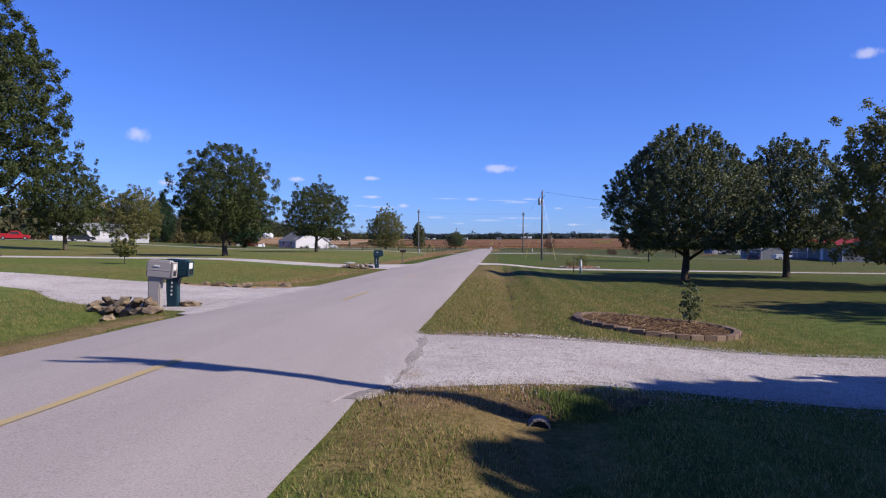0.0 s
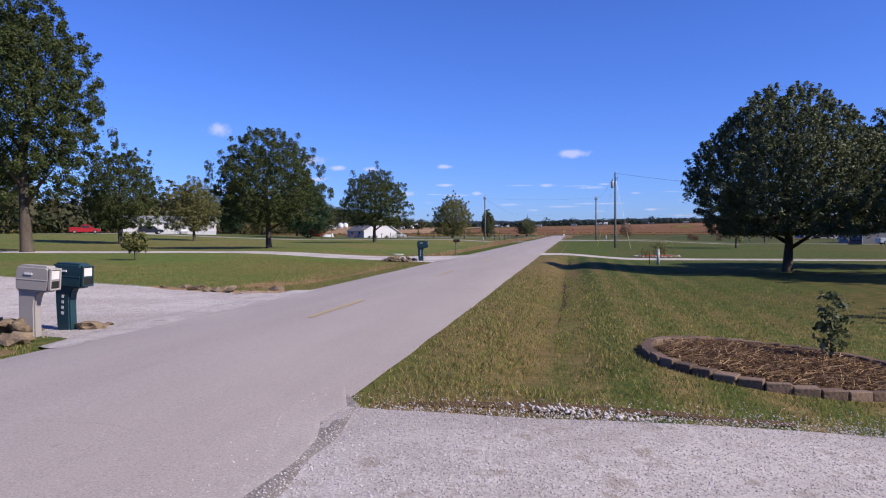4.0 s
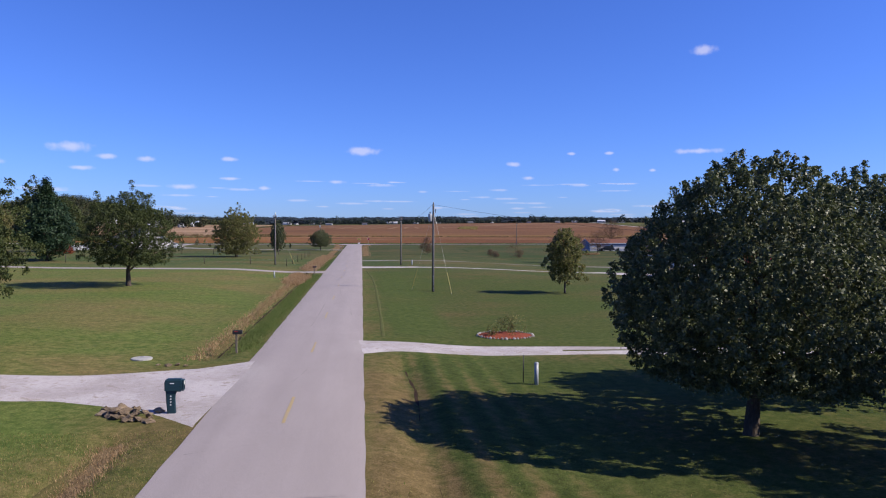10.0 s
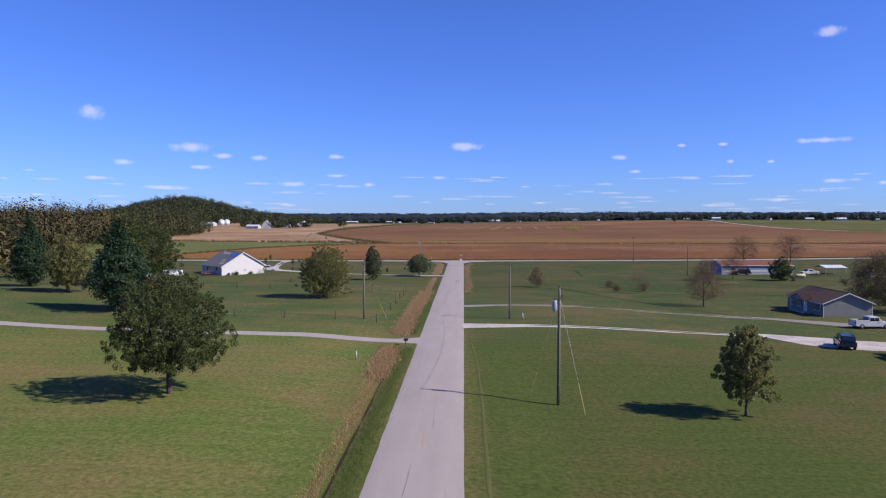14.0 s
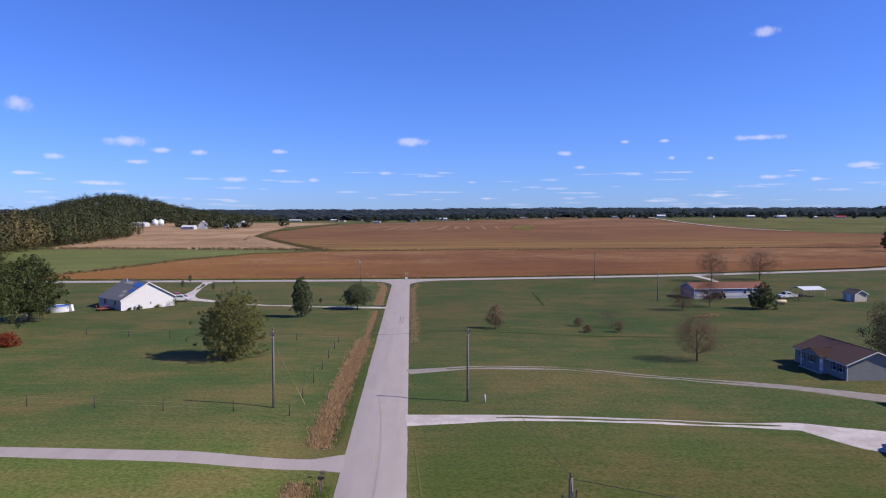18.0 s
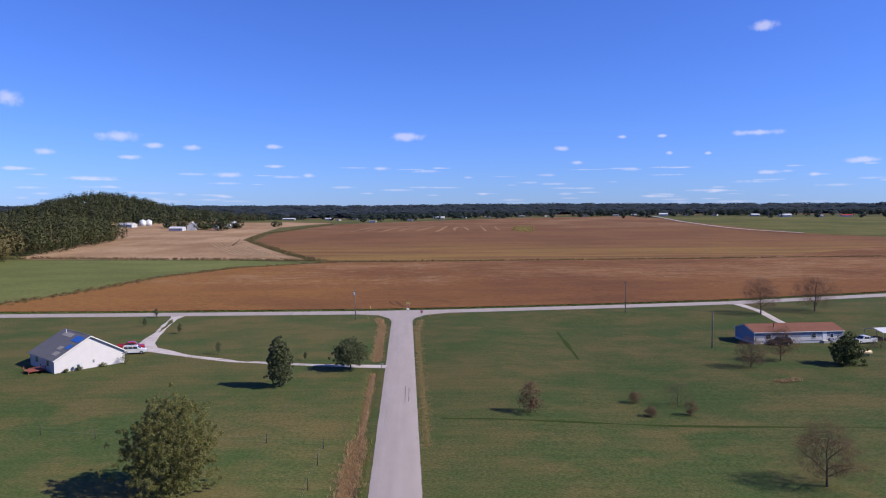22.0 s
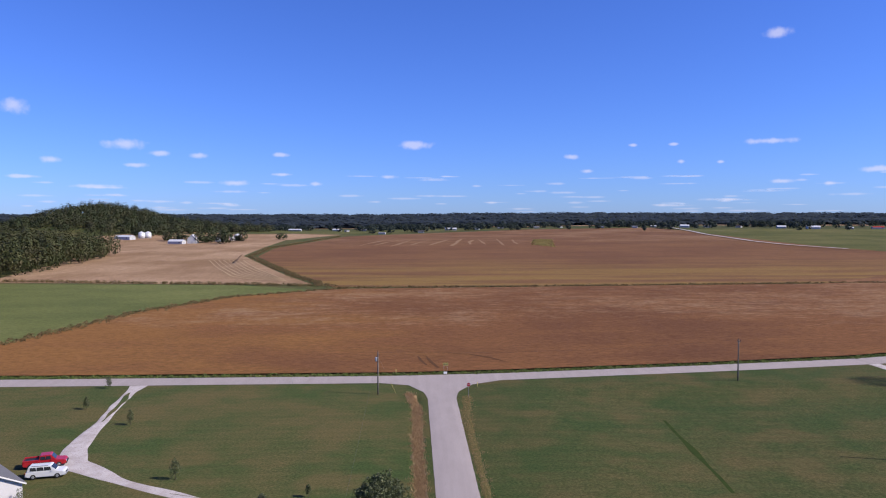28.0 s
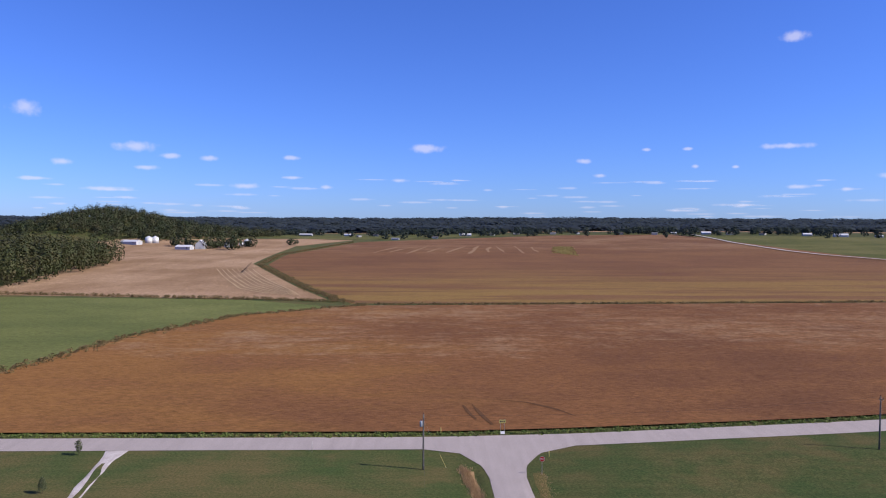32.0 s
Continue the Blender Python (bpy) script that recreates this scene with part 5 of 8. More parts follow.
# ---- houses ----
def siding(name, a, b, lap=0.2):
    """Horizontal lap boards: fine steps up the wall over faint stains."""
    m = material(name, [a, b], scale=0.7, fine=8, rough=0.7, bump=0.05, spec=0.3, world_space=False)
    n, l = m.node_tree.nodes, m.node_tree.links
    tc = n.new("ShaderNodeTexCoord")
    w = n.new("ShaderNodeTexWave")
    w.bands_direction, w.wave_profile = "Z", "SAW"
    w.inputs["Scale"].default_value, w.inputs["Distortion"].default_value = 0.314 / lap, 0
    l.new(tc.outputs["Object"], w.inputs["Vector"])
    bp = n.new("ShaderNodeBump")
    bp.inputs["Strength"].default_value, bp.inputs["Distance"].default_value = 0.6, 0.02
    l.new(w.outputs[1], bp.inputs["Height"])
    l.new(bp.outputs[0], n["Principled BSDF"].inputs["Normal"])
    return m


GREY_SIDING = siding("grey_siding", (0.176, 0.18, 0.176), (0.232, 0.236, 0.228))
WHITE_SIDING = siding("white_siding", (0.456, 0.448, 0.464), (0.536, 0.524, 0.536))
BLUE_SIDING = siding("blue_siding", (0.16, 0.192, 0.264), (0.216, 0.248, 0.328))
SKIRT_SIDING = siding("pale_skirting", (0.36, 0.368, 0.384), (0.448, 0.456, 0.472))
TAN_SIDING = siding("tan_siding", (0.36, 0.32, 0.264), (0.432, 0.392, 0.336))
RED_ROOF = material("red_metal_roof", [(0.264, 0.019, 0.016), (0.352, 0.032, 0.024)], scale=0.3, fine=4, rough=0.7, bump=0.06, spec=0.2, world_space=False, stretch=(0.3, 3, 1))
SHINGLE = material("dark_shingles", [(0.052, 0.048, 0.052), (0.092, 0.084, 0.088)], scale=0.8, fine=9, rough=0.95, bump=0.6, spec=0.15, world_space=False, stretch=(1, 3, 1))
OLD_SHINGLE = material("weathered_shingles", [(0.085, 0.085, 0.092), (0.15, 0.15, 0.16)], scale=0.8, fine=9, rough=0.8, bump=0.5, spec=0.3, world_space=False, stretch=(1, 3, 1))
BROWN_SHINGLE = material("brown_shingles", [(0.06, 0.038, 0.034), (0.096, 0.062, 0.054)], scale=0.8, fine=9, rough=0.95, bump=0.6, spec=0.15, world_space=False, stretch=(1, 3, 1))
RUST_ROOF = material("rusty_orange_roof", [(0.12, 0.054, 0.038), (0.176, 0.08, 0.056)], scale=0.5, fine=9, rough=0.95, bump=0.4, spec=0.15, world_space=False)
GREY_ROOF = material("grey_shingles", [(0.12, 0.124, 0.132), (0.184, 0.188, 0.2)], scale=0.8, fine=9, rough=0.95, bump=0.5, spec=0.15, world_space=False)
WHITE_TIN = material("white_sheet_metal", [(0.48, 0.488, 0.504), (0.592, 0.6, 0.616)], scale=0.5, fine=6, rough=0.4, metal=0.1, bump=0.05, spec=0.5, world_space=False)
TARP = material("blue_tarp", [(0.016, 0.08, 0.336), (0.032, 0.128, 0.44)], scale=2, fine=10, rough=0.5, bump=0.3, spec=0.4, world_space=False)
FELT = material("bare_roof_felt", [(0.208, 0.192, 0.184), (0.32, 0.304, 0.288)], scale=2, fine=10, rough=0.9, bump=0.2, world_space=False)
GLASS = material("dark_window_glass", [(0.016, 0.02, 0.024), (0.028, 0.032, 0.04)], rough=0.08, bump=0.0, spec=0.8, world_space=False)
BLUE_DOOR = material("blue_paint", [(0.024, 0.048, 0.112), (0.04, 0.072, 0.152)], rough=0.5, bump=0.03, world_space=False)
CONCRETE = material("concrete", [(0.256, 0.248, 0.232), (0.36, 0.352, 0.336)], scale=2, fine=20, rough=0.9, bump=0.2, world_space=False)
DECK = material("reddish_deck", [(0.176, 0.048, 0.032), (0.256, 0.08, 0.056)], scale=2, fine=12, rough=0.85, bump=0.3, world_space=False)


def gable_house(name, label, x, y, turn, length, width, wall, ridge, walls, roof, trim, windows=(), doors=(), eave=0.35, skirt=None, category="house", shutters=None, edging=None):
    """A long house: gables at the ends along y, eaves along x. Openings: side, place along it, sill, width, height."""
    ob = thing(name, pose(x, y, float(ground_z(x, y)), 0, 0, turn), label, category)
    a, b = width / 2, length / 2
    base, edging = 0.0, edging or trim
    if skirt:
        base = 0.55
        part("skirting", box((width - 0.06, length - 0.06, base + 0.8), (0, 0, (base - 0.8) / 2), bevel=0.01), skirt, ob, "pale skirting below the wall")
    gable = [(-a, base - (0 if skirt else 0.9)), (a, base - (0 if skirt else 0.9)), (a, wall), (0, ridge), (-a, wall)]
    part("wall_shell", prism(gable, length), walls, ob)
    slope = math.atan2(ridge - wall, a)
    run = math.hypot(a, ridge - wall) + eave
    for sgn in (-1, 1):
        cx, cz = sgn * (run / 2) * math.cos(slope), ridge - (run / 2) * math.sin(slope)
        part("roof_slope", box((run, length + 2 * eave, 0.10), (cx + sgn * 0.03, 0, cz + 0.07), (0, math.degrees(slope) * sgn, 0), bevel=0.012), roof, ob)
        ex, ez = sgn * run * math.cos(slope), ridge - run * math.sin(slope)
        part("fascia", box((0.04, length + 2 * eave, 0.16), (ex + sgn * 0.02, 0, ez + 0.0), bevel=0.004), edging, ob)
        for s2 in (-1, 1):
            part("bargeboard", box((run, 0.035, 0.16), (cx, s2 * (b + eave + 0.01), cz - 0.02), (0, math.degrees(slope) * sgn, 0)), edging, ob)
        for s2 in (-1, 1):
            part("corner_trim", box((0.09, 0.09, wall - base), (sgn * (a - 0.02), s2 * (b - 0.02), (wall + base) / 2)), trim, ob)
    part("ridge_cap", box((0.22, length + 2 * eave, 0.05), (0, 0, ridge + 0.12), bevel=0.01), roof, ob)

    def spot(side, u, z, out):
        return {"w": (-a - out, u, z), "e": (a + out, u, z), "s": (u, -b - out, z), "n": (u, b + out, z)}[side]

    def sized(side, w, d, h):
        return (d, w, h) if side in "we" else (w, d, h)

    for side, u, sill, w, h in windows:
        f = part("window", box(sized(side, w + 0.16, 0.06, h + 0.16), spot(side, u, sill + h / 2, 0.02), bevel=0.006), trim, ob)
        part("pane", box(sized(side, w, 0.02, h / 2 - 0.03), spot(side, u, sill + h * 0.75, 0.055)), GLASS, f, "dark glass pane")
        part("pane", box(sized(side, w, 0.02, h / 2 - 0.03), spot(side, u, sill + h * 0.25, 0.055)), GLASS, f, "dark glass pane")
        part("sill", box(sized(side, w + 0.26, 0.10, 0.05), spot(side, u, sill - 0.09, 0.05)), trim, f)
        if shutters:
            for k in (-1, 1):
                part("shutter", box(sized(side, 0.32, 0.03, h + 0.1), spot(side, u + k * (w / 2 + 0.27), sill + h / 2, 0.035)), shutters, f)
    for side, u, w, h, mat in doors:
        d = part("door", box(sized(side, w, 0.06, h), spot(side, u, base + h / 2, 0.025), bevel=0.006), mat, ob)
        part("door_frame", box(sized(side, w + 0.18, 0.04, h + 0.12), spot(side, u, base + h / 2 + 0.03, 0.01)), trim, d)
        part("handle", box(sized(side, 0.06, 0.05, 0.06), spot(side, u + w * 0.36, base + 1.0, 0.07)), METAL, d)
        if base:
            part("steps", box(sized(side, w + 0.5, 0.9, base), spot(side, u, base / 2, 0.46), bevel=0.02), CONCRETE, ob, "concrete door steps")
    return ob


DARK_TRIM = material("dark_trim", [(0.048, 0.048, 0.052), (0.08, 0.08, 0.084)], rough=0.6, bump=0.05, world_space=False)
red_house = gable_house("red_roofed_house", "long grey-sided house with a bright red metal roof", 57.1, 114.8, -3.8, 20.2, 7.2, 2.35, 3.35, GREY_SIDING, RED_ROOF, WHITE, 
    windows=[("w", -8.6, 1.1, 0.8, 1.1), ("w", -5.6, 1.1, 0.8, 1.1), ("w", 0.6, 1.1, 0.8, 1.1), ("w", 8.2, 1.2, 0.7, 0.9), ("s", 0.0, 1.2, 0.01, 0.01)][:4], doors=[("w", -2.6, 0.95, 1.9, WHITE), ("w", 3.2, 0.95, 1.9, BLUE_DOOR)], eave=0.4, skirt=None, edging=DARK_TRIM)
# its porch: a cross gable over a raised deck on the road side
bm = bmesh.new()
v = [bm.verts.new(p) for p in ((-5.3, -1.2, 2.32), (-5.3, 3.4, 2.95), (-5.3, 8.0, 2.32), (-0.4, 3.4, 3.38), (-3.3, -1.2, 2.42), (-3.3, 8.0, 2.42))]
for f in ((0, 1, 3, 4), (1, 2, 5, 3)):
    bm.faces.new([v[k] for k in f])
r = bmesh.ops.solidify(bm, geom=bm.faces[:], thickness=0.08)
part("porch_roof", bm, RED_ROOF, red_house, "red metal porch roof")
part("porch_gable", prism([(-1.2, 2.2), (3.4, 2.82), (8.0, 2.2), (8.0, 2.12), (-1.2, 2.12)], 0.06), GREY_SIDING, red_house).matrix_basis = pose(-5.2, 0, 0, 0, 0, 90)
part("deck", box((1.7, 9.0, 0.35), (-4.4, 3.4, 0.17), bevel=0.02), WOODEN, red_house, "raised wooden porch deck")
for u in (-1.0, 3.4, 7.8):
    part("porch_post", box((0.11, 0.11, 1.9), (-5.1, u, 1.28), bevel=0.008), WHITE, red_house)
for u in (1.2, 5.6):
    part("porch_rail", box((0.05, 4.2, 0.06), (-5.15, u, 1.15)), WHITE, red_house)
part("vent_pipe", tube([(1.2, 4.0, 3.1), (1.2, 4.0, 3.75)], 0.06, 8), METAL, red_house)

grey_house = gable_house("grey_house", "grey house with a dark brown shingle roof", 64.7, 165.2, 0, 15.6, 9.4, 2.45, 4.2, GREY_SIDING, BROWN_SHINGLE, WHITE,
    windows=[("w", -6.2, 1.0, 0.9, 1.2), ("w", -4.4, 1.0, 0.9, 1.2), ("w", 2.4, 1.0, 1.4, 1.3), ("w", 5.4, 1.0, 0.9, 1.2)], doors=[("w", -0.6, 0.95, 2.0, WHITE)], eave=0.4, shutters=BLUE_DOOR)
bm = bmesh.new()
v = [bm.verts.new(p) for p in ((-6.1, -2.6, 2.5), (-6.1, 0.6, 3.5), (-6.1, 3.8, 2.5), (-2.0, 0.6, 3.55), (-4.6, -2.6, 2.55), (-4.6, 3.8, 2.55))]
for f in ((0, 1, 3, 4), (1, 2, 5, 3)):
    bm.faces.new([v[k] for k in f])
bmesh.ops.solidify(bm, geom=bm.faces[:], thickness=0.08)
part("porch_roof", bm, BROWN_SHINGLE, grey_house)
part("porch_gable", prism([(-2.6, 2.42), (0.6, 3.38), (3.8, 2.42)], 0.06), GREY_SIDING, grey_house).matrix_basis = pose(-6.0, 0, 0, 0, 0, 90)
grey_house.matrix_basis = pose(65.4, 166.0, float(ground_z(65.4, 166.0))) @ Matrix.Diagonal((0.84, 0.82, 0.93, 1))
part("porch_slab", box((1.6, 6.6, 0.2), (-5.4, 0.6, 0.1), bevel=0.02), CONCRETE, grey_house)
for u in (-2.4, 3.6):
    part("porch_post", box((0.12, 0.12, 2.3), (-5.9, u, 1.3), bevel=0.008), WHITE, grey_house)

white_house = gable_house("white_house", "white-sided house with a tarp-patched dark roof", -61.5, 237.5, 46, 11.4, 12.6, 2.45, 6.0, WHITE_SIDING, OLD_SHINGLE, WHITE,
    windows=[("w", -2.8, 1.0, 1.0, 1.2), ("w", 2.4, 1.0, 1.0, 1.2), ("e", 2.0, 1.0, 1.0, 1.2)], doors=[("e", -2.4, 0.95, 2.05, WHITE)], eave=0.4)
sl = math.degrees(math.atan2(6.0 - 2.45, 6.3))
for u, f, w, d, mat, lab in ((-3.9, 0.22, 1.5, 3.4, TARP, "blue tarpaulin patch"), (-4.6, 0.52, 1.2, 1.6, TARP, "blue tarpaulin patch"), (1.5, 0.16, 1.0, 4.2, FELT, "pale bare roof patch"), (-2.4, 0.62, 0.9, 1.7, FELT, "pale bare roof patch"), (-3.6, 0.82, 1.0, 2.0, FELT, "pale bare roof patch")):
    part("roof_patch", box((w, d, 0.02), (-6.3 * f - 0.05, u, 6.0 - 3.55 * f + 0.145), (0, -sl, 0)), mat, white_house, lab)
part("ridge_vent", tube([(-0.8, 3.0, 5.6), (-0.8, 3.0, 6.4)], 0.07, 8), WHITE, white_house)
part("dish", tube([(-2.1, -6.1, 1.0), (-2.0, -6.3, 1.1), (-1.98, -6.34, 1.12)], [0.06, 0.32, 0.36], 14), GREY_PAINT, white_house, "grey satellite dish")
part("dish", tube([(-3.0, -6.1, 0.8), (-2.92, -6.28, 0.88), (-2.9, -6.32, 0.9)], [0.05, 0.26, 0.3], 14), GREY_PAINT, white_house, "grey satellite dish")
part("meter_box", box((0.3, 0.15, 0.45), (0.6, -5.78, 1.3), bevel=0.01), GREY_PAINT, white_house)

mobile = gable_house("long_low_house", "long blue-grey house with a rusty orange roof", 89.4, 258.2, -90 + 4, 21.5, 8.0, 2.7, 3.9, BLUE_SIDING, RUST_ROOF, WHITE,
    windows=[("e", -7.4, 1.2, 1.2, 1.0), ("e", -3.0, 1.2, 0.9, 1.0), ("e", 3.6, 1.2, 0.9, 1.0), ("e", 8.0, 1.2, 0.7, 0.8)], doors=[("e", 6.2, 0.95, 2.0, WHITE)], eave=0.25, skirt=SKIRT_SIDING)
part("stove_pipe", tube([(2.0, -5.0, 3.2), (2.0, -5.0, 4.4), (2.35, -5.0, 4.45)], 0.09, 8), BLACK, mobile)
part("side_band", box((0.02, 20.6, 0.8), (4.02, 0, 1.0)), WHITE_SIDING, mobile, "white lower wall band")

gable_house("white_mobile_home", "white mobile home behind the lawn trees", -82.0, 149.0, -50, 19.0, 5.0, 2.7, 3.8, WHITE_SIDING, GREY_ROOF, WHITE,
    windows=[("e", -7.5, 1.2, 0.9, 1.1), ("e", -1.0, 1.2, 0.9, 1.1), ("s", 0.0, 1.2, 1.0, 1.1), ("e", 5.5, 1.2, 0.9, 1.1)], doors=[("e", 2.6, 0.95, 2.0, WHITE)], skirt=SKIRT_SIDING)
gable_house("metal_shed", "low shed with a white metal roof", 75.0, 149.0, 74, 6.4, 3.8, 1.9, 2.4, GREY_SIDING, WHITE_TIN, WHITE, doors=[("w", 0.0, 2.2, 1.9, WHITE)], category="shed")
gable_house("pole_shed", "dark low shed with a grey roof", 181, 258, 75, 11, 7, 2.6, 4.2, GREY_SIDING, SHINGLE, WHITE, doors=[("w", 0.0, 2.6, 2.3, WHITE)], category="shed")
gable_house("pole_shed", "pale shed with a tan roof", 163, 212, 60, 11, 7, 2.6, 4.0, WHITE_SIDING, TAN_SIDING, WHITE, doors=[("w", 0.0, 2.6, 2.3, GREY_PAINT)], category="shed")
gable_house("small_shed", "small brown shed on the far lawn", 119, 247, 10, 4, 3.6, 2.0, 2.9, TAN_SIDING, SHINGLE, WHITE, doors=[("w", 0.0, 1.2, 1.8, WHITE)], category="shed")

SOIL_MARK = material("crushed_crop", [(0.068, 0.036, 0.019), (0.104, 0.056, 0.029)], scale=0.6, fine=4, rough=1.0, bump=0.6, spec=0.05)
YELLOW_WEEDS = leaf_material("yellow_weeds", [(0.26, 0.21, 0.075), (0.34, 0.27, 0.11), (0.22, 0.19, 0.06)], 0.3, 0.05)
SWALE_MARK = material("lush_grass", [(0.021, 0.035, 0.009), (0.035, 0.053, 0.013)], scale=0.6, fine=6, rough=1.0, bump=0.6, spec=0.05)
PALE_STRAW = material("pale_straw", [(0.304, 0.216, 0.128), (0.384, 0.288, 0.176)], scale=0.2, fine=2, rough=1.0, bump=0.3, spec=0.05)
# far farms
for name, label, x, y, turn, ln, wd, wl_, rg, wm, rm in (
    ("barn", "long white barn with a pale metal roof", -281, 988, 80, 22, 12, 4.0, 6.5, WHITE_SIDING, WHITE_TIN),
    ("barn", "tall white barn with a steep metal roof", -267, 1003, 5, 16, 13, 6.5, 13.0, WHITE_SIDING, WHITE_TIN),
    ("farmhouse", "white farmhouse among trees", -247, 1043, 30, 12, 9, 4.6, 7.6, WHITE_SIDING, GREY_ROOF),
    ("barn", "low pale barn beside the wooded hill", -372, 1066, 70, 30, 13, 4.2, 6.8, WHITE_SIDING, WHITE_TIN),
    ("farmhouse", "white house near the horizon", -53, 1250, 80, 18, 9, 3.2, 5.6, WHITE_SIDING, GREY_ROOF),
    ("farmhouse", "white house near the horizon", 8, 1302, 85, 15, 9, 3.2, 6.0, WHITE_SIDING, SHINGLE),
    ("barn", "white metal barn near the horizon", 62, 1405, 85, 34, 14, 4.6, 8.0, WHITE_SIDING, WHITE_TIN),
    ("farmhouse", "pale house near the treeline", 225, 1460, 80, 18, 10, 3.4, 6.2, TAN_SIDING, GREY_ROOF),
    ("farmhouse", "pale house near the treeline", 337, 1425, 80, 20, 10, 3.4, 6.2, WHITE_SIDING, SHINGLE),
    ("farmhouse", "pale house near the treeline", 395, 1410, 70, 16, 10, 3.4, 6.2, WHITE_SIDING, GREY_ROOF),
    ("barn", "white barn near the treeline", 484, 1405, 80, 26, 13, 5.0, 8.4, WHITE_SIDING, WHITE_TIN),
    ("farmhouse", "white house near the treeline", 520, 1390, 85, 18, 10, 3.4, 6.4, WHITE_SIDING, GREY_ROOF),
    ("barn", "pale barn beside the meadow", 628, 1340, 82, 24, 12, 4.4, 7.6, WHITE_SIDING, WHITE_TIN),
    ("barn", "wide white barn beside the meadow", 661, 1300, 80, 34, 16, 5.0, 9.0, WHITE_SIDING, WHITE_TIN),
    ("barn", "red-roofed shed near the horizon", 772, 1300, 80, 30, 12, 4.4, 7.0, WHITE_SIDING, RED_ROOF),
    ("barn", "low white shed near the horizon", -145, 1460, 80, 26, 12, 4.4, 7.0, WHITE_SIDING, WHITE_TIN),
    ("barn", "low grey shed near the horizon", -225, 1480, 80, 40, 12, 4.4, 7.0, GREY_SIDING, WHITE_TIN),
    ("farmhouse", "small pale house below the treeline", -120, 1385, 30, 14, 9, 3.2, 5.8, TAN_SIDING, GREY_ROOF),
    ("farmhouse", "small white house below the treeline", -95, 1440, 75, 16, 10, 3.2, 6.0, WHITE_SIDING, SHINGLE),
    ("farmhouse", "small white house below the treeline", 110, 1432, 60, 16, 10, 3.2, 6.0, WHITE_SIDING, GREY_ROOF),
    ("farmhouse", "small grey house below the treeline", 160, 1475, 85, 18, 10, 3.2, 6.0, GREY_SIDING, GREY_ROOF),
    ("farmhouse", "small pale house below the treeline", 272, 1470, 20, 14, 9, 3.2, 6.0, WHITE_SIDING, SHINGLE),
    ("barn", "small white shed below the treeline", 436, 1432, 70, 18, 10, 3.6, 6.0, WHITE_SIDING, WHITE_TIN),
    ("farmhouse", "small pale house below the treeline", 570, 1375, 40, 16, 10, 3.2, 6.0, TAN_SIDING, SHINGLE),
    ("barn", "small white shed beside the meadow", 716, 1288, 75, 18, 10, 3.6, 6.0, WHITE_SIDING, WHITE_TIN),
):
    k = 0.8 if y < 1100 else 0.6
    ln, wd, wl_, rg = ln * k, wd * k, wl_ * k, rg * k
    gable_house(name, label, x, y, turn, ln, wd, wl_, rg, wm if wm is not WHITE_SIDING else SKIRT_SIDING, rm, WHITE, windows=[("w", -ln * 0.3, 1.2, 1.4, 1.5), ("e", ln * 0.2, 1.2, 1.4, 1.5)], doors=[("s", 0.0, 2.6, 2.8, GREY_PAINT)], category="barn" if name == "barn" else "house")


def grain_bin(x, y, r, h, label):
    ob = thing("grain_bin", pose(x, y, float(ground_z(x, y))), label, "grain bin", "metal grain bins")
    part("wall", tube([(0, 0, -0.2), (0, 0, h)], r, 20), WHITE_TIN, ob, flat=False)
    part("roof", tube([(0, 0, h), (0, 0, h + r * 0.5), (0, 0, h + r * 0.55)], [r * 1.04, r * 0.12, r * 0.12], 20), WHITE_TIN, ob)
    part("door", box((0.9, 0.1, 1.6), (0, -r - 0.02, 1.2)), GREY_PAINT, ob)


for x, y, r, h in ((-232, 1076, 4.5, 6.5), (-360, 1090, 4.2, 7), (-354, 1096, 4.2, 7), (-238, 1070, 3, 5)):
    grain_bin(x, y, r, h, "white metal grain bin beside the farm")
for x, y, r, h in ((645, 962, 4, 8), (654, 962, 4, 9), (663, 962, 4, 8), (672, 962, 4, 8), (681, 960, 3.5, 7.5)):
    grain_bin(x, y, r, h, "tall grey grain bin at a far elevator")
tower = thing("grain_elevator", pose(648, 966, float(ground_z(648, 966))), "thin grain elevator tower above the bins", "tower")
part("mast", box((1.2, 1.2, 18), (0, 0, 9), bevel=0.05), GREY_PAINT, tower)
part("head", box((2.2, 2.2, 1.8), (0, 0, 18.8), bevel=0.1), GREY_PAINT, tower)
part("spout", tube([(0, 0, 17.5), (7, -2, 10)], 0.3, 6), GREY_PAINT, tower)

lane = strip("farm_lane", [(425, 832), (400, 900), (394, 960), (404, 1121), (440, 1328), (468, 1480)], [5] * 6, GRAVEL, 8, 3, 0.9)
setting(lane, "pale farm lane between brown field and meadow", "lane")
setting(strip("driveway_9", [(104, 318), (103, 300), (101, 280), (100, 268)], [5, 3.4, 3.4, 4], GRAVEL, 1.0, 5, 0.035, 0.1, 21, 0.1), "grey gravel driveway behind the long low house", "driveway")


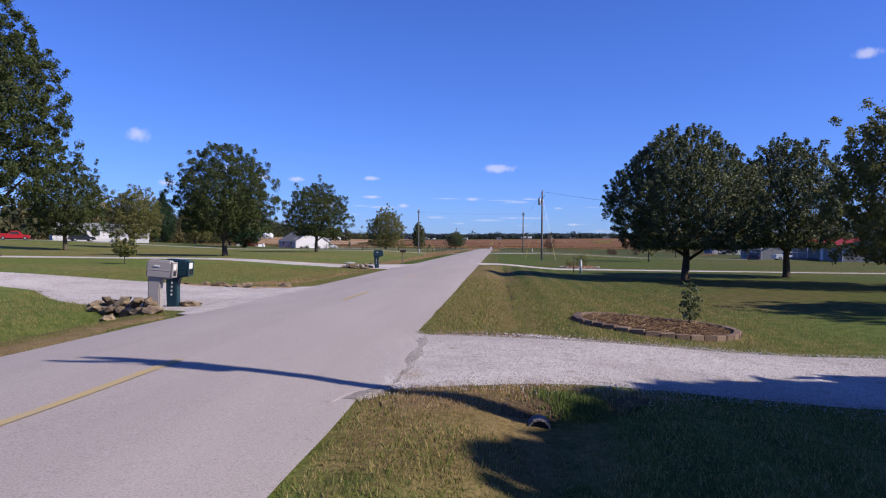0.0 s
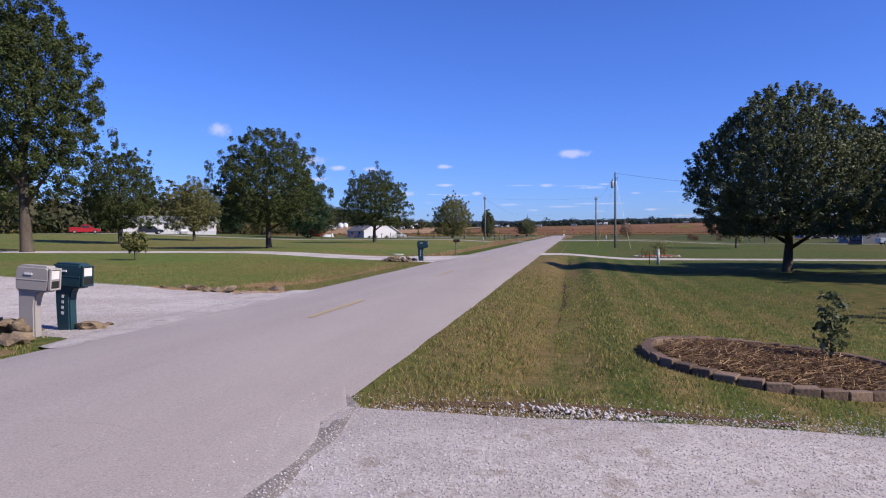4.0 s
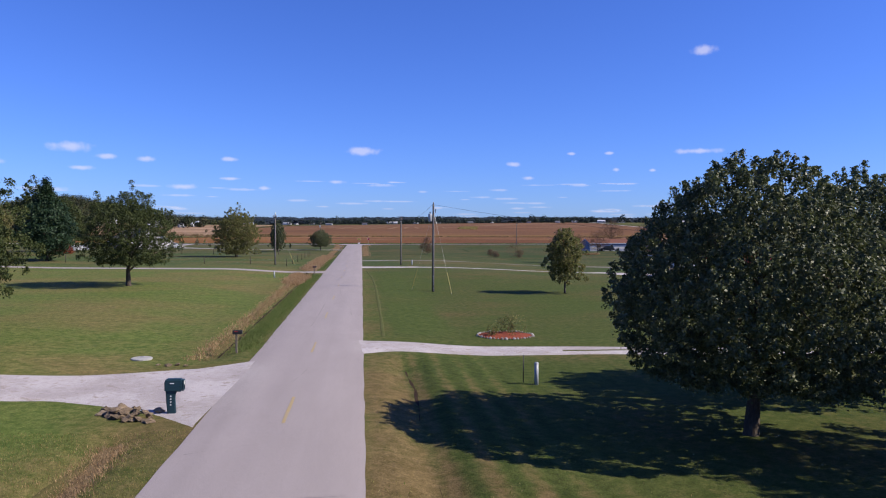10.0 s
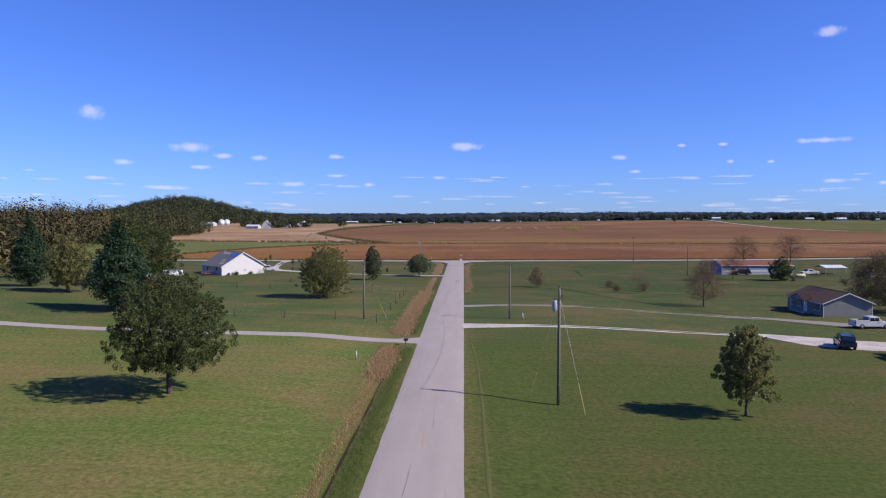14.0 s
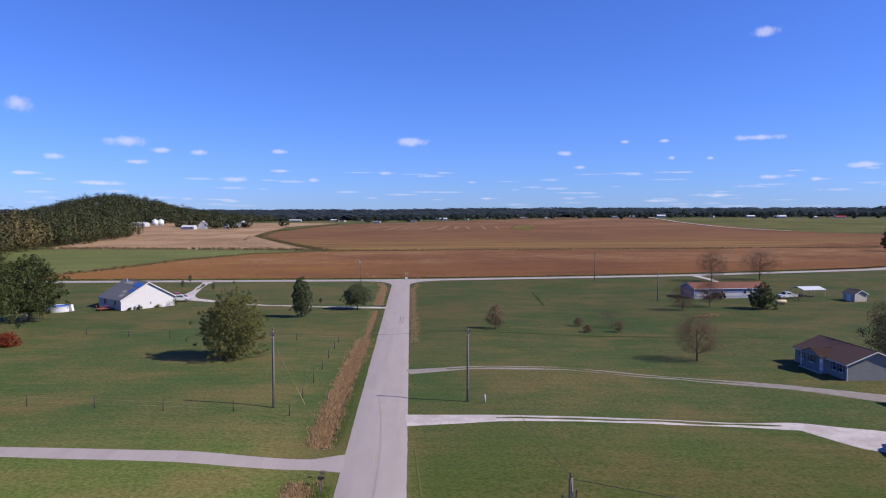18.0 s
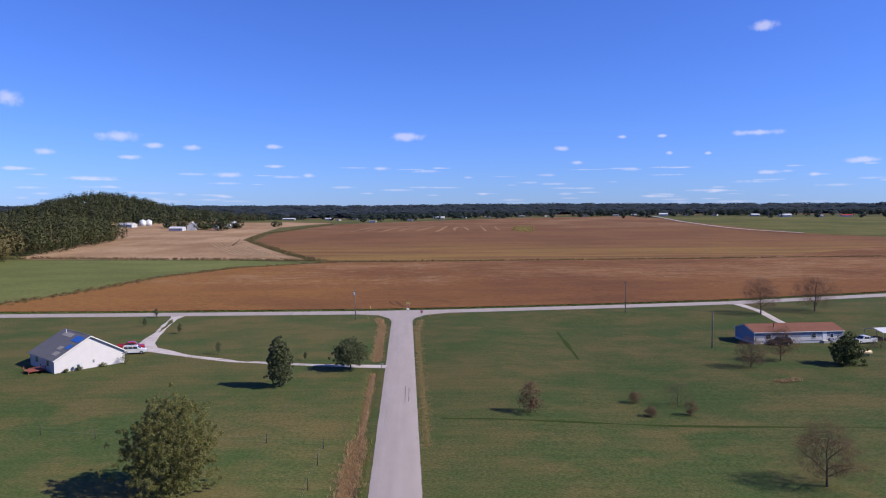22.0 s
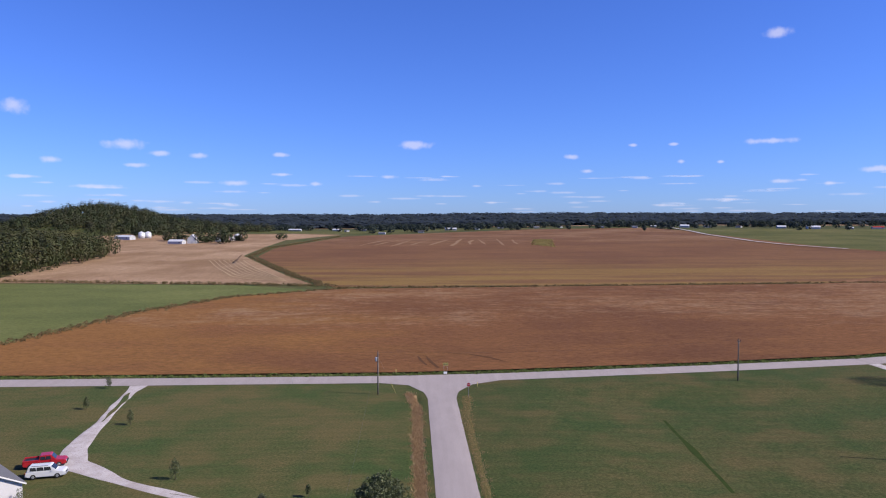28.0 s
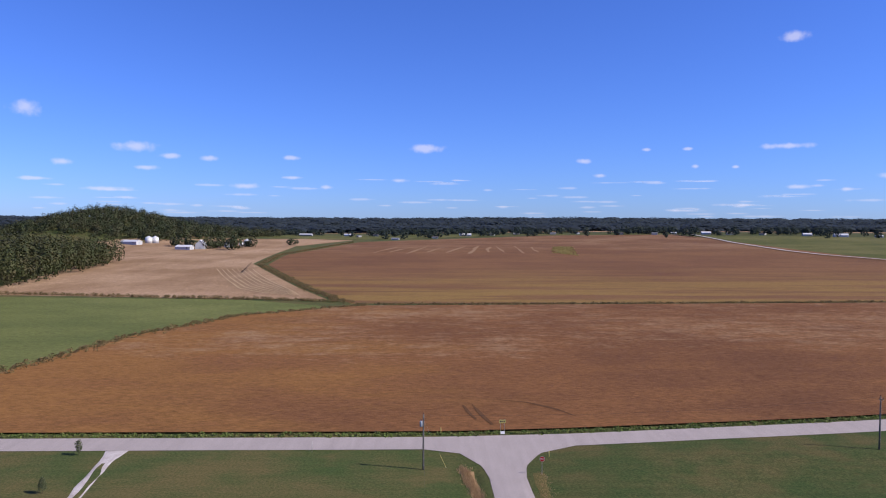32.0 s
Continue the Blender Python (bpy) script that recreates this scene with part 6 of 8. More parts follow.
for k, (name, line, wd, mat, lift, lab) in enumerate((
    ("tyre_track", [(-2.5, 326), (-1.6, 320), (-0.8, 315.5), (0.2, 311)], 0.7, SOIL_MARK, 0.40, "dark curved tyre track pressed into the crop"),
    ("tyre_track", [(-4.4, 325), (-3.4, 319), (-2.4, 314.5)], 0.6, SOIL_MARK, 0.40, "dark curved tyre track pressed into the crop"),
    ("tyre_track", [(3, 329), (9, 327), (14, 322), (17, 316.5)], 0.6, SOIL_MARK, 0.40, "faint wheel track through the brown crop"),
    ("field_swale", [(38.5, 272), (37.5, 262), (36.6, 250), (35.5, 239)], 0.9, SWALE_MARK, 0.02, "narrow dark green swale across the lawn"),
    ("field_swale", [(6, 198), (20, 196.5), (45, 195), (70, 193)], 0.7, SWALE_MARK, 0.02, "faint dark mown line across the lawn"),
)):
    setting(strip(name, line, [wd * 0.6] + [wd] * (len(line) - 2) + [wd * 0.6], mat, 1.0 if lift < 0.45 else 4.0, 5, lift, 0.12, 170 + k), lab, "field mark")
wood("weedy_patch", broken(scatter([(119, 868), (139, 880), (166, 1035), (148, 1035)], 3.4, 171, 1.6), -0.05), 26, 0.55, YELLOW_WEEDS, 172, "yellow-green weedy patch in the far field", "weeds", height=1.0, width=3.4, loose=0.5)
OUTER = [(-168.5, 722), (-137.8, 636.8), (-113, 574.3), (-92.9, 549.8), (-73.1, 536.5)]
INNER = [(-141.4, 721.6), (-121.1, 661), (-106.7, 622.9), (-90, 581.5), (-78.4, 553.1)]
for k in range(8):
    f = k / 7
    line = [(p[0] * (1 - f) + q[0] * f, p[1] * (1 - f) + q[1] * f) for p, q in zip(OUTER, INNER)]
    setting(strip("stubble_track", line, [0.5, 0.9, 1.0, 0.9, 0.5], PALE_STRAW, 4, 3, 0.30, 0.15, 180 + k), "pale curved track in the harvested field", "field mark")
FADED = material("faded_crop_strip", [(0.16, 0.096, 0.056), (0.216, 0.14, 0.084), (0.264, 0.184, 0.116)], scale=0.12, fine=1.5, rough=1.0, bump=0.3, spec=0.05)
for k, (x0, x1) in enumerate(((-64.7, -42.5), (-48, -24), (-29.8, -6), (-8, 16), (12.5, 39), (36, 56), (58, 70), (75.2, 78.8), (95, 101), (112.6, 120.7))):
    d = 14 * math.sin(k * 2.3)
    setting(strip("faded_strip", [(x0, 930 + d), (x0 * 0.6 + x1 * 0.4, 980 + d), (x1, 1050 - d)], [1.5, 5.0, 2.0], FADED, 6, 5, 0.35, 0.8, 230 + k), "faded pale strip across the far brown field", "field mark")


# ---- vehicles ----
def paint(name, c):
    return material(name, [tuple(v * 0.9 for v in c), c], scale=1, fine=30, rough=0.25, bump=0.0, spec=0.6, world_space=False)


WHITE_CAR, DARK_CAR, RED_CAR = paint("white_car_paint", (0.576, 0.584, 0.592)), paint("dark_car_paint", (0.01, 0.011, 0.016)), paint("red_car_paint", (0.336, 0.016, 0.024))
RUBBER = material("tyre_rubber", [(0.01, 0.01, 0.01), (0.02, 0.02, 0.02)], rough=0.9, bump=0.1, world_space=False)
LAMP = material("lamp_glass", [(0.4, 0.4, 0.4), (0.496, 0.496, 0.496)], rough=0.15, bump=0.0, spec=0.7, world_space=False)
TAIL = material("tail_lamp", [(0.2, 0.008, 0.008), (0.28, 0.012, 0.012)], rough=0.2, bump=0.0, spec=0.6, world_space=False)


def vehicle(kind, x, y, turn, mat, label):
    """A car whose nose points along local +x."""
    ob = thing(kind, pose(x, y, float(ground_z(x, y)) + 0.03, 0, 0, turn), label, "truck" if "pickup" in kind else "car")
    L, Wd = (5.4, 1.9) if "pickup" in kind else (4.8, 1.85)
    h = L / 2
    body = [(-h, 0.42), (-h + 0.05, 0.95), (-h + 0.9, 1.02), (h - 1.35, 1.02), (h - 0.25, 0.92), (h, 0.72), (h, 0.38), (h - 0.45, 0.30), (-h + 0.4, 0.30)]
    part("body", prism(body, Wd, 0.05), mat, ob)
    if "pickup" in kind:
        cab = [(-0.75, 0.98), (-0.62, 1.70), (0.75, 1.72), (1.40, 1.0)]
        glass_x = [(-0.55, 0.05), (0.12, 0.72)]
        part("bed", box((1.75, Wd * 0.84, 0.04), (-h + 1.0, 0, 1.03)), BLACK, ob, "dark open truck bed")
        for sgn in (-1, 1):
            part("bed_rail", box((1.9, 0.10, 0.22), (-h + 1.0, sgn * (Wd / 2 - 0.06), 1.10), bevel=0.02), mat, ob)
        part("tailgate", box((0.08, Wd * 0.9, 0.45), (-h + 0.06, 0, 0.98), bevel=0.02), mat, ob)
    else:
        cab = [(-h + 0.12, 0.98), (-h + 0.40, 1.66), (0.55, 1.68), (1.35, 1.0)]
        glass_x = [(-1.85, -1.15), (-1.05, -0.25), (-0.15, 0.62)]
        for sgn in (-1, 1):
            part("roof_rail", box((2.0, 0.04, 0.05), (-0.7, sgn * 0.68, 1.70)), BLACK, ob)
    part("cabin", prism(cab, Wd * 0.86, 0.06), mat, ob)
    for a, b in glass_x:
        for sgn in (-1, 1):
            part("side_window", prism([(a, 1.10), (b + 0.08, 1.10), (b, 1.56), (a + 0.04, 1.56)], 0.015, at=(0, sgn * Wd * 0.432, 0)), GLASS, ob, "dark side glass")
    part("windscreen", box((0.02, Wd * 0.74, 0.70), (cab[2][0] * 0.5 + cab[3][0] * 0.5 + 0.03, 0, 1.36), (0, -48 if "pickup" not in kind else -42, 0)), GLASS, ob, "dark windscreen")
    part("rear_window", box((0.02, Wd * 0.70, 0.42), (cab[0][0] * 0.4 + cab[1][0] * 0.6 - 0.03, 0, 1.38), (0, 16, 0)), GLASS, ob, "dark rear glass")
    for sx in (-h + 0.95, h - 0.95):
        for sgn in (-1, 1):
            w = part("wheel", tube([(sx, sgn * (Wd / 2 - 0.22), 0.34), (sx, sgn * (Wd / 2 + 0.02), 0.34)], 0.34, 16), RUBBER, ob, "black tyre")
            part("rim", tube([(sx, sgn * (Wd / 2 + 0.0), 0.34), (sx, sgn * (Wd / 2 + 0.035), 0.34)], [0.21, 0.17], 12), METAL, w, "pale metal rim")
    for sgn in (-1, 1):
        part("headlight", box((0.06, 0.34, 0.16), (h - 0.03, sgn * (Wd / 2 - 0.25), 0.74), bevel=0.02), LAMP, ob, "clear headlight")
        part("tail_light", box((0.06, 0.20, 0.26), (-h + 0.01, sgn * (Wd / 2 - 0.13), 0.86), bevel=0.02), TAIL, ob, "red tail light")
        part("mirror", box((0.10, 0.16, 0.12), (0.85, sgn * (Wd / 2 + 0.06), 1.08), bevel=0.02), mat, ob)
    part("bumper", box((0.14, Wd * 0.96, 0.20), (h - 0.02, 0, 0.45), bevel=0.03), BLACK if mat is not WHITE_CAR else METAL, ob)
    part("bumper", box((0.14, Wd * 0.96, 0.20), (-h + 0.02, 0, 0.45), bevel=0.03), BLACK if mat is not WHITE_CAR else METAL, ob)
    part("grille", box((0.03, 0.9, 0.16), (h + 0.0, 0, 0.66)), BLACK, ob)
    return ob


vehicle("pickup_truck", 62.2, 147.6, 2, WHITE_CAR, "white pickup truck parked beside the grey house")
vehicle("sport_utility_car", 49.8, 131.2, 72, DARK_CAR, "dark parked car on the gravel pad")
vehicle("estate_car", -54.3, 246.4, 12, WHITE_CAR, "white family car parked beside the white house")
vehicle("pickup_truck", -56.6, 250.6, 18, RED_CAR, "red pickup truck parked behind the white car")
vehicle("pickup_truck", -86.0, 127.0, 35, RED_CAR, "red truck parked behind the lawn trees")
vehicle("estate_car", -79.5, 138.0, 45, DARK_CAR, "dark car parked beside the white mobile home")
vehicle("pickup_truck", 104.5, 253.5, 190, WHITE_CAR, "white pickup parked at a carport")
vehicle("estate_car", 84.5, 252.6, 178, DARK_CAR, "dark car beside the long low house")

carport = thing("carport", pose(113, 258.5, float(ground_z(113, 258.5)), 0, 0, 8), "open carport with a white metal roof", "carport")
part("roof", prism([(-3.0, 2.0), (0, 2.7), (3.0, 2.0), (3.0, 1.92), (0, 2.6), (-3.0, 1.92)], 7.0), WHITE_TIN, carport, "white sheet metal roof").matrix_basis = pose(0, 0, 0, 0, 0, 90)
for sx in (-4, 0, 4):
    for sy in (-2.8, 2.8):
        part("post", box((0.08, 0.08, 2.0), (sx * 0.82, sy, 1.0)), METAL, carport)
tank = thing("propane_tank", pose(95.3, 239.6, float(ground_z(95.3, 239.6)), 0, 0, 5), "cream propane tank on short legs", "propane tank")
part("vessel", tube([(-1.5, 0, 0.8), (-1.4, 0, 0.8), (-1.15, 0, 0.8), (1.15, 0, 0.8), (1.4, 0, 0.8), (1.5, 0, 0.8)], [0.1, 0.36, 0.5, 0.5, 0.36, 0.1], 16), CREAM, tank, flat=False)
part("dome", tube([(0, 0, 1.28), (0, 0, 1.45)], [0.2, 0.16], 12), CREAM, tank)
for sx in (-0.9, 0.9):
    part("leg", box((0.12, 0.6, 0.4), (sx, 0, 0.2)), CONCRETE, tank)
pool_tank = thing("propane_tank", pose(-78.5, 222.5, float(ground_z(-78.5, 222.5)), 0, 0, 70), "white propane tank beside the round pool", "propane tank")
part("vessel", tube([(-1.2, 0, 0.7), (-1.1, 0, 0.7), (-0.9, 0, 0.7), (0.9, 0, 0.7), (1.1, 0, 0.7), (1.2, 0, 0.7)], [0.1, 0.33, 0.45, 0.45, 0.33, 0.1], 16), WHITE, pool_tank, flat=False)
part("dome", tube([(0, 0, 1.13), (0, 0, 1.3)], [0.18, 0.14], 12), WHITE, pool_tank)
for sx in (-0.7, 0.7):
    part("leg", box((0.12, 0.5, 0.35), (sx, 0, 0.17)), CONCRETE, pool_tank)
rv = thing("camper_trailer", pose(171.5, 239, float(ground_z(171.5, 239)), 0, 0, -5), "white camper trailer beside the far sheds", "camper")
part("shell", prism([(-3.6, 0.5), (3.4, 0.5), (3.8, 1.6), (3.4, 2.9), (-3.5, 2.9), (-3.7, 1.5)], 2.4, 0.1), WHITE_TIN, rv)
for u in (-2.2, 0.2, 2.2):
    part("window", box((0.9, 0.03, 0.6), (u, -1.21, 1.9)), GLASS, rv)
for u in (-0.6, 0.3):
    part("wheel", tube([(u, -1.2, 0.35), (u, -0.95, 0.35)], 0.35, 14), RUBBER, rv)
pool = thing("swimming_pool", pose(-75.5, 229.5, float(ground_z(-75.5, 229.5))), "round above-ground pool with blue water", "pool")
part("wall", tube([(0, 0, -0.1), (0, 0, 1.2)], 2.7, 28, cap=False), WHITE_TIN, pool)
part("rim", tube([(0, 0, 1.17), (0, 0, 1.25)], [2.78, 2.78], 28, cap=False), WHITE, pool)
part("water", tube([(0, 0, 0.9), (0, 0, 1.08)], 2.66, 28), TARP, pool, "blue pool water")
part("ladder", box((0.5, 0.9, 1.5), (2.9, -0.5, 0.75), (0, -12, 0), bevel=0.03), WHITE, pool)
deck = thing("wooden_deck", pose(-66.0, 230.5, float(ground_z(-66.0, 230.5)), 0, 0, 46), "low reddish wooden deck beside the white house", "deck")
for k in range(9):
    part("plank", box((3.0, 0.28, 0.05), (0, -1.3 + 0.31 * k, 0.45), bevel=0.006), DECK, deck)
for sx in (-1.4, 1.4):
    for sy in (-1.2, 1.1):
        part("post", box((0.1, 0.1, 1.2), (sx, sy, 0.55)), DECK, deck)
part("rail", box((3.0, 0.06, 0.08), (0, -1.3, 1.1)), DECK, deck)
for k, (x, y, h, w) in enumerate(((-52.4, 236.6, 2.4, 1.6), (-58.6, 231.4, 0.9, 1.2), (-60.2, 229.9, 0.7, 0.9), (-55.6, 234.6, 0.8, 1.4))):
    place(tree("shrub", h, w, 0.0, 0.03, 700, 0.07, PEAR, 90 + k, "small dark shrub against the white wall", "shrub", limbs=5), x, y)
bin_ = thing("rubbish_bin", pose(66.5, 142.2, float(ground_z(66.5, 142.2))), "dark green wheeled rubbish bin", "bin")
part("tub", prism([(-0.28, 0.05), (0.28, 0.05), (0.34, 1.0), (-0.34, 1.0)], 0.6, 0.03), TEAL, bin_)
part("lid", box((0.74, 0.66, 0.07), (0, 0, 1.03), bevel=0.02), BLACK, bin_)
brush = wood("brush_pile", [(68.2, 219.6), (69.6, 219.9), (67.2, 219.2), (66.4, 219.5)], 420, 0.10, TAN_GRASS, 95, "low pile of dry brown brush on the lawn", "brush pile", height=0.6, width=2.0, loose=0.9, wide=0.3)


# ---- flower beds, rocks, culvert ----
BARE_DIRT = material("bare_tan_dirt", [(0.16, 0.1, 0.052), (0.256, 0.168, 0.096), (0.336, 0.248, 0.16)], scale=2.5, fine=22, rough=1.0, bump=1.0, spec=0.05)
SOIL = material("dark_soil", [(0.028, 0.018, 0.012), (0.06, 0.04, 0.027)], scale=4, fine=30, rough=1.0, bump=0.8, spec=0.05)
MULCH = material("bark_mulch", [(0.028, 0.016, 0.011), (0.070, 0.042, 0.027), (0.14, 0.088, 0.055)], scale=3, fine=40, rough=1.0, bump=1.0, spec=0.05)
RED_MULCH = material("red_mulch", [(0.16, 0.04, 0.024), (0.264, 0.08, 0.048)], scale=5, fine=40, rough=1.0, bump=1.0, spec=0.05)
BRICK = material("edging_brick", [(0.075, 0.050, 0.038), (0.125, 0.084, 0.060), (0.19, 0.135, 0.098)], scale=4, fine=40, rough=0.9, bump=0.5, obj=0.35, world_space=False)
ROCK = material("tan_rock", [(0.08, 0.06, 0.04), (0.16, 0.116, 0.074), (0.272, 0.208, 0.136)], scale=5, fine=25, rough=0.9, bump=0.7, obj=0.3, world_space=False)
PALE_STONE = material("pale_stone", [(0.16, 0.136, 0.12), (0.272, 0.248, 0.224), (0.4, 0.384, 0.36)], scale=5, fine=25, rough=0.9, bump=0.5, obj=0.4, world_space=False)


def rock_mesh(seed, squash=0.5):
    bm = bmesh.new()
    bmesh.ops.create_icosphere(bm, subdivisions=1, radius=0.5)
    bmesh.ops.subdivide_edges(bm, edges=bm.edges[:], cuts=1)
    for v in bm.verts:
        v.co *= 1 + 0.75 * noise.noise(v.co * 2.2 + Vector((seed * 7.3, 0, 0)))
        v.co.z *= squash
    me = bpy.data.meshes.new("rock")
    bm.to_mesh(me)
    bm.free()
    return me


ROCKS = [rock_mesh(k) for k in range(5)]
for me in ROCKS:
    me.materials.append(ROCK)
rr = random.Random(5)


def rocks(spots, label, group, low=0.2, high=0.45, lift=0.0):
    for x, y in spots:
        s = rr.uniform(low, high)
        ob = new("rock", ROCKS[rr.randrange(5)])
        ob.matrix_basis = pose(x, y, float(ground_z(x, y)) + 0.12 * s + lift, rr.uniform(-15, 15), rr.uniform(-15, 15), rr.uniform(0, 360)) @ Matrix.Diagonal((s, s * rr.uniform(0.7, 1.1), s * rr.uniform(0.7, 1.1), 1))
        tagged(ob, label, "rock", group)


rocks([(-5.9, 19.0), (-5.6, 19.5), (-5.3, 18.8), (-5.5, 18.3), (-5.0, 18.5), (-5.1, 18.0), (-4.7, 18.2), (-4.6, 17.7), (-4.8, 17.3), (-4.3, 17.5), (-4.4, 18.4), (-3.6, 18.9), (-3.6, 19.4)], "tan boulder beside the culvert and mailboxes", "culvert rocks", 0.3, 0.55)
rocks([(-5.5, 18.0), (-5.15, 17.85), (-4.75, 17.75), (-4.35, 17.7), (-4.0, 17.55), (-5.75, 18.35), (-3.75, 17.3)], "tan boulder in a headwall beside the mailboxes", "headwall rocks", 0.42, 0.62)
rocks([(-5.3, 18.1), (-4.9, 18.0), (-4.5, 17.95), (-4.15, 17.85)], "tan boulder on top of a low headwall", "headwall rocks", 0.38, 0.55, 0.20)
# Pipe and disc are black to paint the shade of the hollow.
hole = thing("ditch_pipe", pose(-4.55, 17.46, float(ground_z(-4.55, 16.8)) + 0.10), "culvert mouth blackened for the shade below the boulders", "pipe")
part("mouth", tube([(0, 0.3, 0), (0, 0.05, 0), (0, 0.03, 0)], [0.17, 0.17, 0.15], 14), BLACK, hole, flat=False)
part("inside", tube([(0, 0.018, 0), (0, 0.026, 0)], 0.14, 14), OPENING_SHADE, hole, "black plug for the shade inside the pipe")
rocks([(-6.9, 27.6), (-6.2, 27.2), (-5.9, 27.3), (-5.3, 26.8), (-5.1, 27.1), (-4.5, 26.8), (-4.4, 27.2), (-3.7, 27.3), (-7.6, 27.7), (-5.6, 26.7), (-4.9, 26.6)], "low tan rock at the gravel's edge", "driveway edge rocks", 0.18, 0.75)
rocks([(-6.4, 49.8), (-6.0, 49.4), (-5.6, 49.1), (-5.2, 48.8), (-4.9, 49.3), (-4.6, 48.7), (-5.4, 49.7), (-4.4, 49.3), (-5.0, 48.2), (-5.9, 50.0)], "grey-brown rock at the ditch culvert", "ditch rocks", 0.25, 0.5)
rocks([(-6.0, 48.9), (-5.6, 48.6), (-5.2, 48.4), (-4.8, 48.25), (-4.45, 48.1), (-6.35, 49.2)], "grey-brown rock in the culvert headwall", "ditch rocks", 0.4, 0.62)
rocks([(-5.8, 49.0), (-5.4, 48.75), (-5.0, 48.55), (-4.6, 48.4)], "grey-brown rock on top of the headwall", "ditch rocks", 0.34, 0.5, 0.18)
rocks([(-6.4, 57.9), (-6.0, 58.0), (-5.6, 57.8), (-6.9, 58.1)], "pale rock beside the driveway", "drive corner rocks", 0.25, 0.45)
rocks([(-6.2, 126.0), (-5.6, 125.6), (-5.0, 125.2), (-5.4, 132.0), (-4.8, 132.2)], "grey rock at the driveway culvert", "driveway culvert rocks", 0.25, 0.45)

OLD_CONCRETE = material("stained_concrete", [(0.088, 0.076, 0.064), (0.152, 0.136, 0.12), (0.24, 0.224, 0.208)], scale=6, fine=30, rough=0.95, bump=0.4, world_space=False)
pipe = thing("culvert_pipe", pose(4.66, 8.80, float(ground_z(4.66, 8.6)) + 0.055), "short concrete culvert pipe under the driveway", "pipe")
bm = bmesh.new()
outer = [[bm.verts.new((r * math.cos(2 * math.pi * k / 12), yy, r * math.sin(2 * math.pi * k / 12))) for k in range(12)] for r, yy in ((0.125, 0.16), (0.125, -0.06), (0.106, -0.06), (0.106, 0.12))]
for u, v in zip(outer, outer[1:]):
    for k in range(12):
        bm.faces.new((u[k], u[(k + 1) % 12], v[(k + 1) % 12], v[k]))
bmesh.ops.recalc_face_normals(bm, faces=bm.faces)
part("barrel", bm, OLD_CONCRETE, pipe)
# A near-black plug paints the shade within the barrel.
part("inside", tube([(0, -0.045, 0), (0, 0.15, 0)], 0.105, 12), OPENING_SHADE, pipe, "black plug for the shade inside the pipe")


def flower_bed(name, cx, cy, rx, ry, label, edge, pieces, size, filling, mound=0.12):
    z0 = float(ground_z(cx, cy))
    ob = thing(name, pose(cx, cy, z0), label, "flower bed")
    rng = np.random.default_rng(int(cx * 10))
    me = None
    for k in range(pieces):
        a = 2 * math.pi * k / pieces
        x, y = rx * math.cos(a), ry * math.sin(a)
        if me is None:
            b = box(size, bevel=0.012) if name == "brick_flower_bed" else None
            if b is not None:
                me = bpy.data.meshes.new("brick")
                b.to_mesh(me)
                b.free()
                me.materials.append(edge)
            else:
                me = rock_mesh(9, 0.8)
                me.materials.append(edge)
        p = new("brick" if name == "brick_flower_bed" else "edging_stone", me)
        p.parent = ob
        s = 1 if name == "brick_flower_bed" else rng.uniform(0.09, 0.24)
        turn = math.degrees(math.atan2(ry * math.cos(a), -rx * math.sin(a)))
        p.matrix_basis = pose(x, y, float(ground_z(cx + x, cy + y)) - z0 + size[2] * 0.36, rng.normal(0, 3), rng.normal(0, 3), turn + rng.normal(0, 4)) @ Matrix.Diagonal((s, s, s, 1))
    bm = bmesh.new()
    rings = []
    for f in (0.0, 0.3, 0.6, 0.85, 0.99):
        ring = []
        for k in range(28):
            a = 2 * math.pi * k / 28
            x, y = rx * f * math.cos(a), ry * f * math.sin(a)
            ring.append(bm.verts.new((x, y, float(ground_z(cx + x, cy + y)) - z0 + 0.03 + mound * (1 - f * f) + 0.03 * noise.noise(Vector((x * 3, y * 3, 1))))))
        rings.append(ring)
    for u, v in zip(rings[1:], rings[2:]):
        for k in range(28):
            bm.faces.new((u[k], v[k], v[(k + 1) % 28], u[(k + 1) % 28]))
    bm.faces.new(rings[1])
    bmesh.ops.delete(bm, geom=rings[0], context="VERTS")
    bmesh.ops.recalc_face_normals(bm, faces=bm.faces)
    part("mulch", bm, filling, ob, flat=False)
    return ob


flower_bed("brick_flower_bed", 8.0, 18.75, 1.85, 1.95, "oval brick-edged flower bed with dark bark mulch", BRICK, 38, (0.30, 0.17, 0.13), MULCH, 0.07)
flower_bed("stone_flower_bed", 11.9, 68.4, 1.8, 1.6, "round stone-edged bed with red mulch", PALE_STONE, 44, (0.3, 0.3, 0.14), RED_MULCH)
rose = place(tree("rose_bush", 1.2, 0.55, 0.15, 0.015, 260, 0.055, PEAR, 97, "small leafy rose bush in the brick bed", "shrub", limbs=6), 9.0, 19.4, 0, 1, 0.05)
place(tree("garden_shrub", 1.2, 1.9, 0.0, 0.02, 700, 0.06, MAPLE, 98, "loose green shrub in the stone bed", "shrub", limbs=6, bare=True), 12.2, 68.8, 0, 1, 0.05)
place(tree("garden_shrub", 0.7, 0.9, 0.0, 0.02, 300, 0.05, MAPLE, 99, "low green plant in the stone bed", "shrub", limbs=4), 11.0, 68.1, 0, 1, 0.05)
lid = thing("concrete_lid", pose(-8.1, 59.6, float(ground_z(-8.1, 59.6))), "round concrete lid flush with the lawn", "lid")
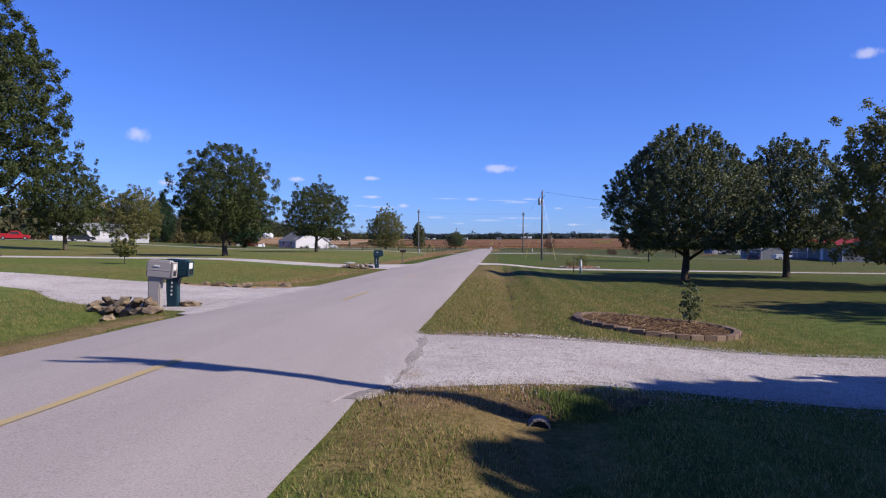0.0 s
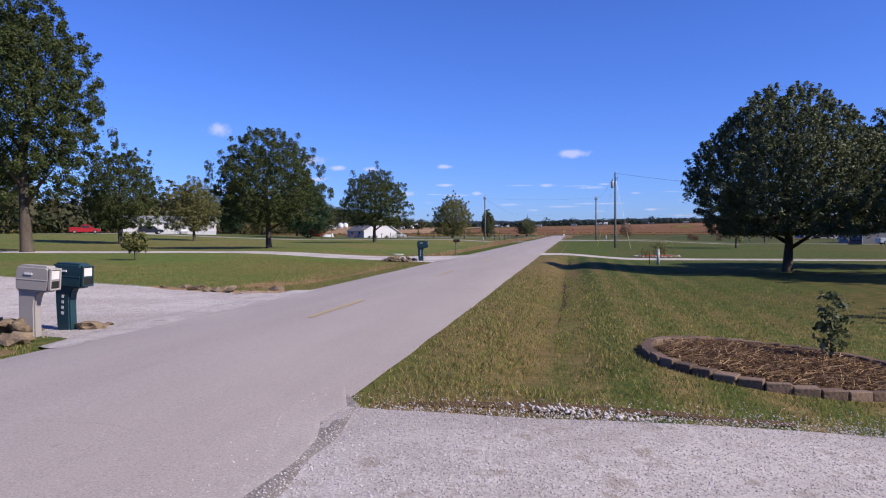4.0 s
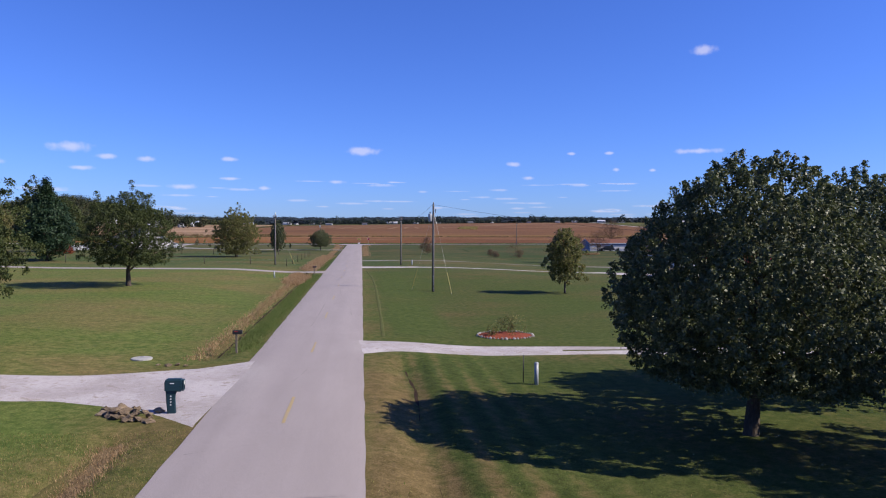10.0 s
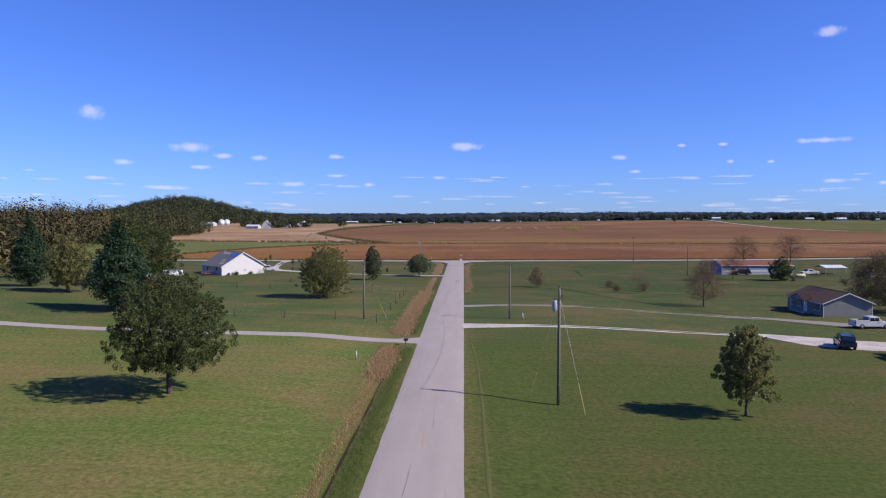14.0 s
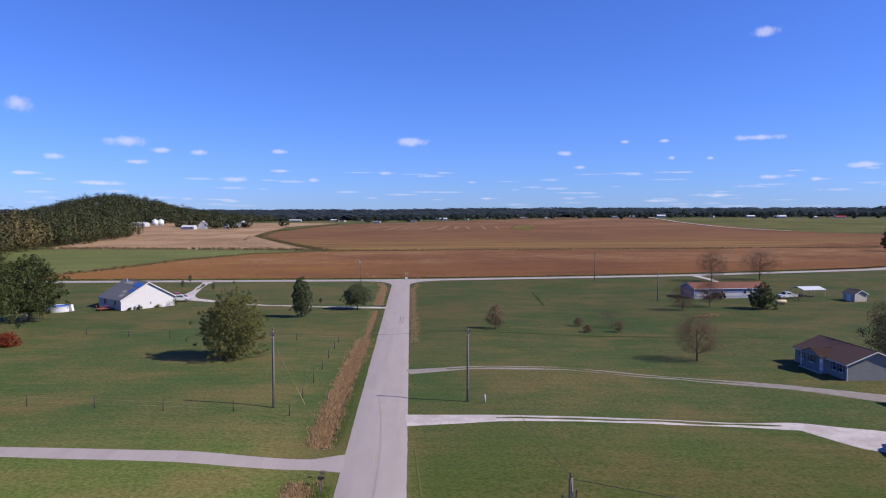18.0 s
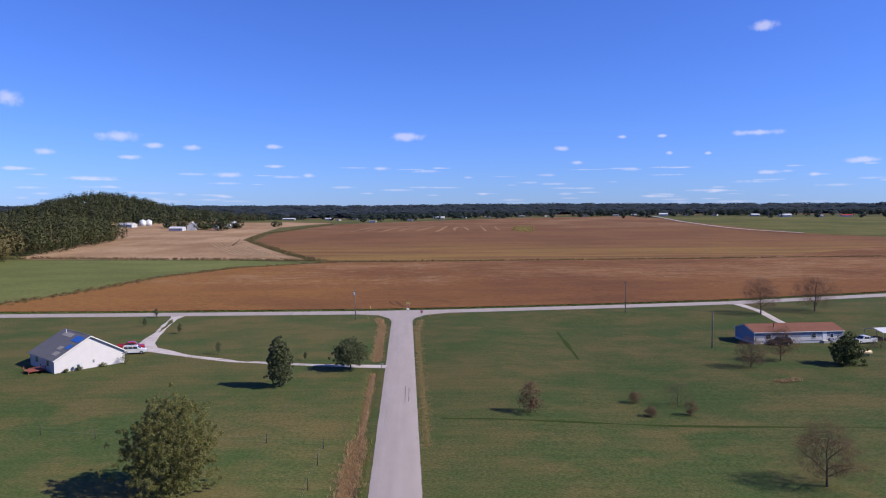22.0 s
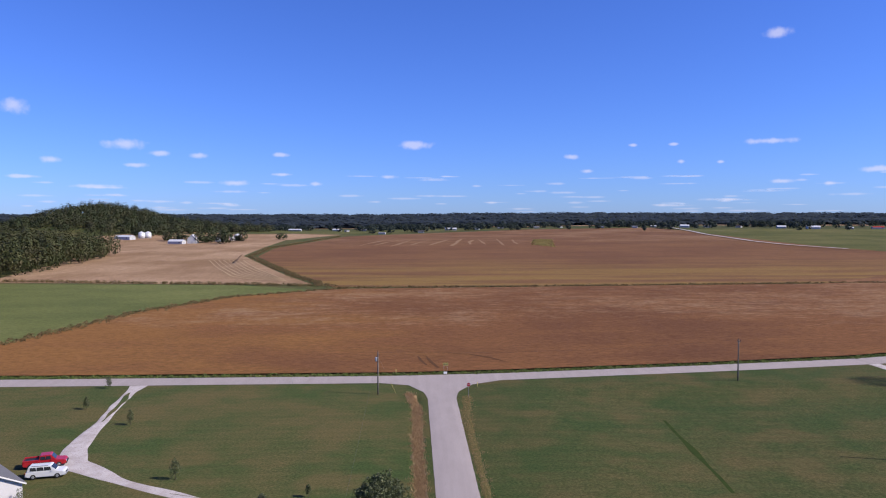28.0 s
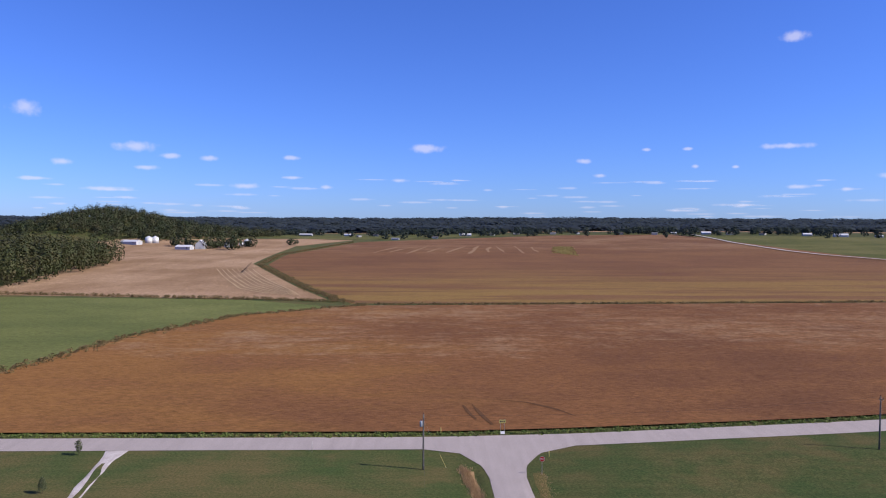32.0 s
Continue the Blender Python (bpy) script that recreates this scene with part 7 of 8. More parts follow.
part("disc", tube([(0, 0, -0.05), (0, 0, 0.06), (0, 0, 0.08)], [0.5, 0.5, 0.46], 16), CONCRETE, lid)
part("handle", tube([(-0.1, 0, 0.08), (-0.1, 0, 0.13), (0.1, 0, 0.13), (0.1, 0, 0.08)], 0.015, 5), METAL, lid)


# ---- road markings, cracks, skid marks and worn strips ----
for k, (a, b, w) in enumerate(((3.5, 10.3, 0.13), (20.2, 23.6, 0.12), (33.2, 36.6, 0.10), (47.0, 50.6, 0.11), (60.2, 63.4, 0.10), (73.8, 77.6, 0.08), (87.0, 90.6, 0.08), (101, 104, 0.07), (114, 117, 0.07), (128, 131, 0.07), (141, 144, 0.07), (155, 158, 0.06))):
    setting(strip("centre_dash", [(0.1, a), (0.1, b)], [w, w], PAINT, 0.25, 3, 0.058, 0.010, 30 + k), "faded yellow centre dash on the asphalt", "road marking")
CRACK_SKID = material("crack_and_skid", [(0.096, 0.084, 0.08), (0.152, 0.132, 0.128)], scale=4, fine=30, rough=0.9, bump=0.1)
rc = random.Random(8)
# The two broad ones from y 206 are skid marks, the rest cracks.
for k, (y0, x0, x1, y1) in enumerate(((22.6, -2.3, 0.5, 22.2), (27.5, 0.8, 2.5, 28.1), (29.8, 1.2, 2.2, 30.6), (33.4, 0.15, 0.2, 36.3), (40.2, -1.6, 2.3, 40.6), (44.2, -2.4, -0.4, 44.8), (52.4, -0.3, 0.2, 55.8), (66.0, -2.2, 2.3, 66.3), (70.0, -0.6, -0.4, 84.0), (91.0, 0.6, 0.5, 97.0), (76.0, 1.9, 1.8, 80.0), (12.6, -1.4, 1.2, 12.9), (196.0, -1.9, -1.6, 203.0), (206.0, 0.9, 1.0, 216.0), (206.5, 1.5, 1.55, 215.0))):
    n = 9 if y0 > 205 else 25
    line = [(x0 + (x1 - x0) * i / (n - 1) + rc.uniform(-0.05, 0.05), y0 + (y1 - y0) * i / (n - 1) + rc.uniform(-0.10, 0.10)) for i in range(n)]
    wide = 0.009 if y0 < 60 else 0.02 if y0 < 205 else 0.14
    setting(strip("road_crack_or_skid", line, [wide * rc.uniform(0.5, 1.2) for _ in range(n)], CRACK_SKID, 0.15 if y0 < 60 else 0.5, 3, 0.057, 0.003, 60 + k), "dark crack or skid mark in the asphalt", "crack")
CRUMBLED = material("crumbled_asphalt", [(0.10, 0.088, 0.080), (0.19, 0.168, 0.158), (0.29, 0.262, 0.25)], scale=2.5, fine=45, rough=0.95, bump=0.8, spec=0.15)
TRODDEN = material("trodden_soil", [(0.045, 0.030, 0.020), (0.085, 0.058, 0.036), (0.13, 0.095, 0.058)], scale=3, fine=26, rough=1.0, bump=1.0, spec=0.05)
STRAW_PATCH = material("dead_grass", [(0.085, 0.064, 0.030), (0.15, 0.108, 0.055), (0.23, 0.17, 0.095)], scale=3, fine=30, rough=1.0, bump=1.0, spec=0.05)
EDGE = [(2.66, 8.5), (2.82, 8.75), (3.02, 9.1), (3.1, 9.4), (3.2, 9.7), (3.16, 10.1), (3.26, 10.6), (3.2, 11.2), (3.27, 11.8), (3.16, 12.4), (3.2, 13.0), (3.08, 13.6), (3.0, 14.1), (2.74, 14.9)]
setting(between("road_6", [(2.45, 8.5), (2.5, 11), (2.5, 14.9)], [(x - 0.10 - 0.09 * (k % 3), y) for k, (x, y) in enumerate(EDGE)], ASPHALT, 70, 6, 0.040, 0.02), "pale asphalt widened at the gravel driveway", "road")
setting(between("road_5", [(2.5, 8.7), (2.6, 11), (2.6, 14.7)], EDGE[1:-1], CRUMBLED, 70, 6, 0.036, 0.09), "crumbled asphalt shoulder at the gravel driveway", "road")
setting(strip("dry_patch", [(3.0, 8.75), (3.7, 8.95), (4.35, 9.15)], [0.35, 1.0, 0.7], STRAW_PATCH, 0.08, 9, 0.012, 0.05, 321, 0.02), "dead straw-coloured grass beside the culvert", "grass")
setting(strip("soil_patch", [(4.25, 8.95), (4.75, 8.85), (5.3, 9.25), (5.9, 9.75)], [0.55, 0.95, 0.85, 0.3], TRODDEN, 0.08, 9, 0.014, 0.05, 322, 0.02), "bare brown soil round the culvert mouth", "soil")
setting(strip("soil_patch", [(3.3, 14.35), (4.4, 14.55), (5.6, 14.75), (7.2, 15.15)], [0.16, 0.28, 0.22, 0.1], TRODDEN, 0.1, 5, 0.036, 0.04, 323, 0.02), "bare brown soil along the gravel edge", "soil")
setting(strip("dry_patch", [(-3.1, 2.5), (-3.25, 8), (-3.2, 13), (-3.3, 16.6)], [0.5, 0.8, 0.7, 0.5], STRAW_PATCH, 0.2, 5, 0.035, 0.07, 324, 0.03), "dead straw-coloured grass at the road's edge", "grass")
setting(strip("dry_patch", [(-4.9, 28.4), (-5.2, 31), (-5.2, 33.4), (-4.95, 36), (-4.6, 38.8), (-4.9, 46.3)], [0.5, 0.8, 0.75, 0.6, 0.5, 0.5], STRAW_PATCH, 0.2, 7, 0.035, 0.08, 325, 0.03), "dead straw-coloured grass in the ditch bottom", "grass")
setting(strip("dirt_rut", [(4.62, 19.5), (4.8, 27), (4.75, 35), (4.6, 45), (4.9, 53), (4.7, 58)], [0.06, 0.10, 0.07, 0.05, 0.08, 0.04], SOIL, 0.2, 3, 0.012, 0.035, 91), "thin dark rut along the lawn swale", "rut")
setting(strip("ditch_line", [(-4.7, 61), (-4.75, 75), (-4.75, 95), (-4.9, 112), (-5.0, 123)], [0.12, 0.2, 0.2, 0.24, 0.3], SOIL, 0.4, 3, 0.012, 0.04, 93), "dark wet line at the foot of the ditch", "ditch")
setting(strip("ditch_line", [(-4.4, 133), (-4.5, 150), (-4.3, 170), (-4.1, 189)], [0.3, 0.35, 0.35, 0.2], SOIL, 0.4, 3, 0.012, 0.05, 98), "dark wet line at the foot of the ditch", "ditch")
setting(strip("bare_dirt", [(-8.2, 27.9), (-6.4, 27.3), (-5.0, 26.9), (-3.4, 27.3)], [0.5, 0.9, 1.0, 0.6], BARE_DIRT, 0.25, 5, 0.045, 0.12, 94, 0.06), "bare orange-tan dirt along the gravel", "dirt")
TRACK = material("worn_track", [(0.058, 0.07, 0.022), (0.078, 0.086, 0.03), (0.1, 0.1, 0.04)], scale=0.9, fine=14, rough=1.0, bump=0.5, spec=0.05)
DRY_LAWN = material("dry_lawn", [(0.048, 0.053, 0.016), (0.092, 0.08, 0.03), (0.136, 0.104, 0.048)], scale=0.9, fine=14, rough=1.0, bump=0.8, spec=0.05)
for name, line, wd, lab in (
    ("verge_1", [(-5.0, 30), (-5.1, 38), (-5.0, 46)], [0.5, 1.0, 0.7], "brown dry ditch bottom beside the road"),
    ("verge_2", [(-5.2, 60), (-5.3, 75), (-5.3, 95), (-5.5, 112), (-5.8, 122)], [0.9, 0.5, 0.42, 0.55, 1.0], "brown dry ditch bottom beside the road"),
    ("verge_3", [(-5.4, 133), (-5.5, 150), (-5.2, 170), (-4.8, 188), (-4.7, 208), (-4.8, 226)], [2.0, 1.8, 1.6, 1.2, 0.6, 0.6], "matted tan dry grass filling the ditch"),
    ("verge_4", [(-4.6, 236), (-4.9, 258), (-4.8, 276), (-5.6, 288)], [0.7, 0.9, 1.0, 1.8], "tan dry grass strip along the ditch"),
    ("verge_5", [(3.7, 186), (3.7, 215), (3.6, 245), (3.7, 272), (4.9, 287)], [0.7, 1.1, 1.2, 1.5, 2.4], "tan dry grass strip along the road"),
    ("verge_8", [(-3.9, 2), (-3.9, 10), (-3.8, 16.5)], [1.6, 1.6, 1.0], "dry tan grass verge beside the road"),
    ("verge_6", [(3.95, 66), (4.1, 80), (4.2, 100), (4.1, 114), (3.4, 132)], [0.22, 0.26, 0.24, 0.2, 0.12], "pale worn wheel track on the lawn"),
):
    setting(strip(name, line, wd, DRY_GRASS if name in ("verge_3", "verge_4") else TRACK if name == "verge_6" else DRY_LAWN, 0.5, 7, 0.02 if name == "verge_6" else 0.03, 0.03 if name == "verge_6" else 0.13, 92, 0.02 if name == "verge_6" else 0.08), lab, "verge")


# ---- grass blades and gravel stones near the low stretch of the way ----
GRASS = leaf_material("grass_blades", [(0.10, 0.145, 0.030), (0.16, 0.19, 0.048), (0.25, 0.21, 0.078), (0.40, 0.29, 0.14), (0.13, 0.17, 0.04), (0.32, 0.235, 0.105)], 0.4, 0.1)


def blades(name, n, x0, x1, y0, y1, keep, seed, label, high=0.042):
    rng = np.random.default_rng(seed)
    x = rng.uniform(x0, x1, n)
    y = y0 + (y1 - y0) * rng.uniform(0, 1, n) ** 1.7
    ok = keep(x, y)
    x, y = x[ok], y[ok]
    z = ground_z(x, y)
    h = high * rng.uniform(0.5, 1.5, len(x)) * (0.75 + 0.5 * np.sin(x * 2.1 + np.sin(y * 1.3)) ** 2)
    w = 0.004 + 0.00035 * (y - y0 + 3)
    a = rng.uniform(0, math.tau, len(x))
    lx, ly = rng.normal(0, 0.5, len(x)) * h, rng.normal(0, 0.5, len(x)) * h
    c, s = np.cos(a) * w, np.sin(a) * w
    v = np.stack([np.stack([x - c, y - s, z - 0.01], -1), np.stack([x + c, y + s, z - 0.01], -1), np.stack([x + lx, y + ly, z + h], -1)], 1).reshape(-1, 3)
    return tagged(new(name, mesh_of(name, v, np.arange(len(v)).reshape(-1, 3), GRASS)), label, "grass", kind="stuff")


def right_keep(x, y):
    mid = np.interp(x, [2.6, 5, 8, 11.5, 20], [11.6, 12.2, 12.9, 13.0, 11.5])
    half = np.interp(x, [2.6, 5, 8, 11.5], [2.45, 2.15, 2.35, 2.25]) + 0.12 * np.sin(x * 5 + y)
    drive = np.abs(y - mid) < half
    bed = ((x - 8) / 2.0) ** 2 + ((y - 18.75) / 2.1) ** 2 < 1
    rng = np.random.default_rng(7)
    thin = rng.uniform(0, 1, len(x)) < np.clip((13.5 - x) / 6.0, 0, 1) * np.clip((42 - y) / 22.0, 0, 1)
    return thin & ~drive & ~bed & (x > 2.78 + 0.06 * np.sin(y * 7))


blades("grass", 260000, 2.7, 14, 3.2, 42, right_keep, 201, "short mown grass with dry blades")
blades("grass", 60000, -10, -2.7, 8, 23, lambda x, y: (x < -2.8) & (y < np.interp(x, [-12.5, -9.5, -7, -5, -3], [23.0, 22.1, 20.3, 17.8, 17.2])), 202, "grass on the verge before the mailboxes")
blades("grass", 70000, -14, -2.7, 26.8, 47, lambda x, y: (x < -2.8) & (y > np.interp(x, [-14, -8, -5, -3], [28.4, 28.5, 27.1, 27.2])), 203, "grass between two gravel driveways")

def tufts(name, spots, high, mat, seed, label, category, wide=0.02, per=10, reach=0.22):
    """Standing stalks in loose tufts along a ditch."""
    rng = np.random.default_rng(seed)
    p = np.repeat(np.asarray(spots, float), per, 0) + rng.normal(0, reach, (len(spots) * per, 2))
    x, y = p[:, 0], p[:, 1]
    z, n = ground_z(x, y), len(p)
    h = high * rng.uniform(0.45, 1.25, n)
    a = rng.uniform(0, math.tau, n)
    c, s = np.cos(a) * wide, np.sin(a) * wide
    lx, ly = rng.normal(0, 0.35, n) * h, rng.normal(0, 0.35, n) * h
    v = np.stack([np.stack([x - c, y - s, z - 0.02], -1), np.stack([x + c, y + s, z - 0.02], -1), np.stack([x + lx, y + ly, z + h], -1)], 1).reshape(-1, 3)
    return tagged(new(name, mesh_of(name, v, np.arange(len(v)).reshape(-1, 3), mat)), label, category, kind="stuff")


tufts("ditch_grass", np.concatenate([along([(-5.4, 133), (-5.5, 150), (-5.2, 170), (-4.9, 189)], 0.022, 120, 1.05), along([(-4.8, 190), (-4.8, 208), (-4.8, 226)], 0.08, 121, 0.35), along([(-5.4, 108), (-5.8, 123.5)], 0.02, 122, 1.0), along([(-4.6, 236), (-4.9, 258), (-4.8, 277), (-6.4, 289)], 0.03, 123, 0.8)]), 0.36, TAN_GRASS, 40, "matted tan dry grass lying in the ditch", "dry grass", 0.03, 12)
tufts("verge_grass", np.concatenate([along([(3.7, 186), (3.7, 215), (3.6, 245), (3.7, 272), (5.2, 287)], 0.10, 124, 0.9), along([(-5.5, 60), (-5.5, 80), (-5.6, 108)], 0.09, 125, 0.4)]), 0.15, TAN_GRASS, 41, "short tan dry grass along the verge", "dry grass", 0.02, 12)
tufts("ditch_weeds", np.concatenate([along([(-3.7, 62), (-3.7, 90), (-3.7, 123)], 0.018, 126, 0.7), along([(-3.7, 133), (-3.6, 190)], 0.04, 127, 0.4)]), 0.09, WEEDS, 42, "green weeds between road and ditch", "weeds", 0.02)
tufts("ditch_straw", along([(-4.9, 28.4), (-5.2, 31), (-5.2, 33.4), (-4.95, 36), (-4.6, 38.8), (-4.9, 46.3)], 0.02, 135, 0.55), 0.10, TAN_GRASS, 46, "short dead straw lying in the ditch", "dry grass", 0.012, 12, 0.14)
tufts("culvert_weeds", along([(4.85, 9.4), (5.25, 9.15), (4.95, 8.85)], 0.005, 128, 0.26), 0.075, WEEDS, 43, "green weeds round the culvert pipe", "weeds", 0.012, 14, 0.08)
tufts("culvert_straw", np.concatenate([along([(3.25, 8.9), (4.4, 9.25)], 0.005, 129, 0.55), along([(4.5, 9.75), (6.4, 9.95)], 0.02, 133, 0.25), along([(3.14, 9.85), (3.2, 10.4)], 0.008, 134, 0.08), along([(3.2, 14.3), (5.6, 14.7)], 0.02, 130, 0.25)]), 0.05, TAN_GRASS, 44, "tan straw-like grass beside the driveway", "dry grass", 0.007, 14, 0.10)
tufts("bed_straw", scatter([(6.9, 17.6), (9.0, 17.6), (9.1, 19.9), (7.1, 20.0)], 0.10, 131), 0.07, BROWN, 45, "loose brown stalks over the flower bed", "straw", 0.008, 5, 0.09)
for k, (line, wd) in enumerate((([(12, 141.2), (20, 141), (37.2, 140.6), (42, 140.2)], [0.4, 0.8, 0.9, 0.4]), ([(8, 165.0), (11, 165.8), (25, 166.2), (39.6, 161.8), (50, 157.4)], [0.5, 1.0, 1.1, 1.0, 0.4]), ([(14, 62.55), (32, 61.0), (60, 59), (100, 57)], [0.25, 0.6, 0.7, 0.5]), ([(-58.2, 272), (-60, 284), (-61.4, 292)], [0.5, 0.9, 0.7]), ([(-12, 232.7), (-24, 235.4), (-36, 239.6)], [0.2, 0.35, 0.2]))):
    setting(strip("grass_strip", line, wd, LAWN, 0.6, 5, 0.052, 0.16, 150 + k, 0.03), "grassy strip between two gravel ruts", "grass")


STONE = material("gravel_stone", [(0.281, 0.255, 0.249), (0.382, 0.350, 0.348), (0.472, 0.440, 0.447)], scale=3, fine=30, rough=0.95, bump=0.2, island=0.55)


def gravel(name, n, region, seed, label, low=0.005, high=0.013, mat=STONE, category="gravel", lift=0.036):
    rng = np.random.default_rng(seed)
    p = region(rng, n)
    z = ground_z(p[:, 0], p[:, 1]) + (lift(p[:, 0], p[:, 1]) if callable(lift) else lift)
    r = rng.uniform(low, high, n)[:, None]
    base = np.array([(1, 0, 0), (0, 1, 0), (-1, 0, 0), (0, -1, 0), (0, 0, 0.8), (0, 0, -0.6)])
    a = rng.uniform(0, math.tau, n)
    v = np.repeat(base[None], n, 0) * rng.uniform(0.6, 1.3, (n, 6, 1)) * r[:, None]
    vx = v[..., 0] * np.cos(a)[:, None] - v[..., 1] * np.sin(a)[:, None]
    vy = v[..., 0] * np.sin(a)[:, None] + v[..., 1] * np.cos(a)[:, None]
    v = np.stack([vx + p[:, :1], vy + p[:, 1:2], v[..., 2] + z[:, None]], -1).reshape(-1, 3)
    tri = np.array([(0, 1, 4), (1, 2, 4), (2, 3, 4), (3, 0, 4), (1, 0, 5), (2, 1, 5), (3, 2, 5), (0, 3, 5)])
    f = (tri[None] + 6 * np.arange(n)[:, None, None]).reshape(-1, 3)
    return tagged(new(name, mesh_of(name, v, f, mat)), label, category, kind="stuff")


def near_drive(rng, n):
    x = rng.uniform(2.9, 11.5, n)
    mid = np.interp(x, [2.6, 5, 8, 11.5], [11.6, 12.2, 12.9, 13.0])
    half = np.interp(x, [2.6, 5, 8, 11.5], [2.5, 2.2, 2.4, 2.3])
    return np.stack([x, mid + rng.uniform(-1, 1, n) * half], -1)


def west_drive(rng, n):
    f = rng.uniform(0, 1, n)
    x = np.interp(f, [0, 0.2, 0.5, 0.75, 1], [-2.9, -5.5, -9, -12.8, -17])
    y = np.interp(f, [0, 0.2, 0.5, 0.75, 1], [22.4, 22.6, 25.2, 25.8, 25.8])
    half = np.interp(f, [0, 0.2, 0.5, 0.75, 1], [4.8, 4.2, 2.9, 2.3, 2.1])
    return np.stack([x + rng.normal(0, 0.3, n), y + rng.uniform(-1, 1, n) * half], -1)


gravel("gravel", 26000, near_drive, 301, "loose white limestone gravel on the driveway")
gravel("gravel", 16000, west_drive, 302, "loose white gravel beside the mailboxes", 0.007, 0.017)
gravel("gravel", 140, lambda rng, n: np.stack([rng.normal(5.2, 0.4, n), rng.normal(14.5, 0.10, n)], -1), 303, "small heap of white stones at the lawn", 0.012, 0.032)


def drive_edges(rng, n):
    x = rng.uniform(3.1, 9.5, n)
    mid = np.interp(x, [2.6, 5, 8, 11.5], [11.6, 12.2, 12.9, 13.0])
    half = np.interp(x, [2.6, 5, 8, 11.5], [2.5, 2.2, 2.4, 2.3])
    return np.stack([x, mid + np.sign(rng.normal(0, 1, n)) * half + rng.normal(0, 0.28, n)], -1)


def bed_chips(rng, n):
    a, r = rng.uniform(0, math.tau, n), np.sqrt(rng.uniform(0, 0.9, n))
    return np.stack([8.0 + 1.75 * r * np.cos(a), 18.75 + 1.85 * r * np.sin(a)], -1)


def bed_top(x, y):
    """Height of the mulch mound over the ground."""
    return 0.04 + 0.07 * np.clip(1 - ((x - 8.0) / 1.85) ** 2 - ((y - 18.75) / 1.95) ** 2, 0, 1)


def lying_straw(name, n, mat, seed, label, long=0.16, wide=0.006):
    """Thin dead stalks strewn flat over the mulch, some propped at one end."""
    rng = np.random.default_rng(seed)
    p = bed_chips(rng, n)
    a, r = rng.uniform(0, math.tau, n), long * rng.uniform(0.3, 1.2, n)
    d, q = np.stack([np.cos(a), np.sin(a)], -1) * r[:, None] / 2, np.stack([-np.sin(a), np.cos(a)], -1) * wide
    z0 = ground_z(p[:, 0], p[:, 1]) + bed_top(p[:, 0], p[:, 1]) + rng.uniform(0.005, 0.045, n)
    z1 = z0 + rng.uniform(-0.01, 0.06, n)
    quad = [np.c_[p - d - q, z0], np.c_[p - d + q, z0 + wide], np.c_[p + d + q * 0.5, z1 + wide], np.c_[p + d - q * 0.5, z1]]
    v = np.stack(quad, 1).reshape(-1, 3)
    return tagged(new(name, mesh_of(name, v, np.arange(4 * n).reshape(-1, 4), mat)), label, "straw", kind="stuff")


def bed_heap(rng, n):
    return np.stack([rng.normal(7.7, 0.35, n), rng.normal(19.3, 0.4, n)], -1)


gravel("gravel", 2200, drive_edges, 305, "loose white stones strewn into the grass", 0.006, 0.014)
gravel("mulch_chips", 2600, bed_chips, 306, "dark bark chips in the brick bed", 0.012, 0.035, MULCH, "mulch", bed_top)
gravel("mulch_straw", 1500, bed_chips, 308, "pale straw bits on the bark mulch", 0.010, 0.030, STRAW_PATCH, "mulch", bed_top)
gravel("mulch_chips", 900, bed_heap, 307, "heap of dark bark chips in the brick bed", 0.03, 0.07, MULCH, "mulch", bed_top)
lying_straw("bed_stalks", 2600, BROWN, 311, "brown dead stalks lying over the bark mulch")
lying_straw("bed_stalks", 1300, TAN_GRASS, 312, "pale straw lying over the bark mulch", 0.2, 0.005)
gravel("gravel", 500, lambda rng, n: np.stack([rng.uniform(2.3, 3.2, n), rng.uniform(8.8, 14.6, n)], -1), 304, "scattered stones at the road's edge", 0.006, 0.015)


# ---- clouds, far off in the sky ----
def cloud_material(most):
    m = bpy.data.materials.new("thin_cloud")
    m.use_nodes = True
    n, l = m.node_tree.nodes, m.node_tree.links
    n.remove(n["Principled BSDF"])
    uv, g = n.new("ShaderNodeTexCoord"), n.new("ShaderNodeNewGeometry")
    dist = n.new("ShaderNodeVectorMath")
    dist.operation = "LENGTH"
    l.new(uv.outputs["UV"], dist.inputs[0])
    nz = n.new("ShaderNodeTexNoise")
    nz.inputs["Scale"].default_value, nz.inputs["Detail"].default_value = 0.016, 5
    l.new(g.outputs["Position"], nz.inputs["Vector"])
    fall = n.new("ShaderNodeMath")
    fall.operation = "MULTIPLY_ADD"
    fall.inputs[1].default_value = -1.0
    l.new(dist.outputs["Value"], fall.inputs[0])
    l.new(nz.outputs[0], fall.inputs[2])
    edge = n.new("ShaderNodeMapRange")
    edge.inputs[1].default_value, edge.inputs[2].default_value = -0.22, 0.40
    edge.inputs[3].default_value, edge.inputs[4].default_value = 0.0, most
    edge.interpolation_type = "SMOOTHSTEP"
    l.new(fall.outputs[0], edge.inputs[0])
    # The cards glow by emission, which stands for sunlight on the clouds.
    white, clear, mx = n.new("ShaderNodeEmission"), n.new("ShaderNodeBsdfTransparent"), n.new("ShaderNodeMixShader")
    white.inputs["Color"].default_value = (0.61, 0.585, 0.70, 1)
    l.new(edge.outputs[0], mx.inputs[0])
    l.new(clear.outputs[0], mx.inputs[1])
    l.new(white.outputs[0], mx.inputs[2])
    l.new(mx.outputs[0], n["Material Output"].inputs["Surface"])
    return m


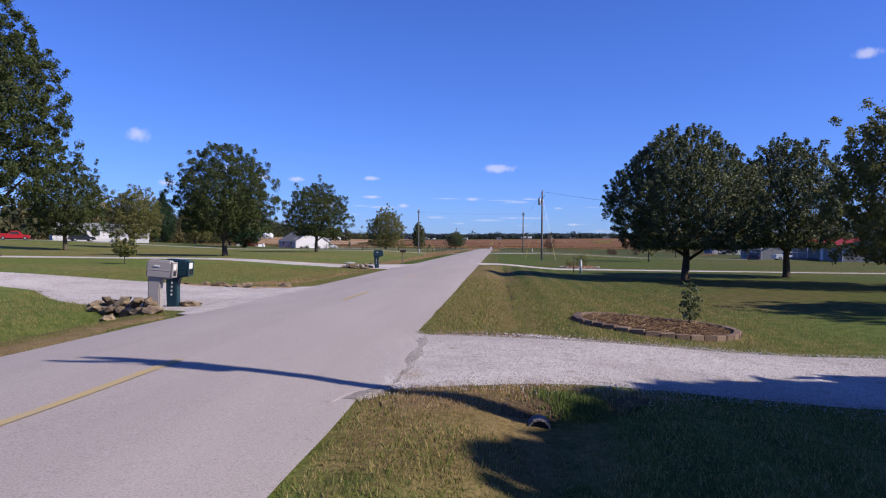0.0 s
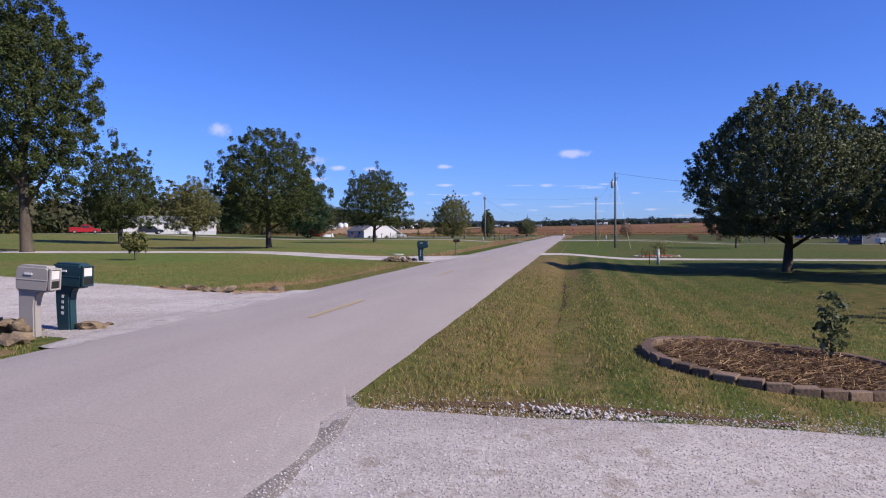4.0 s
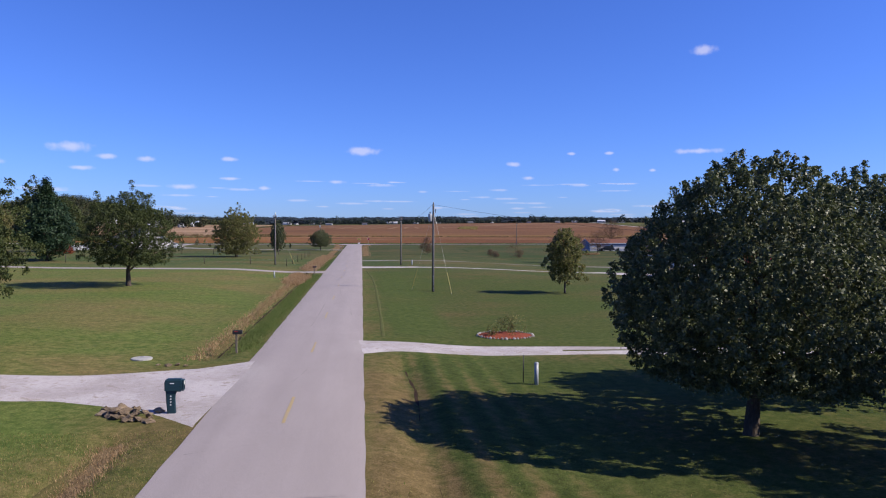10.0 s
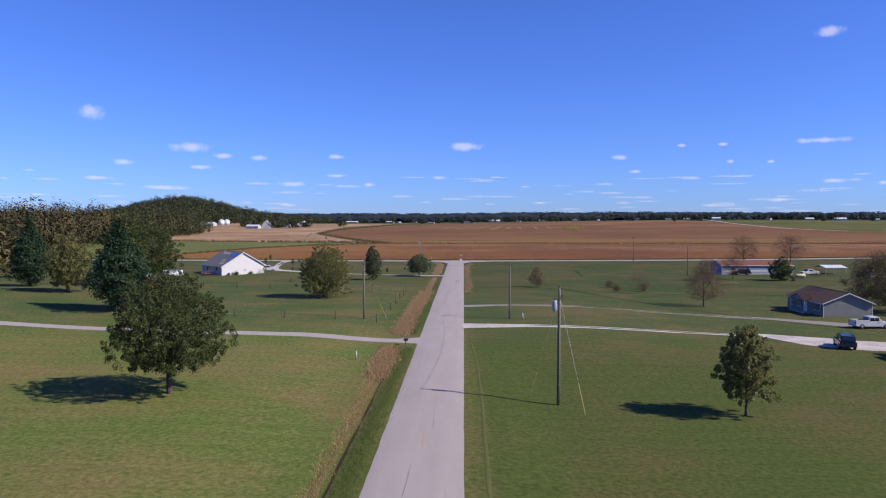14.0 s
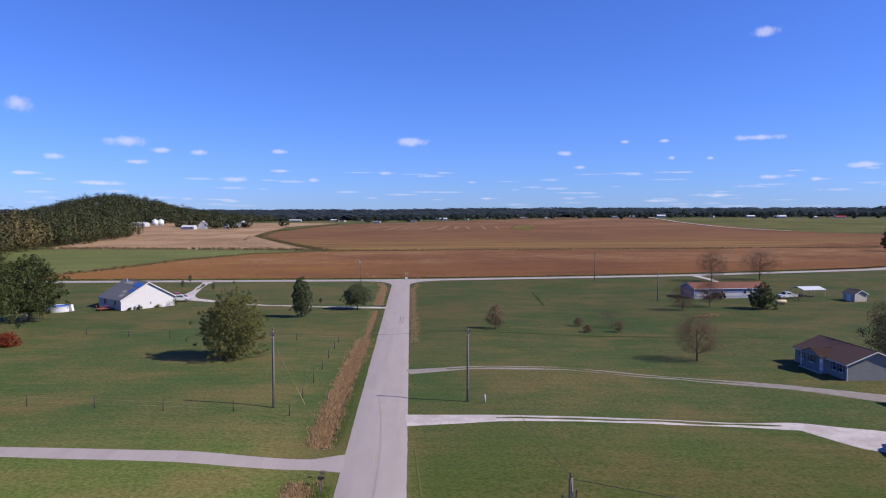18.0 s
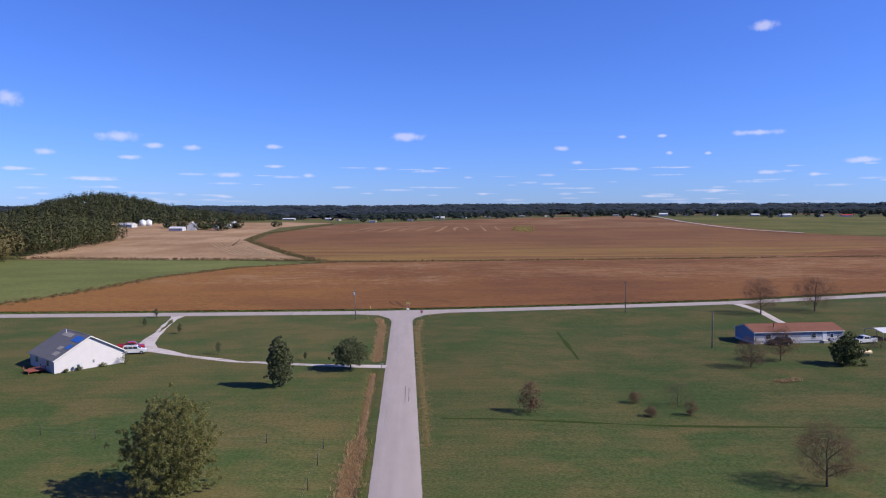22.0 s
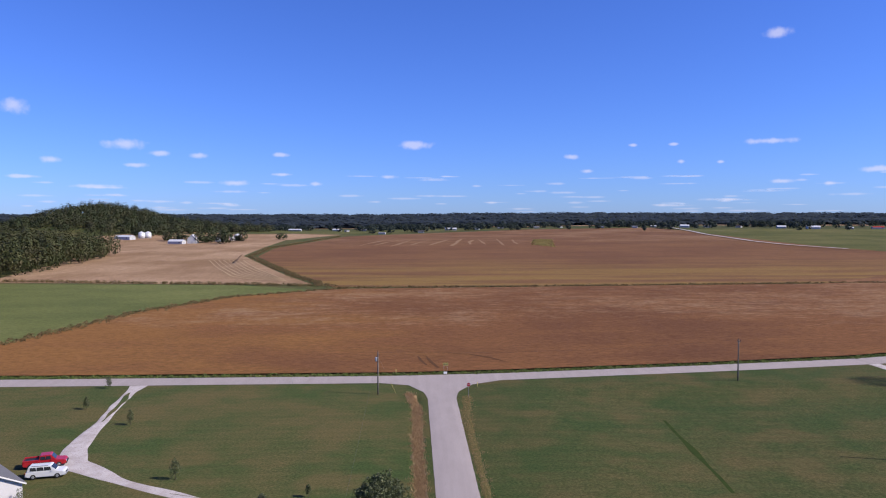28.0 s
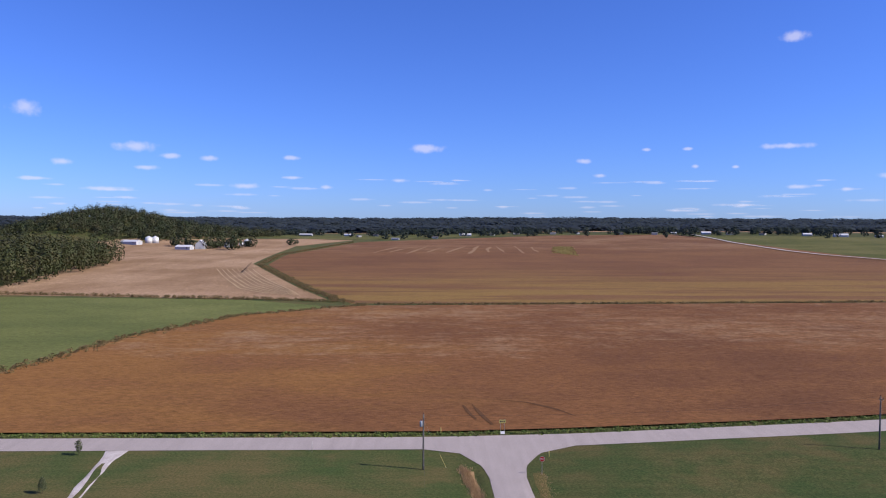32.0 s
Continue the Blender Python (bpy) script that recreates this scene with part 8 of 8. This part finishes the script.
CLOUD, STREAK = cloud_material(0.50), cloud_material(0.29)


def clouds(name, spots, label, mat, far=4300):
    """Soft flat banks: bearing and height above the horizon in degrees, width and height in degrees."""
    verts, faces, uvs = [], [], []
    for az, el, w, h in spots:
        d = Vector((math.sin(radians(az)) * math.cos(radians(el)), math.cos(radians(az)) * math.cos(radians(el)), math.sin(radians(el))))
        side = Vector((math.cos(radians(az)), -math.sin(radians(az)), 0))
        up = side.cross(d)
        c = Vector((0, 60, 20)) + d * far
        a, b = side * far * math.tan(radians(w / 2)) * 1.5, up * far * math.tan(radians(h / 2)) * 1.5
        k = len(verts)
        verts += [c - a - b, c + a - b, c + a + b, c - a + b]
        faces.append((k, k + 1, k + 2, k + 3))
        uvs += [(-1, -1), (1, -1), (1, 1), (-1, 1)]
    me = mesh_of(name, [tuple(v) for v in verts], faces, mat)
    layer = me.uv_layers.new(name="UVMap")
    for loop in me.loops:
        layer.data[loop.index].uv = uvs[loop.vertex_index]
    ob = new(name, me)
    ob.visible_shadow = False
    return setting(ob, label, "clouds")


clouds("backdrop_clouds", [(0.1, 6.0, 2.8, 0.8), (-21.4, 5.6, 3.3, 0.9), (-16.3, 4.9, 1.6, 0.5), (-19.0, 5.0, 1.8, 0.5), (-26.0, 4.3, 1.6, 0.6), (-28.2, 7.8, 2.1, 1.2), (-10.3, 5.1, 1.4, 0.4), (-13.7, 2.9, 2.5, 0.5), (-23.6, 2.5, 4.0, 0.4), (-2.0, 3.5, 1.6, 0.4), (12.4, 5.0, 1.2, 0.5), (13.6, 3.9, 1.0, 0.4), (26.6, 5.8, 4.3, 0.5), (33.4, 3.6, 2.8, 0.5), (26.9, 13.2, 2.0, 0.9), (20.5, 4.5, 0.7, 0.4), (23.3, 4.4, 0.6, 0.3), (17.0, 5.8, 0.8, 0.3), (27.4, 2.9, 1.9, 0.4), (30.4, 2.7, 0.9, 0.4), (-20.7, 4.1, 1.7, 0.4), (-7.6, 2.9, 1.4, 0.4), (20.0, 5.8, 0.8, 0.3), (-10.2, 3.6, 1.9, 0.3), (-27.7, 3.1, 2.5, 0.3)], "small white fair-weather clouds in a blue sky", CLOUD)
rk = random.Random(17)
clouds("backdrop_streaks", [(rk.uniform(-40, 40), rk.choice((0.9, 1.2, 1.5, 1.9, 2.3, 2.8, 3.4)) + rk.uniform(-0.15, 0.15), rk.uniform(0.8, 3.6), rk.uniform(0.10, 0.24)) for _ in range(110)], "thin pale cloud streaks above the horizon", STREAK, 4600)
